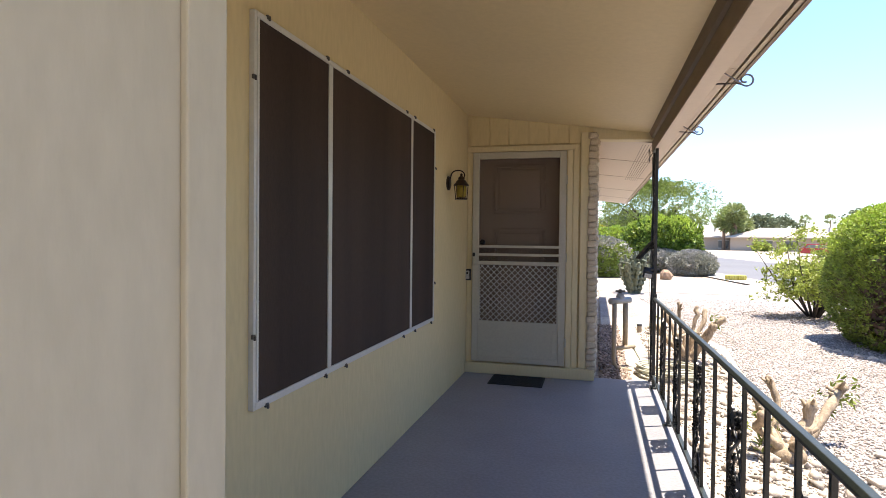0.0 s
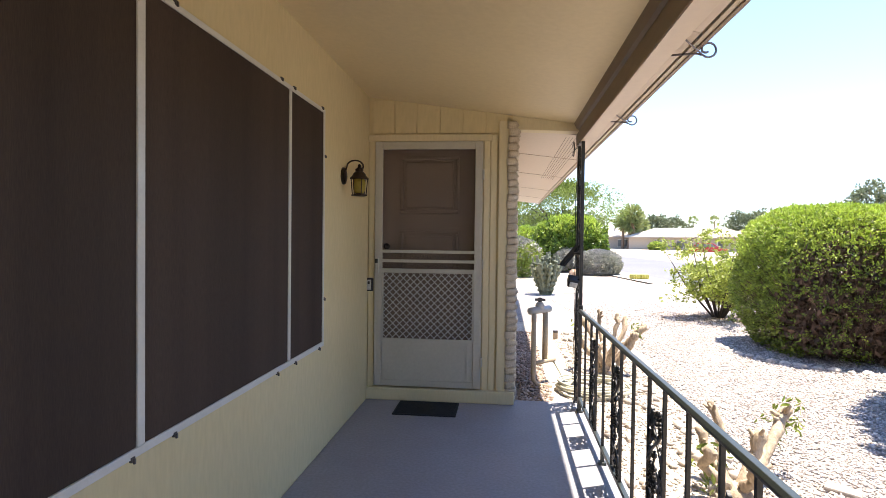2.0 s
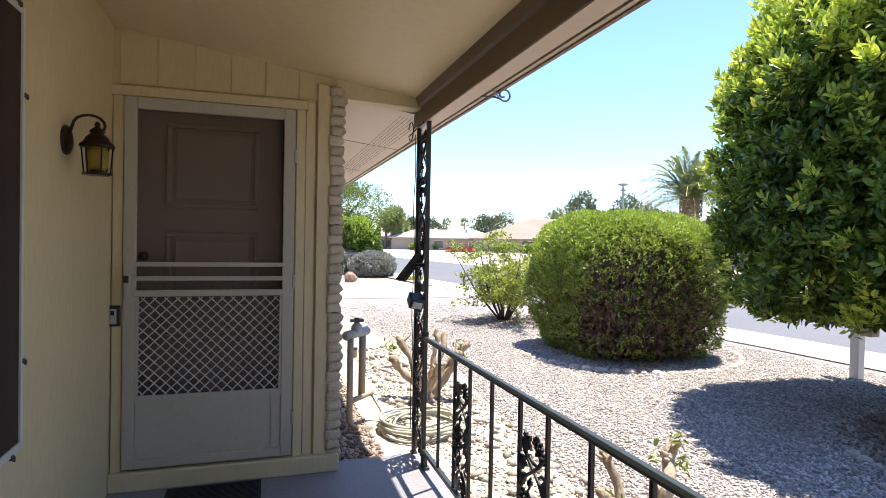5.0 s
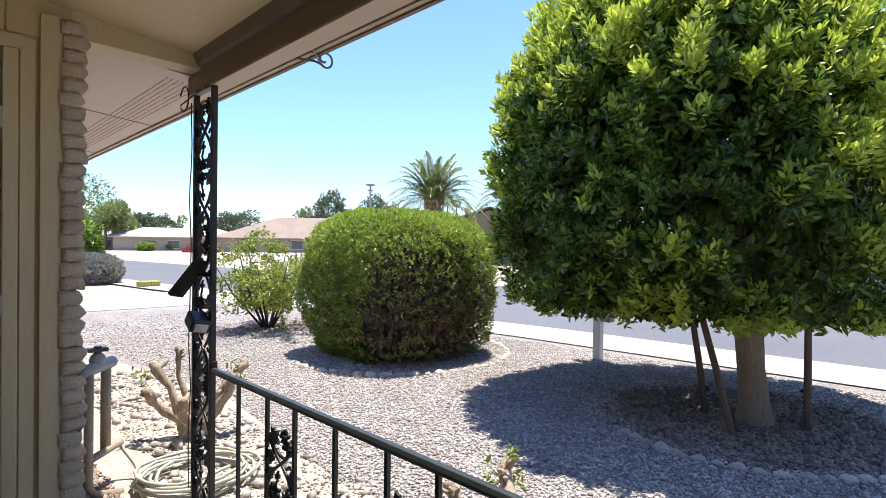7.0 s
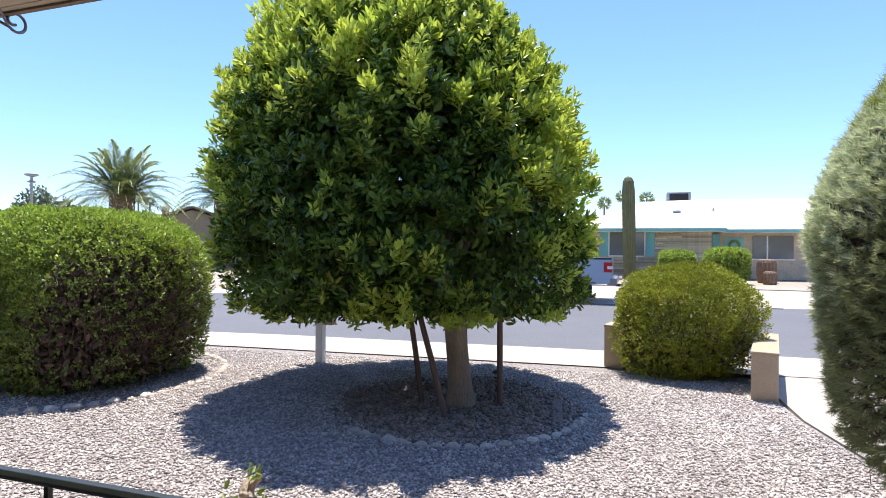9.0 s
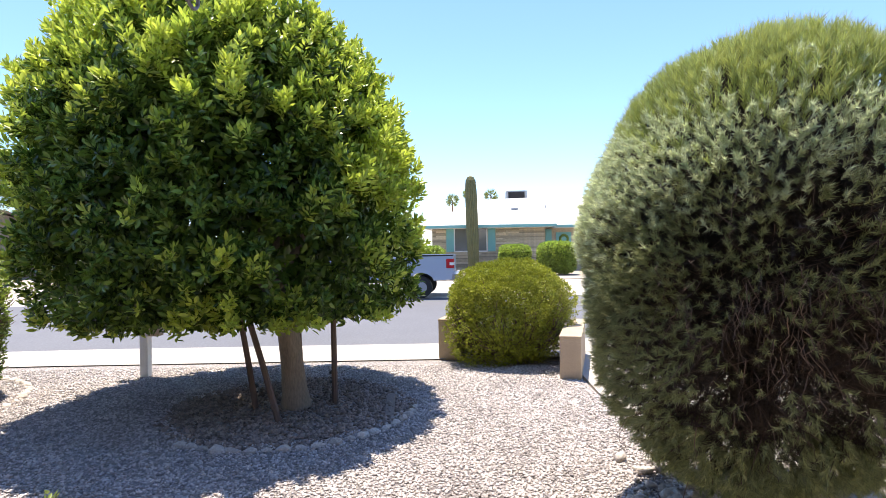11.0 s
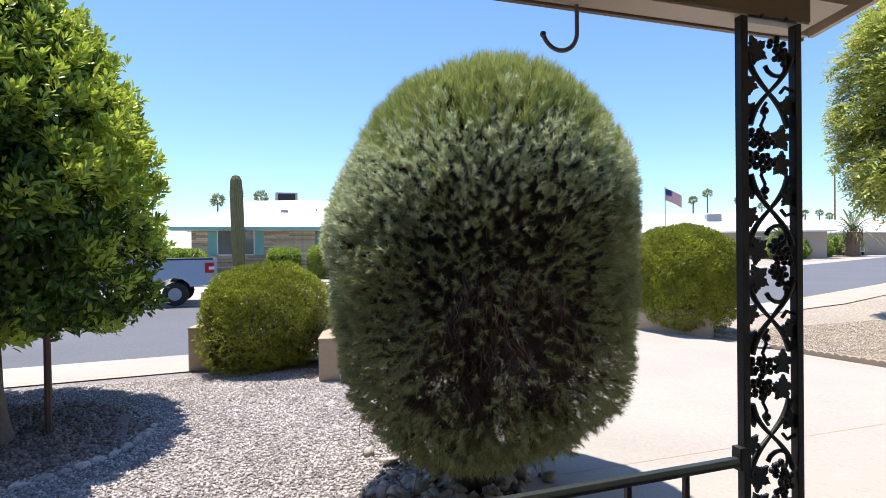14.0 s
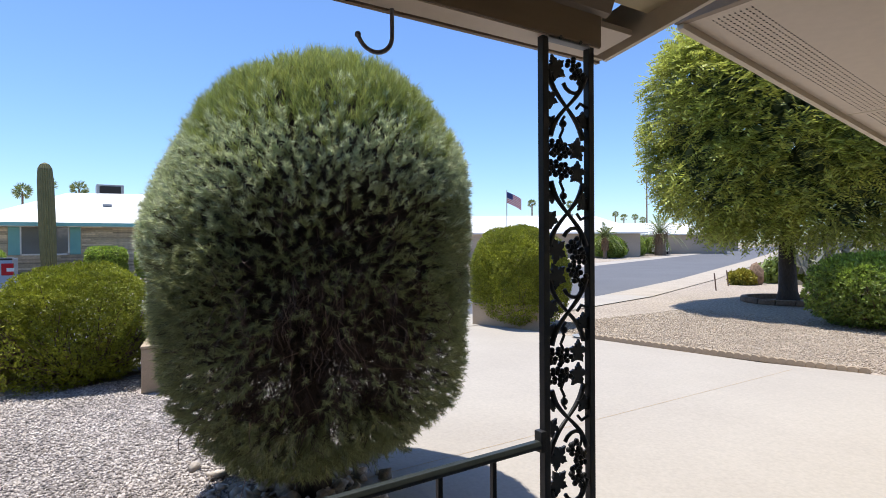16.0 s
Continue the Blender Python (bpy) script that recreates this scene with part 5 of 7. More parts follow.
def clipped_bush(name, label, base, center, half, power, n, leaf, mats, seed, cut=-0.95, thin_low=0.0, amount=0.03, per=6, category="bush", split=0.35, twig=120, dry=None):
    """A sheared bush: shoots over a rounded form, darker leaves inside, dry twigs showing low down."""
    rng = np.random.default_rng(seed)
    ob = thing(name, base, label, category)
    d = ball_dirs(n, rng, cut, 1.0)
    r = super_radius(d, half, power) * lumps(d, seed, amount, 4) * lumps(d, seed + 1, amount * 0.7, 10)
    if thin_low:
        keep = rng.random(n) < np.clip(1 - thin_low * (0.45 - d[:, 2]) + 0.25 * (lumps(d, seed + 2, 1, 5) - 1), 0.3, 1)
        d, r = d[keep], r[keep]
    if dry:
        v, cos = unit(np.array([dry[:3]]))[0], dry[3]
        bare = np.clip((d @ v - cos) / 0.15, 0, 1) + 0.55 * (lumps(d, seed + 5, 1, 5) - 1) * (d @ v > cos - 0.25) * (d[:, 2] < 0.55)
        keep = rng.random(len(d)) > np.clip(bare, 0, 0.62)
        d, r = d[keep], r[keep]
    tip = np.asarray(center) + d * (r * (1 - np.abs(rng.normal(size=len(d))) * 0.045))[:, None]
    ax = d + np.array([0, 0, 0.7]) + rng.normal(size=d.shape) * 0.5
    # top shoots take mats[1], for most bushes a green lightened for the sun
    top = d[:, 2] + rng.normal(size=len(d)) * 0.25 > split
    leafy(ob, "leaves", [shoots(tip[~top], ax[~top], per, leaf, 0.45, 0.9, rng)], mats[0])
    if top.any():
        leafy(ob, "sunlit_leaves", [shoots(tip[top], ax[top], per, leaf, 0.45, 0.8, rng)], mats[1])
    di = ball_dirs(int(n * 1.3), rng, cut, 1.0)
    inner = np.asarray(center) + di * (super_radius(di, half, power) * rng.uniform(0.55, 0.92, len(di)))[:, None]
    dead = (di @ v > cos - 0.12) if dry else np.zeros(len(di), bool)
    leafy(ob, "inner_leaves", [leaf_arrays(inner[~dead], rng.normal(size=inner[~dead].shape), rng.normal(size=inner[~dead].shape), leaf * 1.7, leaf * 0.85)], mats[0])
    tw = Shape()
    c = Vector(center)
    if dry:
        leafy(ob, "dead_leaves", [leaf_arrays(inner[dead], rng.normal(size=inner[dead].shape), rng.normal(size=inner[dead].shape), leaf * 2.6, leaf * 1.2)], M_TWIG, "dead brown leaves")
        brush = Shape()
        for k in range(420):
            e = Vector(v) + Vector((rng.normal(), rng.normal(), rng.normal() * 0.8)) * 0.42
            e.normalize()
            p = c + e * float(super_radius(np.array([list(e)]), half, power)[0]) * rng.uniform(0.84, 1.0)
            if p.z < base[2] + 0.05:
                continue
            q = p + Vector((rng.normal() * 0.09, rng.normal() * 0.09, rng.uniform(0.05, 0.26)))
            brush.tube([p, (p + q) / 2 + Vector((rng.normal() * 0.02, rng.normal() * 0.02, 0)), q], [0.004, 0.003, 0.0015], 4, cap=False)
        under(ob, "dry_brush", brush, M_TWIG, "patch of bare dry twigs")["kind"] = "stuff"
    for k in range(twig):
        dd = Vector((rng.normal(), rng.normal(), rng.uniform(-0.6, 0.4))).normalized()
        rr = float(super_radius(np.array([list(dd)]), half, power)[0])
        a = Vector((base[0] + dd.x * 0.12, base[1] + dd.y * 0.12, base[2] + 0.02))
        b = c + dd * rr * rng.uniform(0.92, 1.02)
        mid = (a + b) / 2 + Vector((dd.x, dd.y, 0)) * 0.12 + Vector((rng.normal() * 0.05, rng.normal() * 0.05, 0.04))
        tw.tube([a, mid, b], [0.012, 0.007, 0.003], 4, cap=False)
    if twig:
        under(ob, "branch_tangle", tw, M_TWIG, "dry brown branches")["kind"] = "stuff"
    return ob


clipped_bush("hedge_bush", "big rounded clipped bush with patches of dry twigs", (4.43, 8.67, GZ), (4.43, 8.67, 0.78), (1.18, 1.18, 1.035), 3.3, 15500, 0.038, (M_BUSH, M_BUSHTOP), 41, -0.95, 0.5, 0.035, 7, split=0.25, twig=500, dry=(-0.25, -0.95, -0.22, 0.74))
clipped_bush("box_bush", "low yellow-green clipped bush between planter walls", (7.15, 2.17, GZ), (7.15, 2.17, 0.52), (0.82, 0.80, 0.68), 2.9, 11000, 0.028, (M_OLIVE, M_OLIVE), 43, -0.85, 0.8, 0.07, 7, twig=240)
clipped_bush("box_bush", "round yellow-green clipped bush in a stucco planter", (7.6, -5.0, GZ), (7.58, -4.98, 0.82), (0.85, 0.85, 0.92), 2.9, 13500, 0.034, (M_OLIVE, M_OLIVE), 44, -0.85, 0.35, 0.045, 7, twig=60)

# stucco planter walls


def stucco_wall(p, q, h, label, thick=0.24):
    v = Vector((q[0] - p[0], q[1] - p[1], 0))
    ob = thing("planter_wall", (p[0], p[1], GZ), label, "planter wall", "planter walls")
    m = pose(p[0], p[1], GZ, 0, 0, math.degrees(math.atan2(v.y, v.x)))
    under(ob, "wall_block", Shape().box(0, v.length, -thick / 2, thick / 2, -0.05, h - 0.03, m), M_STUCCO, bevel=0.008)
    under(ob, "cap", Shape().box(-0.006, v.length + 0.006, -thick / 2 - 0.006, thick / 2 + 0.006, h - 0.03, h, m), M_STUCCO, "sunlit smooth top", bevel=0.008)


stucco_wall((5.90, 1.50), (7.4, 1.19), 0.50, "low tan stucco planter wall beside the clipped bush")
stucco_wall((7.05, 2.98), (8.2, 2.72), 0.55, "low tan stucco planter wall by the sidewalk")
stucco_wall((6.85, -4.90), (8.05, -4.26), 0.42, "low tan stucco planter front wall by the driveway", 0.2)

# citrus shrub on bare stems


def open_shrub(name, label, base, height, width, n, leaf, mat, seed, stems=9, category="shrub", bare=0.25):
    rng = np.random.default_rng(seed)
    ob = thing(name, base, label, category)
    tips = []
    b = Vector(base)
    st = Shape()
    for k in range(stems):
        a = 2 * math.pi * k / stems + rng.normal() * 0.3
        e = b + Vector((math.cos(a) * width * rng.uniform(0.2, 0.5), math.sin(a) * width * rng.uniform(0.2, 0.5), height * rng.uniform(0.6, 0.98)))
        m = b + (e - b) * 0.45 + Vector((math.cos(a), math.sin(a), 0)) * width * 0.05
        st.tube([b + Vector((math.cos(a) * 0.05, math.sin(a) * 0.05, -0.02)), m, e], [0.022, 0.015, 0.004], 6)
        for j in range(7):
            t = rng.uniform(bare, 1.0)
            p = b + (m - b) * (t / 0.45) if t < 0.45 else m + (e - m) * ((t - 0.45) / 0.55)
            q = p + Vector((rng.normal(), rng.normal(), 0.5 * rng.normal() + 0.15)) * width * 0.17
            st.tube([p, (p + q) / 2 + Vector((0, 0, 0.02)), q], [0.007, 0.005, 0.002], 4, cap=False)
            for i in range(n // (stems * 7)):
                s = rng.uniform(0.3, 1.05)
                tips.append(p + (q - p) * s + Vector((rng.normal(), rng.normal(), rng.normal())) * 0.06)
    under(ob, "stem_tangle", st, M_DARKBARK, "several thin brown stems", smooth=True)
    tips = np.array([list(t) for t in tips])
    leafy(ob, "leaves", [shoots(tips, rng.normal(size=tips.shape) + np.array([0, 0, 0.4]), 4, leaf, 0.42, 0.9, rng)], mat)
    return ob


open_shrub("citrus_shrub", "open light green shrub on thin brown stems", (3.95, 11.68, GZ), 1.60, 2.2, 2300, 0.068, M_CITRUS, 51, 12)
mulch = stones("shrub_mulch", 700, lambda n, r: np.stack([3.98 + r.normal(size=n) * 0.55, 11.65 + r.normal(size=n) * 0.4], axis=1), (0.02, 0.035), M_DUST, "brown leaf litter under the shrub", 52, GZ)


# pruned stumps


def stump(name, label, base, limbs, seed, sprouts):
    rng = np.random.default_rng(seed)
    ob = thing(name, base, label, "stump", "pruned stumps")
    b = Vector(base)
    under(ob, "root_crown", Shape().ball((b.x, b.y, b.z + 0.03), 0.10, 12, 7, (1.1, 1.0, 0.7)), M_STUMP, smooth=True)
    for dx, dy, h, r in limbs:
        e = b + Vector((dx, dy, h))
        m1 = b + Vector((dx * 0.35 + rng.normal() * 0.02, dy * 0.35 + rng.normal() * 0.02, h * 0.38))
        m2 = b + Vector((dx * 0.75 + rng.normal() * 0.025, dy * 0.75 + rng.normal() * 0.025, h * 0.72))
        knob = e + Vector((dx, dy, h)).normalized() * 0.05
        r = r * 0.74
        ctrl = [b + Vector((dx * 0.1, dy * 0.1, 0.02)), m1, m2, e, knob]
        rad = [r * 1.45, r * 1.05, r * 0.9, r * 1.1, r * 0.75]
        pts, rs = [], []
        for i in range(4):
            for f in (0.0, 0.33, 0.67):
                pts.append(ctrl[i].lerp(ctrl[i + 1], f) + Vector((rng.normal(), rng.normal(), rng.normal())) * 0.006)
                rs.append((rad[i] + (rad[i + 1] - rad[i]) * f) * rng.uniform(0.82, 1.2))
        s = Shape().tube(pts + [knob], rs + [r * 0.6], 9)
        for k in range(3):
            o = Vector((rng.normal(), rng.normal(), 0.9)).normalized() * r * rng.uniform(1.6, 3.2)
            a = e.lerp(m2, rng.uniform(0, 0.5))
            s.tube([a, a + o * 0.6, a + o], [r * 0.55, r * 0.42, r * 0.3], 6)
        under(ob, "cut_limb", s, M_STUMP, "knobbly sawn-off limb", smooth=True)
    pts = []
    for dx, dy, h, k in sprouts:
        for i in range(k):
            pts.append((b.x + dx + rng.normal() * 0.05, b.y + dy + rng.normal() * 0.05, b.z + h + rng.normal() * 0.05))
    if pts:
        pts = np.array(pts)
        leafy(ob, "sprouting", [shoots(pts, rng.normal(size=pts.shape) + np.array([0, 0, 0.9]), 7, 0.055, 0.3, 0.7, rng)], M_SHRUB, "fresh green sprouts")
    return ob


stump("pruned_stump", "pale pruned multi-limbed stump near the hose", (1.12, 6.98, GZ), [(-0.22, 0.18, 0.52, 0.045), (-0.30, 0.05, 0.36, 0.05), (-0.06, 0.16, 0.62, 0.03), (0.12, 0.12, 0.58, 0.035), (0.25, -0.12, 0.42, 0.05), (0.36, -0.05, 0.5, 0.045), (0.05, -0.22, 0.34, 0.045), (-0.12, -0.14, 0.30, 0.05), (0.22, 0.2, 0.55, 0.035)], 61, [(-0.34, 0.22, 0.5, 5), (0.3, -0.05, 0.48, 3)])
stump("pruned_stump", "thick pruned stump with green sprouts beside the railing", (1.30, 4.02, GZ), [(-0.14, 0.16, 0.30, 0.036), (-0.03, 0.30, 0.42, 0.032), (0.16, 0.12, 0.32, 0.042), (0.42, 0.40, 0.38, 0.046), (0.05, -0.14, 0.22, 0.045), (-0.16, -0.04, 0.26, 0.04)], 62, [(0.43, 0.41, 0.36, 6), (0.44, 0.36, 0.28, 4), (-0.10, 0.10, 0.24, 7), (-0.16, 0.02, 0.16, 5)])

# hose bib, pipes and hose
spig = thing("hose_bib", (0.30, 6.3, GZ), "tan pipes with a dark valve beside the wall", "water pipe")
under(spig, "riser", Shape().tube([(0.42, 6.28, GZ), (0.28, 6.26, GZ + 0.03), (0.24, 6.25, GZ + 0.08), (0.24, 6.25, 0.62)], 0.024, 10), M_PIPE, smooth=True)
under(spig, "riser", Shape().tube([(0.36, 6.42, 0.12), (0.36, 6.42, 0.64)], 0.028, 10).tube([(0.24, 6.26, 0.13), (0.46, 6.5, 0.13)], 0.022, 8), M_PIPE, smooth=True)
under(spig, "valve_body", Shape().tube([(0.20, 6.22, 0.64), (0.40, 6.46, 0.64)], 0.035, 10).ball((0.30, 6.34, 0.68), 0.045, 10, 6), M_GREY, "grey metal valve", smooth=True)
under(spig, "valve_handle", Shape().box(0.25, 0.35, 6.31, 6.37, 0.73, 0.75).tube([(0.30, 6.34, 0.68), (0.30, 6.34, 0.76)], 0.02, 8), M_VALVE, "black valve handle")
spig.location.x += 0.06
hose = thing("garden_hose", (0.85, 6.15, GZ), "coiled pale green garden hose on the ground", "hose")
coil = [(0.46, 6.5, 0.13), (0.52, 6.5, 0.10), (0.58, 6.45, 0.0), (0.60, 6.38, -0.06)]
rng = np.random.default_rng(64)
for k in range(150):
    a = 2 * math.pi * k / 20 + 2.5
    r = 0.27 + 0.05 * math.sin(k * 0.37) + 0.02 * rng.normal() * 0.3
    coil.append((0.86 + r * 1.1 * math.cos(a) + 0.03 * math.sin(k * 0.11), 6.15 + r * math.sin(a), GZ + 0.02 + 0.0006 * k + 0.008 * math.sin(k * 0.9)))
under(hose, "hose_coil", Shape().tube(coil, 0.0105, 7), M_HOSE, smooth=True)
under(hose, "hose_end", Shape().tube([coil[3], (0.61, 6.33, -0.085)], 0.016, 8), M_VALVE, "dark coupling")
drip = thing("irrigation_head", (0.75, 8.95, GZ), "small dark irrigation riser in the bed", "sprinkler")
under(drip, "riser", Shape().tube([(0.75, 8.95, GZ), (0.75, 8.95, GZ + 0.10)], 0.035, 10), M_PIPE)
under(drip, "cap", Shape().tube([(0.75, 8.95, GZ + 0.10), (0.75, 8.95, GZ + 0.13)], 0.04, 10), M_VALVE)

# white sign post by the sidewalk
sg = thing("sign_post", (6.06, 6.62, GZ), "white painted post by the sidewalk", "post")
under(sg, "post", Shape().box(6.01, 6.11, 6.57, 6.67, GZ, 1.25), M_WHITE, bevel=0.006)
under(sg, "box", Shape().box(6.00, 6.12, 6.42, 6.56, 0.40, 1.2), M_STUCCO, "tan box on its side", bevel=0.01)
under(sg, "arm", Shape().box(6.0, 6.12, 6.2, 6.9, 1.1, 1.18), M_WHITE, bevel=0.004)

# ---- across the street and far off ----


def local(ob, name, shape, mat, label="", bevel=0.0, smooth=False):
    return part(name, shape, mat, ob, label, bevel, smooth)


def hip_roof(L, D, eave, ridge, over, inset):
    """A hip roof over a rectangle L along x and D along y."""
    x, y = L / 2 + over, D / 2 + over
    s = Shape()
    s.v += [(-x, -y, eave), (x, -y, eave), (x, y, eave), (-x, y, eave), (-x + inset, 0, ridge), (x - inset, 0, ridge), (-x, -y, eave - 0.14), (x, -y, eave - 0.14), (x, y, eave - 0.14), (-x, y, eave - 0.14)]
    s.f += [(0, 1, 5, 4), (1, 2, 5), (2, 3, 4, 5), (3, 0, 4), (6, 7, 1, 0), (7, 8, 2, 1), (8, 9, 3, 2), (9, 6, 0, 3), (9, 8, 7, 6)]
    return s


def far_house(name, label, at, turn, L, D, eave, ridge, roof_mat, wall_mat, windows, inset=2.6, garage=None):
    ob = thing(name, at, label, "house")
    ob.rotation_euler = (0, 0, radians(turn))
    local(ob, "wall", Shape().box(-L / 2, L / 2, -D / 2, D / 2, -0.3, eave - 0.02), wall_mat)
    local(ob, "roof", hip_roof(L, D, eave, ridge, 0.6, inset), roof_mat)
    for x, w, z0, z1 in windows:
        wd = local(ob, "window", Shape().box(x - w / 2, x + w / 2, -D / 2 - 0.03, -D / 2 + 0.02, z0, z1), M_GLASS, "dark window")
        local(wd, "head", Shape().box(x - w / 2 - 0.07, x + w / 2 + 0.07, -D / 2 - 0.05, -D / 2, z1, z1 + 0.07), M_WHITE)
        local(wd, "sill", Shape().box(x - w / 2 - 0.07, x + w / 2 + 0.07, -D / 2 - 0.05, -D / 2, z0 - 0.07, z0), M_WHITE)
    if garage:
        x, w = garage
        local(ob, "garage_door", Shape().box(x - w / 2, x + w / 2, -D / 2 - 0.02, -D / 2 + 0.02, 0, 2.1), M_WHITE, "pale garage door")
    local(ob, "roof_vent", Shape().tube([(L * 0.2, -D * 0.2, ridge - 1.0), (L * 0.2, -D * 0.2, ridge + 0.05)], 0.12, 8), M_GREY)
    return ob


# the brick house with turquoise trim, its roof white
HX = 31.0
hb = thing("brick_house", (34, 0, 0), "low tan brick house with turquoise trim and white roof", "house")
bw = under(hb, "front_wall", Shape().box(HX, HX + 9, -0.94, 5.28, -0.05, 2.42), M_BRICK, "banded tan and grey brick")
under(hb, "side_wall", Shape().box(HX + 1.5, HX + 9, -15, -0.94, -0.05, 2.42), M_BRICK)
roof = Shape()
roof.v += [(HX - 0.7, 6.2, 2.52), (HX - 0.7, -1.5, 2.52), (HX + 9.5, 6.2, 2.52), (HX + 5.2, 2.3, 4.35), (HX + 5.2, -1.5, 4.45), (HX + 0.7, -1.5, 2.50), (HX + 0.7, -16, 2.50), (HX + 5.6, -1.5, 4.45), (HX + 5.6, -13, 4.45), (HX + 10.5, -16, 2.5), (HX + 10.5, -1.5, 2.5), (HX - 0.7, -1.5, 2.5)]
roof.f += [(0, 3, 4, 1), (0, 2, 3), (5, 7, 8, 6), (8, 9, 6), (7, 10, 9, 8), (2, 10, 4, 3), (1, 4, 5)]
under(hb, "roof", roof, M_WHITEROOF, "bright white coated roof")
under(hb, "gutter", Shape().box(HX - 0.78, HX - 0.68, -1.5, 6.25, 2.38, 2.54).box(HX + 0.62, HX + 0.72, -16, -1.5, 2.36, 2.52).box(HX - 0.7, HX + 0.7, -1.55, -1.48, 2.38, 2.54), M_TURQ, "turquoise gutter")
under(hb, "eave_board", Shape().box(HX - 0.7, HX + 0.2, -1.48, 6.2, 2.36, 2.40).box(HX + 0.7, HX + 1.6, -16, -1.5, 2.34, 2.38), M_WHITE)
wn1 = under(hb, "window", Shape().box(HX - 0.04, HX + 0.02, 2.26, 4.0, 1.13, 2.34), M_GLASS, "wide window with drawn blinds")
for y0, y1, z0, z1 in ((2.2, 4.06, 1.06, 1.13), (2.2, 2.26, 1.06, 2.36), (4.0, 4.06, 1.06, 2.36)):
    part("frame", Shape().box(HX - 0.07 - 34, HX - 34, y0, y1, z0, z1), M_WHITE, wn1)
for y0 in (1.76, 4.06):
    sh = under(hb, "shutter", Shape().box(HX - 0.08, HX, y0, y0 + 0.42, 1.08, 2.36), M_TURQ, "turquoise louvred shutter")
    for k in range(14):
        z = 1.15 + k * 0.084
        part("slat", Shape().box(HX - 0.10 - 34, HX - 0.075 - 34, y0 + 0.05, y0 + 0.37, z, z + 0.05), M_TURQ, sh)
under(hb, "door", Shape().box(HX + 1.44, HX + 1.5, -2.62, -1.75, 0.0, 2.1), M_TURQ, "turquoise front door")
under(hb, "trim_panel", Shape().box(HX + 1.42, HX + 1.5, -1.5, -1.15, 0.0, 2.3), M_TURQ)
under(hb, "wreath", Shape().tube([(HX + 1.42, -2.2 + 0.22 * math.cos(a), 1.72 + 0.22 * math.sin(a)) for a in np.linspace(0, 6.28, 14)], 0.07, 6), M_BUSH, "green wreath")
w2 = under(hb, "window", Shape().box(HX + 1.46, HX + 1.52, -4.9, -3.05, 1.02, 2.2), M_GLASS, "large dark window")
part("frame", Shape().box(HX + 1.43 - 34, HX + 1.5 - 34, -3.75, -3.68, 1.02, 2.2).box(HX + 1.43 - 34, HX + 1.5 - 34, -4.95, -3.0, 0.96, 1.02), M_WHITE, w2)
w3 = under(hb, "window", Shape().box(HX + 1.46, HX + 1.52, -8.6, -6.9, 1.02, 2.2), M_GLASS)
part("frame", Shape().box(HX + 1.43 - 34, HX + 1.5 - 34, -8.65, -6.85, 0.96, 1.02), M_WHITE, w3)
ac = under(hb, "cooler", Shape().box(HX + 5.6, HX + 7.0, -0.45, 0.90, 4.2, 4.95), M_GREY, "grey rooftop cooler", bevel=0.03)
part("louvre", Shape().box(HX + 5.57 - 34, HX + 5.6 - 34, -0.3, 0.75, 4.45, 4.85), M_DARK, ac)
under(hb, "roof_pipe", Shape().tube([(HX + 2.5, -1.3, 3.3), (HX + 2.5, -1.3, 3.75)], 0.04, 6).box(HX + 2.2, HX + 2.5, 0.35, 0.75, 3.5, 3.62), M_GREY)
bricks = []
rng = np.random.default_rng(81)
for w in (0.9, 1.4, 2.1):
    bricks.append(mesh_of("brick", Shape().box(-0.035, 0.01, 0, w, 0, 0.072), M_BRICK))
for row in range(29):
    y = -0.94
    while y < 5.2:
        k = int(rng.integers(3))
        w = min((0.9, 1.4, 2.1)[k], 5.28 - y)
        z = 0.0 + row * 0.083
        if not (z > 1.0 and y < 4.48 and y + w > 1.76):
            piece("brick", bricks[k], bw, pose(HX - 34, y, z) @ Matrix.Diagonal((1, w / (0.9, 1.4, 2.1)[k] * 0.985, 1, 1)))
        elif z > 1.0:
            for a, b in ((y, 1.74), (4.5, y + w)):
                if b - a > 0.1 and a >= y - 0.01 and b <= y + w + 0.01:
                    piece("brick", bricks[0], bw, pose(HX - 34, a, z) @ Matrix.Diagonal((1, (b - a) / 0.9 * 0.98, 1, 1)))
        y += w

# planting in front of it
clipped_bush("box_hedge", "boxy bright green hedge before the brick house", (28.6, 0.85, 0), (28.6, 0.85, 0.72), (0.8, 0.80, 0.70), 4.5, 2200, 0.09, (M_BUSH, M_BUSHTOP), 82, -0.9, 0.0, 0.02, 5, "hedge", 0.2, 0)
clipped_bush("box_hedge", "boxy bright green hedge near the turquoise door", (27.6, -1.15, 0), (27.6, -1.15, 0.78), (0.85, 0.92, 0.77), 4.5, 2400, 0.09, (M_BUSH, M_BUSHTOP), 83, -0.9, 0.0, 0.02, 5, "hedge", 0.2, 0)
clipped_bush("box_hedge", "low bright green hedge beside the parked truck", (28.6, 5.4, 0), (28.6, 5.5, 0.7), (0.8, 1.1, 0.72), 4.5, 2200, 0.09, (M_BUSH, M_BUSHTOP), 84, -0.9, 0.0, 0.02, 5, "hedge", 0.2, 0)


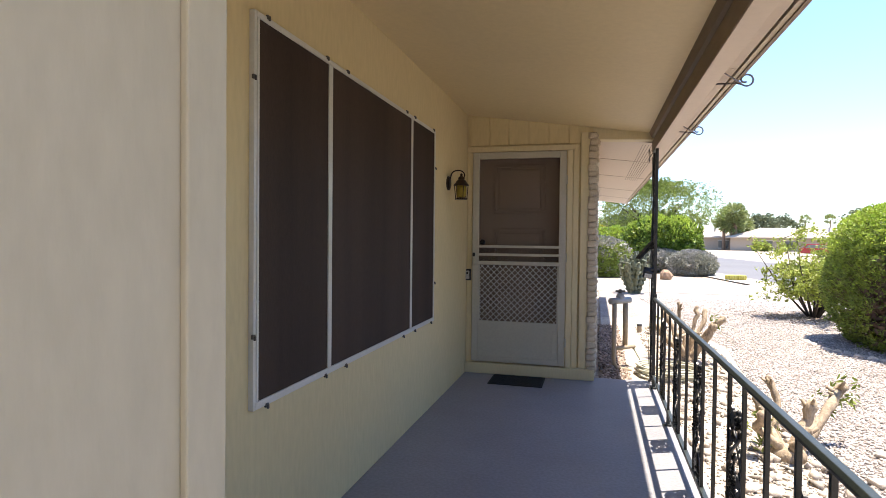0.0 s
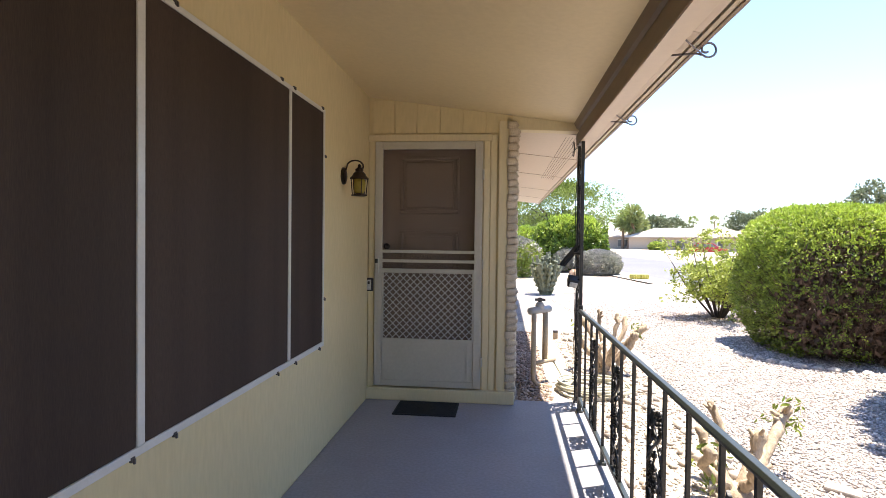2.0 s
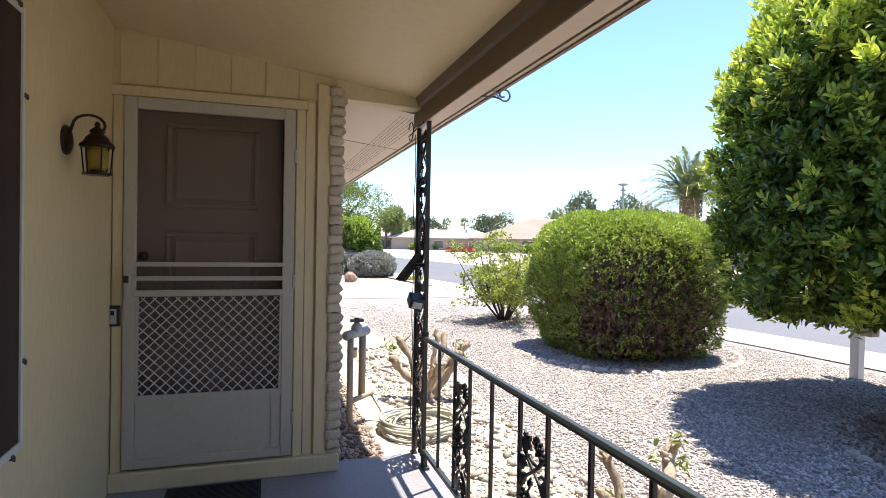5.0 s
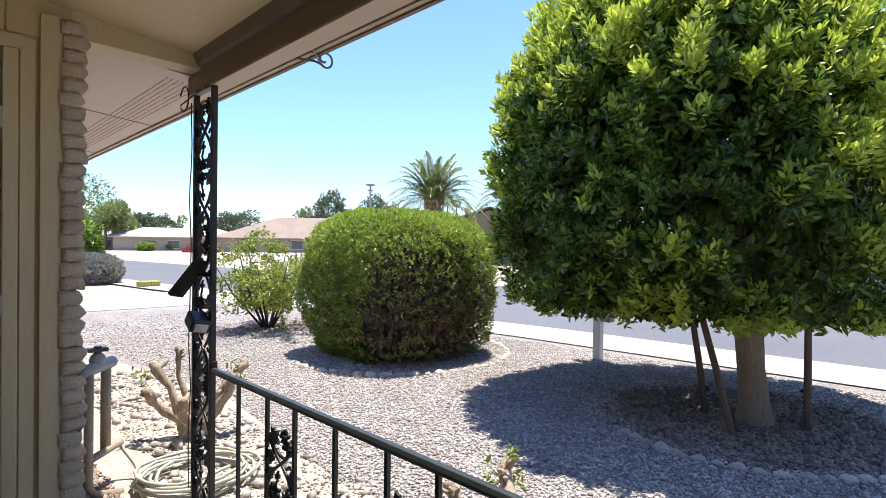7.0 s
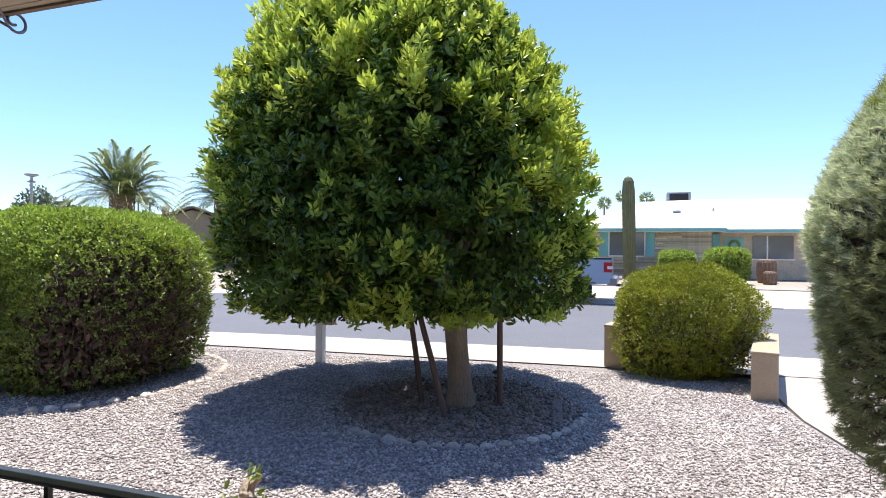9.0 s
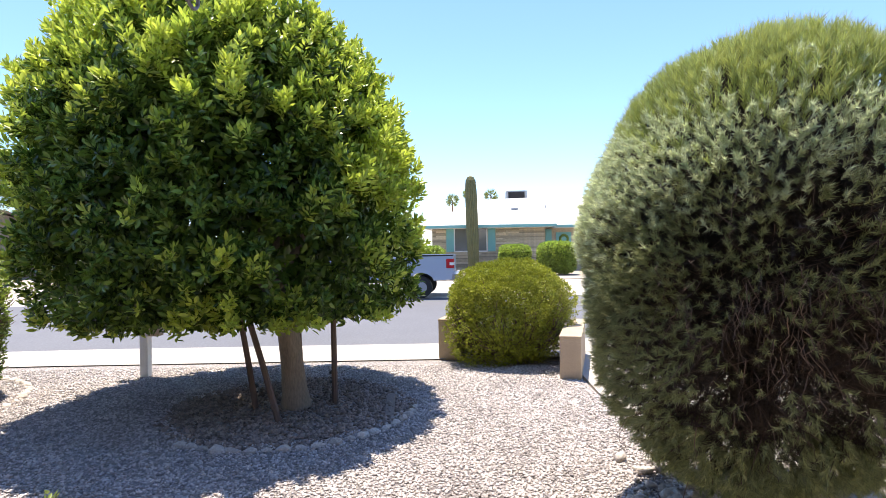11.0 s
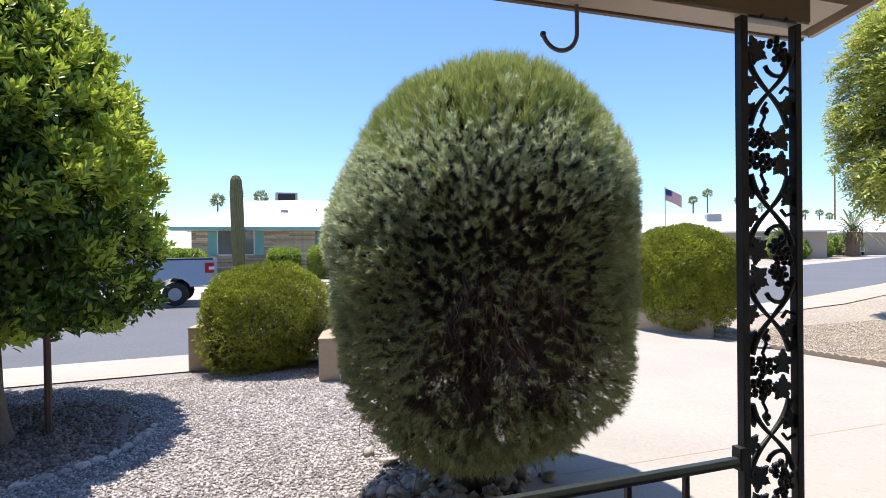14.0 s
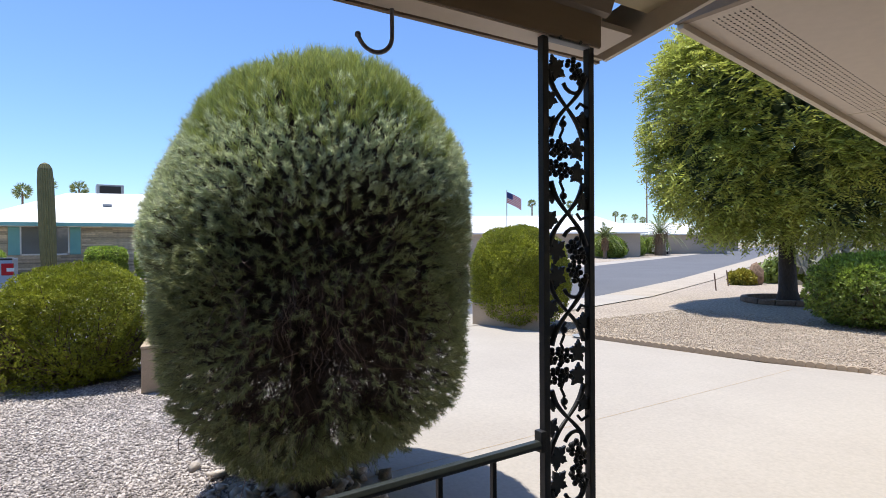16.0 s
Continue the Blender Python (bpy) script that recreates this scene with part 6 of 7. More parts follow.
def ribbed_column(ob, name, c, r, h, ribs, mat, lean=0.0):
    s = Shape()
    n = ribs * 2
    prof = [(0.82, 0.0), (0.9, 0.1), (1.0, 0.35), (1.02, 0.6), (0.98, 0.85), (0.85, 0.95), (0.55, 0.985), (0.12, 1.0)]
    for rr, hh in prof:
        for j in range(n):
            a = 2 * math.pi * j / n
            k = r * rr * (1.0 if j % 2 else 0.84)
            s.v.append((c[0] + k * math.cos(a) + lean * hh, c[1] + k * math.sin(a) + lean * hh, c[2] + h * hh))
    for i in range(len(prof) - 1):
        for j in range(n):
            a, b = i * n + j, i * n + (j + 1) % n
            s.f.append((a, b, b + n, a + n))
    s.f.append(tuple(range((len(prof) - 1) * n, len(prof) * n)))
    under(ob, name, s, mat)


sag = thing("saguaro", (29.5, 2.95, 0.0), "tall single-stemmed ribbed saguaro cactus", "cactus")
ribbed_column(sag, "stem", (29.5, 2.95, -0.12), 0.32, 5.25, 20, M_CACTUS, 0.12)
for k, (x, y, r, h) in enumerate(((28.0, -2.95, 0.30, 0.62), (29.4, -3.1, 0.42, 1.15))):
    bc = thing("barrel_cactus", (x, y, 0), "stout reddish barrel cactus in the gravel", "cactus", "barrel cacti")
    ribbed_column(bc, "stem", (x, y, -0.1), r, h, 16, M_PALMTRUNK)
rk = thing("garden_rocks", (28.8, 3.3, 0), "ring of small rocks at the cactus foot", "rocks")
for k in range(12):
    a = k * 0.52
    piece("rock", rocks[k % 5], rk, pose(0.7 + 0.9 * math.cos(a), -0.35 + 0.9 * math.sin(a), 0.02, 0, 0, k * 40) @ Matrix.Scale(2.0, 4))


# the parked pickup
def pickup(x0, y0, label, paint):
    """Rear at y0, its flank facing lower x; x0 is that flank."""
    ob = thing("pickup_truck", (x0 + 0.95, y0 + 2.8, GZ), label, "pickup truck")
    w = 1.9
    z = GZ
    side = [(y0 + 0.05, z + 0.55), (y0 + 0.57, z + 0.52), (y0 + 0.62, z + 0.62), (y0 + 0.76, z + 0.72), (y0 + 0.95, z + 0.76), (y0 + 1.14, z + 0.72), (y0 + 1.28, z + 0.62), (y0 + 1.33, z + 0.48), (y0 + 4.0, z + 0.48), (y0 + 4.1, z + 0.75), (y0 + 4.3, z + 0.95), (y0 + 4.65, z + 0.95), (y0 + 4.85, z + 0.75), (y0 + 4.92, z + 0.5), (y0 + 5.6, z + 0.5), (y0 + 5.65, z + 1.02), (y0 + 4.3, z + 1.16), (y0 + 2.0, z + 1.2), (y0 + 0.0, z + 1.25), (y0, z + 0.8)]
    bm = bmesh.new()
    lo = [bm.verts.new((x0, a, b)) for a, b in side]
    hi = [bm.verts.new((x0 + w, a, b)) for a, b in side]
    bm.faces.new(lo)
    bm.faces.new(hi[::-1])
    for i in range(len(side)):
        j = (i + 1) % len(side)
        bm.faces.new((lo[i], hi[i], hi[j], lo[j]))
    bmesh.ops.recalc_face_normals(bm, faces=bm.faces)
    bmesh.ops.triangulate(bm, faces=bm.faces[:])
    at = ob.location
    for v in bm.verts:
        v.co -= at
    me = bpy.data.meshes.new("body")
    bm.to_mesh(me)
    bm.free()
    me.materials.append(paint)
    body = new("body", me)
    body.parent = ob
    under(ob, "cab", Shape().prism([(y0 + 1.95, z + 1.18), (y0 + 4.35, z + 1.14), (y0 + 3.75, z + 1.78), (y0 + 2.1, z + 1.80)], x0 + 0.1, x0 + w - 0.1, "x"), paint, bevel=0.03)
    under(ob, "side_window", Shape().prism([(y0 + 2.15, z + 1.24), (y0 + 4.0, z + 1.22), (y0 + 3.62, z + 1.70), (y0 + 2.22, z + 1.71)], x0 + 0.09, x0 + 0.1 - 0.004, "x"), M_GLASS, "dark side window")
    under(ob, "bed_cover", Shape().box(x0 + 0.08, x0 + w - 0.08, y0 + 0.06, y0 + 1.9, z + 1.245, z + 1.27), M_PLASTIC, "black bed cover")
    under(ob, "bed_rail", Shape().box(x0 - 0.005, x0 + 0.08, y0 - 0.01, y0 + 1.95, z + 1.235, z + 1.28), M_PLASTIC, "black bed rail cap")
    under(ob, "tail_light", Shape().box(x0 - 0.02, x0 + 0.16, y0 - 0.03, y0 + 0.20, z + 0.88, z + 1.16), M_RED, "red tail light", bevel=0.015)
    under(ob, "reversing_lens", Shape().box(x0 - 0.026, x0 + 0.1, y0 - 0.036, y0 + 0.10, z + 0.97, z + 1.05), M_WHITE, "white reversing lens")
    under(ob, "bumper", Shape().box(x0 + 0.02, x0 + w - 0.02, y0 - 0.16, y0 + 0.12, z + 0.52, z + 0.72), M_CHROME, "bright rear bumper", bevel=0.03)
    under(ob, "tow_hitch", Shape().box(x0 + 0.9, x0 + 1.0, y0 - 0.3, y0 - 0.1, z + 0.44, z + 0.52), M_PLASTIC)
    for yy in (y0 + 0.95, y0 + 4.48):
        for xx, sx in ((x0 + 0.02, -1), (x0 + w - 0.24, 1)):
            wh = under(ob, "wheel", Shape().tube([(xx, yy, z + 0.32), (xx + 0.22, yy, z + 0.32)], 0.32, 20), M_TYRE, "black tyre")
            xo = xx - 0.004 if sx < 0 else xx + 0.224
            sh = Shape().tube([(xo - 0.005, yy, z + 0.32), (xo + 0.005, yy, z + 0.32)], 0.17, 14)
            sh.v = [(a - at.x, b - at.y, c - at.z) for a, b, c in sh.v]
            part("rim", sh, M_GREY, wh, "dull grey alloy rim")
    return ob


pickup(16.0, 3.35, "silver-blue pickup truck parked at the far kerb", M_TRUCK)
setting("driveway_far_apron", Shape().prism([(16.3, 9.5), (16.6, -1.0), (17.7, -1.0), (17.5, 9.5)], GZ - 0.05, GZ + 0.002), M_CONC, "pale concrete apron at the far kerb", "driveway")


def far_car(at, turn, label, paint, L=4.4, h=1.45):
    ob = thing("parked_car", at, label, "car")
    ob.rotation_euler = (0, 0, radians(turn))
    local(ob, "body", Shape().prism([(-L / 2, 0.35), (L / 2, 0.35), (L / 2, 0.75), (L * 0.3, 0.9), (L * 0.12, h), (-L * 0.3, h), (-L * 0.42, 0.95), (-L / 2, 0.85)], -0.85, 0.85, "y"), paint, bevel=0.05)
    local(ob, "window", Shape().prism([(L * 0.24, 0.95), (L * 0.1, h - 0.08), (-L * 0.28, h - 0.08), (-L * 0.36, 0.97)], -0.87, 0.87, "y"), M_GLASS, "dark windows")
    for x in (-L * 0.3, L * 0.3):
        for y in (-0.8, 0.62):
            local(ob, "wheel", Shape().tube([(x, y, 0.33), (x, y + 0.18, 0.33)], 0.33, 14), M_TYRE, "black tyre")
    return ob


far_car((25.6, 75.5, GZ - 0.35), -20, "red car parked before a far house", M_REDCAR)
far_car((46.8, -64.0, GZ), -60, "white pickup parked far down the street", M_WHITE, 5.4, 1.7)

W1 = [(-4, 1.6, 0.9, 2.0), (-1, 1.4, 0.9, 2.0), (4.5, 1.4, 0.9, 2.0)]
far_house("far_house", "tan house with a low hipped shingle roof", (41.6, 78.5, -0.55), -29, 23, 13, 2.35, 5.45, M_TANROOF, M_HOUSEWALL, W1, 8.4)
far_house("far_house", "far house with a pale tile roof and a white garage door", (28.5, 92, -0.7), -18, 17, 9, 2.5, 3.9, M_PALEROOF, M_HOUSEWALL, W1, 4.0, (5.5, 3.6))
far_house("far_house", "far house with a pale tile roof at the bend", (15, 99, -0.7), -8, 17, 9, 2.5, 3.9, M_PALEROOF, M_HOUSEWALL, W1, 4.0)
far_house("far_house", "low white-roofed house down the street", (53, -68, 0), -128 + 180, 20, 11, 2.6, 4.3, M_WHITEROOF, M_HOUSEWALL, W1, 4.5, (-6, 4.6))
far_house("far_house", "white-roofed house with a rooftop cooler", (49.4, -43.0, 0), -120, 22, 11, 2.6, 4.7, M_WHITEROOF, M_HOUSEWALL, W1, 4.0)
rc = thing("rooftop_cooler", (46.6, -43.3, 3.72), "grey cooler box on a white roof", "cooler")
rc.rotation_euler = (0, 0, radians(60))
local(rc, "cabinet", Shape().box(-0.7, 0.7, -0.6, 0.6, 0.0, 0.75), M_GREY, bevel=0.03)
local(rc, "louvre", Shape().box(-0.55, 0.55, -0.62, -0.6, 0.15, 0.6), M_DARK)
far_house("far_house", "far white-roofed house beyond the trees", (66, -88, 0), -125 + 180, 26, 12, 2.6, 4.4, M_WHITEROOF, M_HOUSEWALL, W1, 4.5)

# gabled house behind the palm
gh = thing("gabled_house", (36.5, 36.5, 0), "tan gabled house behind the clipped bush", "house")
gh.rotation_euler = (0, 0, radians(-48))
local(gh, "wall", Shape().prism([(-4.5, -0.2), (4.5, -0.2), (4.5, 2.5), (0, 4.0), (-4.5, 2.5)], -6, 6, "y"), M_HOUSEWALL)
s = Shape()
for a, b in (((-5.1, 2.42), (0, 4.12)), ((0, 4.12), (5.1, 2.42))):
    s.prism([a, b, (b[0], b[1] + 0.14), (a[0], a[1] + 0.14)], -6.5, 6.5, "y")
local(gh, "roof", s, M_TANROOF, "tan shingle roof")
local(gh, "carport_roof", Shape().prism([(3.0, 2.3), (9.5, 1.9), (9.5, 2.05), (3.0, 2.6)], -6.2, 3, "y"), M_WHITEROOF, "white carport roof")
local(gh, "chimney", Shape().box(-2.2, -1.7, -1, -0.5, 3.2, 4.5), M_BRICK)
gh2 = far_house("far_house", "tan house hidden behind the street trees", (44, 52, 0), -45, 16, 10, 2.4, 4.2, M_TANROOF, M_HOUSEWALL, W1, 4)

# ---- palms and far trees ----


def frond_arrays(base, az, el, length, droop, rng, n=34, leaf=0.45, width=0.03):
    """One feather palm frond: leaflets along an arched rib."""
    t = np.linspace(0.06, 1, n)
    r = length * t
    x = r * np.cos(el) - droop * 0.12 * t ** 2
    z = r * np.sin(el) - droop * t ** 2.2
    c, s = math.cos(az), math.sin(az)
    p = np.stack([base[0] + x * c, base[1] + x * s, base[2] + z], axis=1)
    d = np.gradient(p, axis=0)
    d = unit(d)
    side = np.array([-s, c, 0.0])
    L = leaf * np.sin(np.pi * np.clip(t * 0.9 + 0.08, 0, 1)) ** 0.7
    out = []
    for sg in (1, -1):
        a = d * 0.55 + sg * side * 0.8 + np.array([0, 0, 0.10]) + rng.normal(size=p.shape) * 0.08
        out.append(leaf_arrays(p, a, np.array([0, 0, 1.0]) + 0 * p, L, width, 0.1))
    rib = leaf_arrays(p[:-1], np.diff(p, axis=0), np.array([0, 0, 1.0]) + 0 * p[:-1], np.linalg.norm(np.diff(p, axis=0), axis=1) * 1.2, 0.04, 0.0)
    return out + [rib]


def feather_palm(name, label, at, trunk, r, fronds, length, seed, leaf=0.5, nleaf=40, mat=M_PALM):
    rng = np.random.default_rng(seed)
    ob = thing(name, at, label, "palm tree", "palms")
    x, y, z = at
    s = Shape().tube([(x, y, z - 0.1), (x, y, z + trunk * 0.6), (x, y, z + trunk)], [r * 0.9, r * 0.85, r], 12)
    under(ob, "trunk", s, M_PALMTRUNK, "scaly brown trunk")
    boots = []
    for k in range(90):
        a = k * 2.4
        h = z + trunk - 1.3 + 1.5 * k / 90
        boots.append(((x + r * math.cos(a), y + r * math.sin(a), h), a))
    P = np.array([b[0] for b in boots])
    A = np.array([[math.cos(b[1]) * 0.5, math.sin(b[1]) * 0.5, 1.0] for b in boots])
    leafy(ob, "frond_stubs", [leaf_arrays(P, A, np.stack([np.cos([b[1] for b in boots]), np.sin([b[1] for b in boots]), 0 * P[:, 0]], axis=1), 0.3, 0.2, 0.3)], M_PALMTRUNK)
    arr = []
    for k in range(fronds):
        u = k / fronds
        el = 1.45 - 1.35 * u ** 0.8
        arr += frond_arrays((x, y, z + trunk), k * 2.39996, el, length * rng.uniform(0.85, 1.1), length * (0.30 + 0.45 * u), rng, nleaf, leaf, 0.07)
    leafy(ob, "fronds", arr, mat, "arching grey-green fronds")
    return ob


feather_palm("date_palm", "big date palm with arching grey-green fronds", (27.5, 33.95, GZ), 4.55, 0.60, 90, 5.1, 91, 0.62, 44)
feather_palm("date_palm", "date palm half hidden behind the ficus", (33.0, 30.5, GZ), 4.7, 0.60, 75, 4.5, 92, 0.62, 44)
feather_palm("date_palm", "short date palm in a far front yard", (38.2, -43.0, GZ), 2.0, 0.22, 34, 2.1, 93, 0.4, 22)
feather_palm("date_palm", "stout drooping date palm in a far front yard", (43.0, -58.6, GZ), 2.6, 0.75, 44, 3.6, 94, 0.45, 24)


def fan_palm(at, h, r, seed, label, crown=1.3, count=60, rad=0.16, lean=0.0):
    rng = np.random.default_rng(seed)
    ob = thing("fan_palm", at, label, "palm tree", "palms")
    x, y, z = at
    top = (x + lean, y, z + h)
    under(ob, "trunk", Shape().tube([(x, y, z - 0.1), (x + lean * 0.6, y, z + h * 0.5), top], [rad * 1.3, rad, rad], 8), M_PALMTRUNK)
    d = ball_dirs(count, rng, -0.75, 1.0)
    base = np.array(top) + d * crown * 0.45
    P = np.repeat(base, 7, axis=0)
    D = np.repeat(d, 7, axis=0) + rng.normal(size=(count * 7, 3)) * 0.35
    leafy(ob, "fan_fronds", [leaf_arrays(P, D, rng.normal(size=P.shape), crown * 0.7, 0.07 * crown, 0.1)], M_PALM)
    return ob


for k, (az, dist, el) in enumerate(((2.9, 105, 4.9), (1.2, 112, 5.5), (-1.0, 105, 5.3), (-42.5, 120, 4.3), (-43.7, 118, 4.9), (-46.2, 130, 4.1), (-48.0, 150, 3.5), (-50.4, 170, 3.0), (-51.2, 150, 2.7), (-52.2, 170, 2.7), (-52.9, 160, 2.4), (-53.3, 130, 6.2), (60.9, 120, 3.2), (46.9, 110, 4.6), (46.0, 115, 4.3), (74.6, 160, 2.0), (72.0, 150, 2.1), (70.2, 150, 2.1))):
    a = radians(az)
    x, y = -0.5 + dist * math.cos(a), 2.6 + dist * math.sin(a)
    fan_palm((x, y, GZ), 1.4 + dist * math.tan(radians(el)) - 0.6, 0.2, 200 + k, "tall thin fan palm far behind the roofs", 1.3 if dist < 115 or az > 60 else 0.95, 50, 0.14)
rng = np.random.default_rng(97)
for k in range(6):
    fan_palm((18.6 + 0.9 * k * 0.7, 93 + rng.normal(), GZ), rng.uniform(3.6, 5.6), 0.25, 300 + k, "leaning palm in a cluster by the bend", 1.7, 70, 0.22, rng.uniform(-1.2, 1.2))


def leaf_tree(name, label, at, trunk_h, crown_c, half, n, leaf, mat, seed, power=2.2, amount=0.12, trunk_r=0.15, droop=0.0, per=6, limbs=7, width=0.45, lo=-0.95, bark=None):
    """A tree: tapered trunk, limbs reaching into the crown, and clumped leaves with gaps."""
    rng = np.random.default_rng(seed)
    ob = thing(name, at, label, "tree")
    x, y, z = at
    cc = Vector(crown_c)
    under(ob, "trunk", Shape().tube([(x, y, z - 0.1), (x, y, z + trunk_h * 0.15), (x + 0.05, y, z + trunk_h)], [trunk_r * 1.5, trunk_r * 1.1, trunk_r * 0.8], 10), bark or M_DARKBARK, smooth=True)
    for k in range(limbs):
        a = 2 * math.pi * k / limbs
        e = cc + Vector((math.cos(a) * half[0] * 0.6, math.sin(a) * half[1] * 0.6, rng.uniform(-0.2, 0.5) * half[2]))
        b = Vector((x, y, z + trunk_h * 0.85))
        under(ob, "limb", Shape().tube([b, (b + e) / 2 + Vector((0, 0, 0.1 * half[2])), e], [trunk_r * 0.6, trunk_r * 0.4, trunk_r * 0.1], 6), bark or M_DARKBARK, smooth=True)
    d = ball_dirs(n, rng, lo, 1.0)
    r = super_radius(d, half, power) * lumps(d, seed, amount, 3) * lumps(d, seed + 1, amount * 0.6, 8)
    p = np.asarray(crown_c) + d * (r * (1 - np.abs(rng.normal(size=n)) * 0.16))[:, None]
    ax = d * 0.7 + rng.normal(size=d.shape) * 0.5 + np.array([0, 0, -droop])
    leafy(ob, "leaves", [shoots(p, ax, per, leaf, width, 0.9, rng)], mat)
    return ob


# the weeping feathery tree in the next yard
rng = np.random.default_rng(101)
mq = leaf_tree("feathery_tree", "tall feathery weeping tree with a dark trunk", (6.55, -13.1, GZ), 2.1, (5.9, -11.6, 4.15), (3.1, 3.1, 2.7), 100, 0.1, M_FERN, 101, trunk_r=0.20)
CROWN = np.array([5.75, -11.7, 4.15])
# boughs: bunches of sprays layered over the crown, with dark gaps between
c = ball_dirs(520, rng, -0.92, 1.0)
d = unit(np.repeat(c, 22, axis=0) + rng.normal(size=(520 * 22, 3)) * 0.075)
off = np.linalg.norm(d - np.repeat(c, 22, axis=0), axis=1)
r = super_radius(d, (3.0, 3.0, 2.75), 2.5) * lumps(d, 4, 0.04, 4) * np.repeat(rng.uniform(0.90, 1.05, 520), 22) - 2.2 * off ** 1.3 - np.abs(rng.normal(size=len(d))) * 0.10
p = CROWN + d * r[:, None]
p[:, 2] = np.maximum(p[:, 2], 1.35 + 0.25 * rng.random(len(p)))
# each spray: a short drooping stem with paired narrow leaflets
n = 12
P = np.repeat(p, n, axis=0)
D = np.repeat(unit(d * np.array([1, 1, 0.4]) + np.array([0, 0, -0.12]) + rng.normal(size=d.shape) * 0.35), n, axis=0)
t = np.tile(np.linspace(0, 1, n), len(p))[:, None]
side = unit(np.cross(D, np.array([0, 0, 1.0]) + np.repeat(rng.normal(size=d.shape) * 0.35, n, axis=0)))
P = P + D * t * 0.36 + np.array([0, 0, -0.10]) * t ** 2
sg = np.where(np.arange(len(P)) % 2 == 0, 1.0, -1.0)[:, None]
leafy(mq, "leaf_sprays", [leaf_arrays(P, D * 0.55 + side * sg * 0.85 + np.array([0, 0, -0.1]), np.array([0, 0, 1.0]) + rng.normal(size=P.shape) * 0.3, 0.115, 0.036, 0.1)], M_FERN, "feathery yellow-green leaflets")
# the crown's inner shade is put into these much darker leaves
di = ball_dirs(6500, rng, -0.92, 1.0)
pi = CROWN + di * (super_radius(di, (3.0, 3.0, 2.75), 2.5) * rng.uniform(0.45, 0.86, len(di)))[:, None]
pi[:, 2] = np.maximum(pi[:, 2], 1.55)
leafy(mq, "inner_leaves", [leaf_arrays(pi, rng.normal(size=pi.shape), rng.normal(size=pi.shape), 0.34, 0.14)], M_FERNSHADE)
clipped_bush("round_shrub", "rounded dark green shrub with bare lower stems", (3.55, -9.8, GZ), (3.55, -9.8, 0.55), (1.0, 1.0, 0.66), 2.6, 3600, 0.06, (M_BUSH, M_BUSHTOP), 102, -0.8, 0.35, 0.04, 6, twig=120)
for k, (x, y, h) in enumerate(((10.3, -20.0, 0.8), (9.3, -20.6, 0.9), (9.9, -21.8, 1.3), (8.2, -20.2, 1.1))):
    open_shrub("spiky_shrub", "spiky yellow-green shrub behind the feathery tree", (x, y, GZ), h, 1.0, 240, 0.28, M_SHRUB, 110 + k, 8, "shrub", 0.1)
for k, (x, y, r, h) in enumerate(((46.0, -51.5, 1.2, 1.7), (49.5, -60.5, 1.6, 2.0), (46.5, -62.5, 1.5, 2.1), (39.6, -45.0, 1.6, 2.2), (42.8, -51.8, 1.3, 2.0), (44.6, -54.6, 1.5, 1.9), (45.8, -57.8, 1.6, 2.2), (41.0, -47.6, 1.5, 1.9), (42.0, -50.2, 1.4, 2.2), (43.4, -53.2, 1.7, 2.3))):
    clipped_bush("round_shrub", "rounded green shrub before a far white-roofed house", (x, y, GZ), (x, y, h / 2), (r, r, h / 2), 2.4, 900, 0.16, (M_BUSH, M_BUSHTOP), 130 + k, -0.9, 0.2, 0.06, 5, twig=0)
st = thing("standing_stone", (10.2, -18.55, GZ), "upright reddish boulder by the street", "boulder")
me = rock_mesh(7, (0.30, 0.2, 0.42))
me.materials[0] = M_PALMTRUNK
piece("boulder", me, st, pose(0, 0, 0.3))
clipped_bush("grass_clump", "round yellow grass clump by the street", (10.5, -18.1, GZ), (10.5, -18.1, 0.10), (0.42, 0.42, 0.3), 2.2, 500, 0.12, (M_YELLOWLEAF, M_YELLOWLEAF), 114, -0.5, 0, 0.08, 5, "grass clump", 2.0, 0)
for k in range(5):
    open_shrub("agave", "tall pale spiky agave behind the shrub", (6.2 + 0.5 * k, -19.5 - 0.7 * (k % 3), GZ), 1.15, 1.0, 120, 0.75, M_GREYLEAF, 120 + k, 5, "agave", 0.0)
for k, (x, y) in enumerate(((9.62, -15.0), (10.43, -17.1))):
    mk = thing("garden_marker", (x, y, GZ), "thin dark garden stake in the gravel", "stake", "garden stakes")
    under(mk, "rod", Shape().tube([(x, y, GZ), (x + 0.06, y, 0.45)], 0.02, 6), M_STAKE)
ringb = thing("tree_edging_blocks", (6.55, -13.1, GZ), "ring of dark edging blocks round the feathery tree", "edging")
blk = mesh_of("block", Shape().box(-0.2, 0.2, -0.07, 0.07, 0.0, 0.13), M_PALMTRUNK, bevel=0.015)
for k in range(16):
    a = 2 * math.pi * k / 16
    piece("block", blk, ringb, pose(1.0 * math.cos(a), 1.0 * math.sin(a), 0, 0, 0, math.degrees(a) + 90))

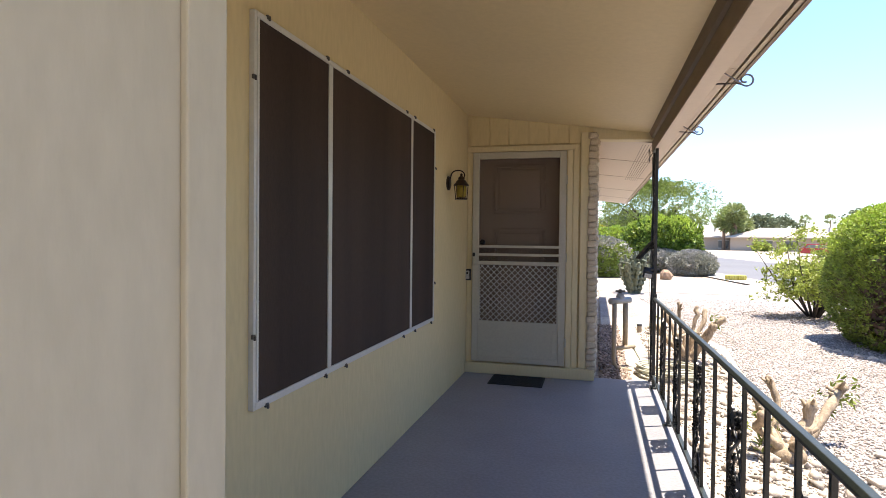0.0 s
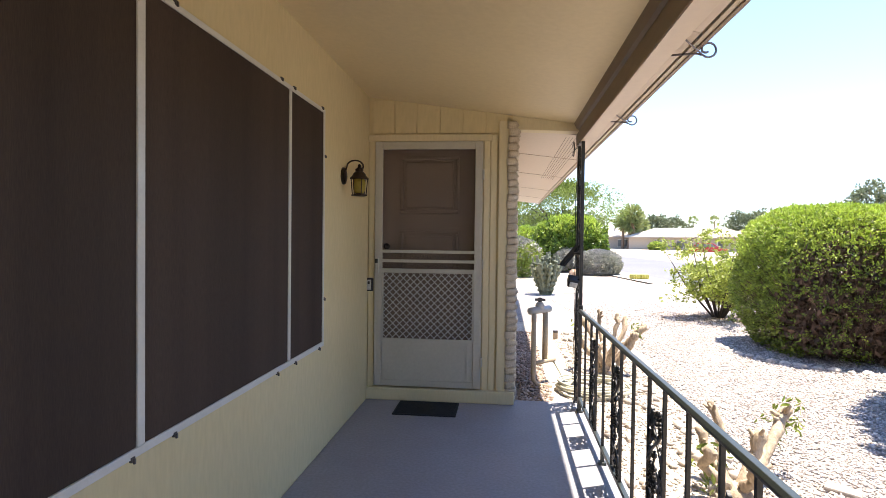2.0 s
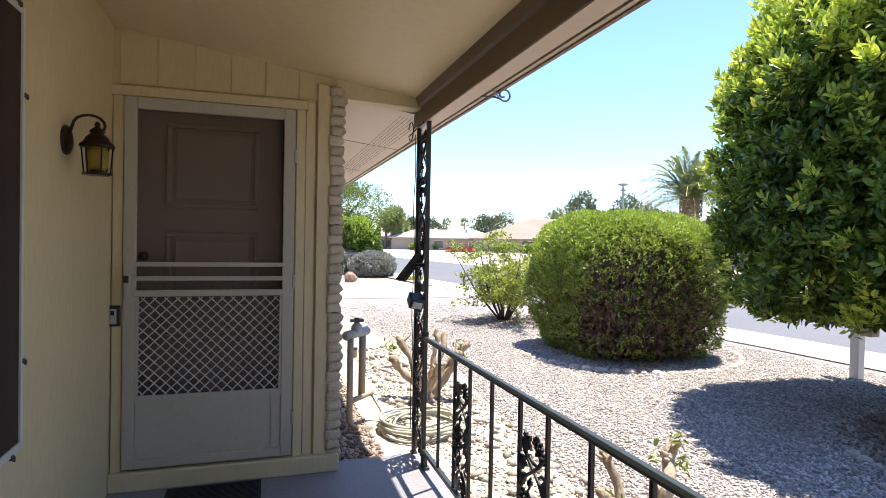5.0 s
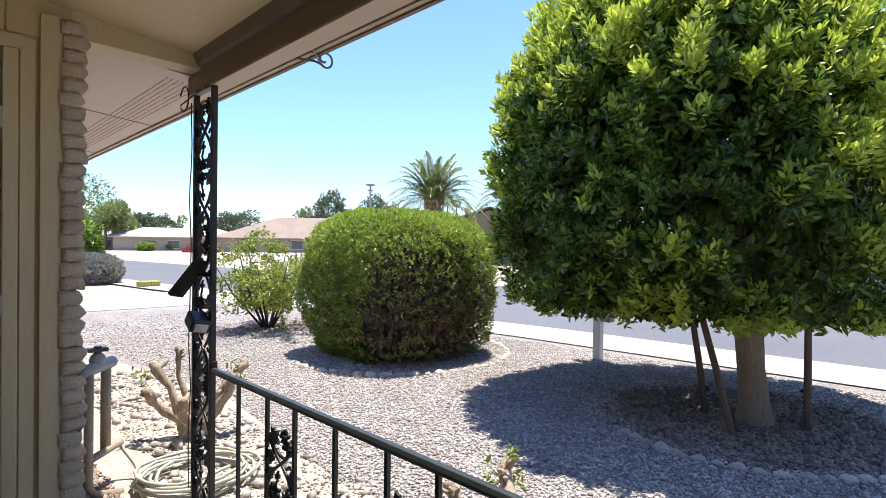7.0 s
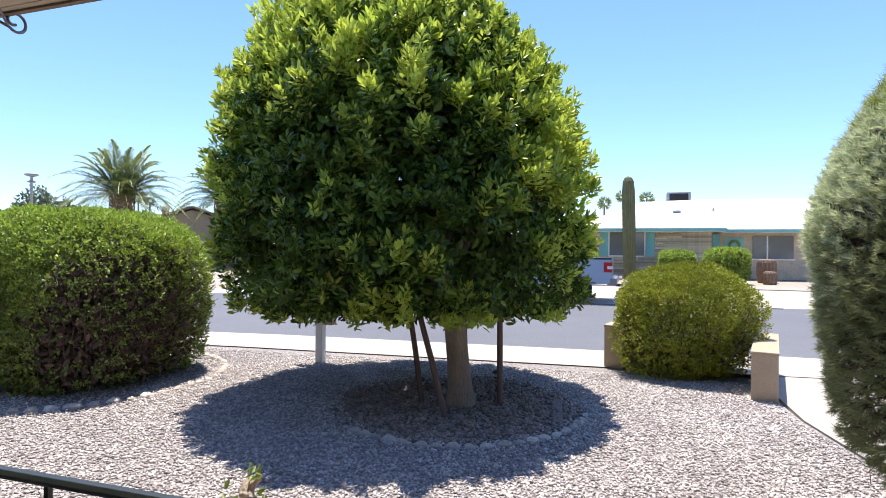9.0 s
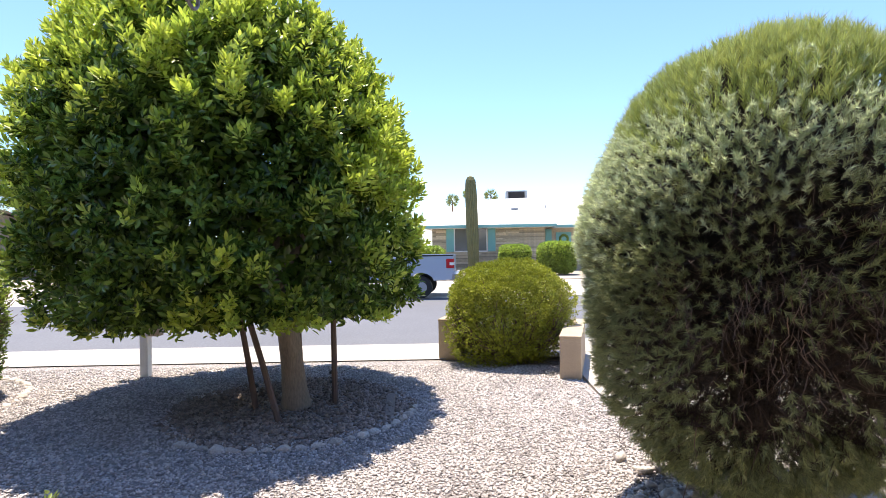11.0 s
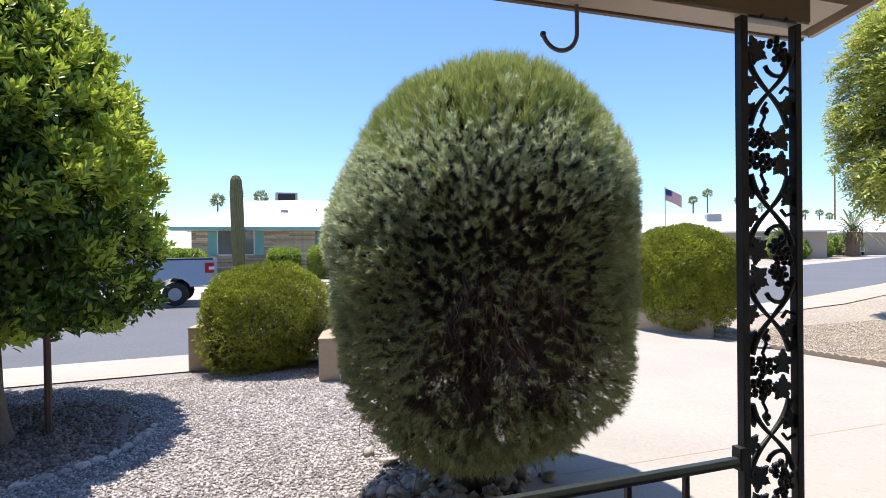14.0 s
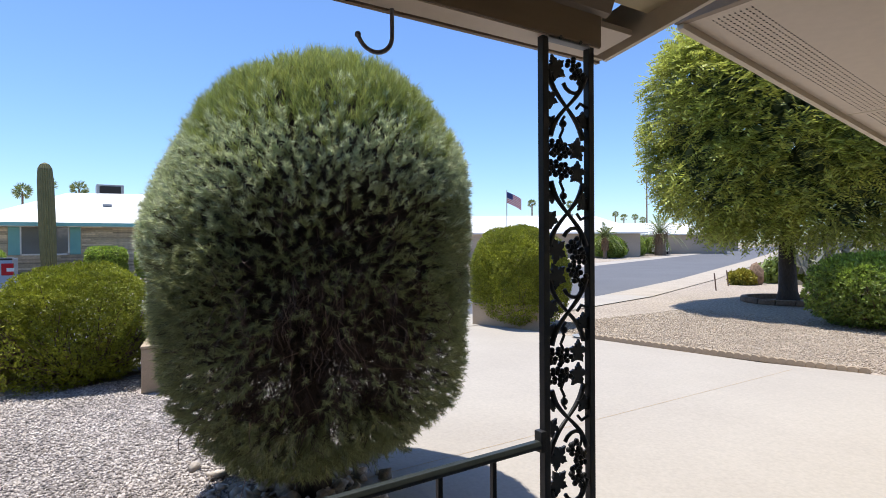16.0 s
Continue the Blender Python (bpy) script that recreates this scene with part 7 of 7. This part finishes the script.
# scalloped edging along the driveway
edge = thing("scalloped_edging", (2.1, -5.5, GZ), "scalloped concrete edging along the driveway", "edging")
sc = Shape()
pts = [(-0.075, 0.0), (0.075, 0.0), (0.075, 0.05)] + [(0.075 * math.cos(a), 0.05 + 0.035 * math.sin(a)) for a in np.linspace(0.3, math.pi - 0.3, 7)] + [(-0.075, 0.05)]
sc.prism(pts, -0.035, 0.035, "y")
scm = mesh_of("scallop", sc, M_STUCCO)
for k in range(36):
    t = k / 35
    x, y = 2.1 + t * 3.55, -5.5 + 0.33 * t ** 0.6 + 0.37 * t
    piece("scallop", scm, edge, pose(x - 2.1, y + 5.5, 0.0, 0, 0, 10) @ Matrix.Diagonal((0.68, 0.8, 0.85, 1)))


def sample_tan(n, r):
    x = r.uniform(0.5, 7.2, n)
    return np.stack([x, -5.62 + 0.15 * np.clip(x - 2, 0, 4) - 5.0 * r.beta(1, 1.8, n)], axis=1)


stones("tan_gravel", 30000, sample_tan, (0.009, 0.02), M_TANSTONE, "tan gravel beyond the driveway", 16, GZ - 0.005)
blue = thing("blue_dish", (5.75, -4.72, GZ), "small pale blue dish at the driveway edge", "dish")
under(blue, "dish", Shape().lathe([(0.10, 0.0), (0.16, 0.04), (0.14, 0.05)], (5.75, -4.72, GZ), 14), M_GREY)

# ---- next door and the bend of the street ----
clipped_bush("grey_shrub", "mounded grey lavender bush by the street", (3.85, 24.6, GZ), (3.85, 24.6, 0.32), (1.0, 1.0, 0.58), 2.2, 2400, 0.07, (M_GREYLEAF, M_GREYLEAF), 131, -0.5, 0, 0.06, 6, "shrub", 2.0, 0)
clipped_bush("grey_shrub", "smaller grey bush beside the lavender mound", (2.9, 26.2, GZ), (2.9, 26.2, 0.35), (0.8, 0.8, 0.6), 2.2, 1400, 0.07, (M_GREYLEAF, M_GREYLEAF), 132, -0.5, 0, 0.06, 6, "shrub", 2.0, 0)
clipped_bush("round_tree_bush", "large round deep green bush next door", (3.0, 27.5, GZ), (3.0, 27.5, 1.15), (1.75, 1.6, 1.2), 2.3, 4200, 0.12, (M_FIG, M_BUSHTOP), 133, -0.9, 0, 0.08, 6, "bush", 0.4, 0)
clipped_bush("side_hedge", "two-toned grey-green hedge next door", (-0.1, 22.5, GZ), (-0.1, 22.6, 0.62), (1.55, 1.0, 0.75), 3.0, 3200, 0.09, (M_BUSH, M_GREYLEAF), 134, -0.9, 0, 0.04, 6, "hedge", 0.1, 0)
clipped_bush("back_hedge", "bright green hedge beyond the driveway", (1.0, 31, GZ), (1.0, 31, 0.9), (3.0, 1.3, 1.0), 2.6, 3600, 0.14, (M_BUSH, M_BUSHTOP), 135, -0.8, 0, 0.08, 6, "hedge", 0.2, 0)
clipped_bush("yellow_bush", "yellow flowering bush next door", (-0.4, 34, GZ), (-0.4, 34, 1.3), (1.6, 1.2, 0.9), 2.1, 1800, 0.14, (M_YELLOWLEAF, M_YELLOWLEAF), 136, -0.8, 0, 0.12, 5, "bush", 2.0, 0)
leaf_tree("palo_verde", "airy light green tree next door", (3.6, 38, GZ), 1.8, (3.6, 38, 3.3), (3.6, 3.0, 1.8), 6500, 0.15, M_SHRUB, 137, 2.0, 0.14, 0.16, 0.2, 5, 8, 0.3)
ch = thing("clump_cactus", (1.05, 15.5, GZ), "knobbly grey-green many-armed cactus clump", "cactus")
rng = np.random.default_rng(138)
for k in range(30):
    a, r = k * 2.4, 0.068 * math.sqrt(k)
    h = rng.uniform(0.75, 1.18) * (1 - 0.35 * r)
    cx, cy = math.cos(a), math.sin(a)
    pts, rs = [], []
    for i in range(13):
        u = i / 12
        spread = r * (0.3 + 0.95 * u) + 0.015 * math.sin(5 * u + k)
        pts.append((1.08 + spread * cx + rng.normal() * 0.008, 15.5 + spread * cy + rng.normal() * 0.008, GZ + h * u))
        rs.append(0.042 + 0.016 * math.cos(i * 3.14) + (0.0 if i < 12 else -0.03))
    s = Shape().tube(pts, rs, 7)
    for i in range(5):
        p = Vector(pts[int(rng.integers(5, 12))])
        o = Vector((rng.normal(), rng.normal(), 0.5)).normalized() * rng.uniform(0.06, 0.12)
        s.tube([p, p + o * 0.6, p + o], [0.035, 0.042, 0.015], 6)
    under(ch, "stem", s, M_CHOLLA)
for k, (x, y) in enumerate(((4.76, 22.0), (5.06, 22.05))):
    gb = thing("golden_barrel", (x, y, GZ), "small golden barrel cactus by the street", "cactus", "golden barrels")
    ribbed_column(gb, "stem", (x, y, GZ - 0.03), 0.2, 0.22, 14, M_GOLD)
redr = thing("red_rock", (2.6, 21.8, GZ), "reddish boulder next door", "boulder")
me = rock_mesh(9, (0.25, 0.2, 0.22))
me.materials[0] = M_PALMTRUNK
piece("boulder", me, redr, pose(0, 0, 0.1))
# conifers and street lamp behind the roofs
for k, (az, dist, el, w) in enumerate(((58.6, 105, 5.4, 3.6), (54.4, 105, 4.6, 3.2), (52.6, 108, 3.9, 3.0), (66.8, 140, 2.8, 4.5), (68.0, 140, 2.6, 4.0), (61.0, 130, 3.0, 3.0), (73.5, 130, 2.2, 4.0), (75.2, 125, 2.4, 3.5), (83, 75, 2.6, 4), (87, 70, 2.4, 4))):
    a = radians(az)
    x, y = -0.4 + dist * math.cos(a), 2.6 + dist * math.sin(a)
    h = 1.4 + dist * math.tan(radians(el))
    leaf_tree("far_tree", "dark green tree behind the roofs", (x, y, GZ), h * 0.4, (x, y, h * 0.62), (w * 1.08, w * 1.08, h * 0.38), 620, 0.5, M_FARTREE, 150 + k, 1.45, 0.26, 0.3, 0.1, 5, 5)
lamp = thing("light_mast", (46.5, 68.8, GZ), "tall mast with a ring of floodlights", "light mast")
under(lamp, "mast", Shape().tube([(46.5, 68.8, GZ), (46.5, 68.8, 9.5)], 0.14, 8), M_GREY)
under(lamp, "lamp_ring", Shape().lathe([(0.25, 9.3), (0.7, 9.45), (0.7, 9.6), (0.25, 9.55)], (46.5, 68.8, 0), 12), M_GREY)
under(lamp, "lamp_cap", Shape().lathe([(0.25, 8.6), (0.5, 8.7), (0.25, 8.85)], (46.5, 68.8, 0), 10), M_GREY)

# flagpole
fx, fy = 31.0, -24.2
flag = thing("flagpole", (fx, fy, GZ), "flagpole with a striped flag", "flagpole")
under(flag, "pole", Shape().tube([(fx, fy, GZ), (fx, fy, 5.3)], 0.035, 8), M_SILVER)
fd = Vector((-0.55, -0.83, 0)).normalized()


def flag_pt(u, v):
    return Vector((fx, fy, 5.2)) + fd * u * 1.05 + Vector((0, 0, -v * 0.80 - 0.55 * u ** 1.2)) + Vector((0.83, -0.55, 0)) * 0.06 * math.sin(6 * u + v)


for k in range(13):
    s = Shape()
    u0 = 0.42 if k < 7 else 0.0
    for j in range(8):
        a, b = u0 + (1 - u0) * j / 8, u0 + (1 - u0) * (j + 1) / 8
        s.quad(flag_pt(a, k / 13), flag_pt(b, k / 13), flag_pt(b, (k + 1) / 13), flag_pt(a, (k + 1) / 13))
    under(flag, "stripe", s, M_REDFLAG if k % 2 == 0 else M_WHITE)
s = Shape()
for j in range(4):
    a, b = 0.42 * j / 4, 0.42 * (j + 1) / 4
    s.quad(flag_pt(a, 0), flag_pt(b, 0), flag_pt(b, 7 / 13), flag_pt(a, 7 / 13))
under(flag, "canton", s, M_BLUEFLAG, "navy corner of the flag")
# low plants in the far yards
for k, (x, y, h) in enumerate(((39.5, -46.2, 1.0), (41.2, -48.9, 1.0), (45.5, -56.5, 1.2), (44.0, -55.5, 1.1))):
    clipped_bush("far_bush", "rounded green bush in a far front yard", (x, y, GZ), (x, y, h * 0.5), (1.0, 1.0, h * 0.62), 2.4, 700, 0.18, (M_BUSH, M_BUSHTOP), 170 + k, -0.7, 0, 0.06, 5, "bush", 0.3, 0)
for k, (x, y) in enumerate(((26, 89), (28.5, 90), (31, 88), (24, 91), (22, 86), (33, 70), (30, 72))):
    clipped_bush("far_bush", "low green bush before a far house", (x, y, GZ), (x, y, 0.4), (1.1, 1.1, 0.6), 2.3, 400, 0.25, (M_BUSH, M_BUSHTOP), 180 + k, -0.7, 0, 0.08, 5, "bush", 0.3, 0)
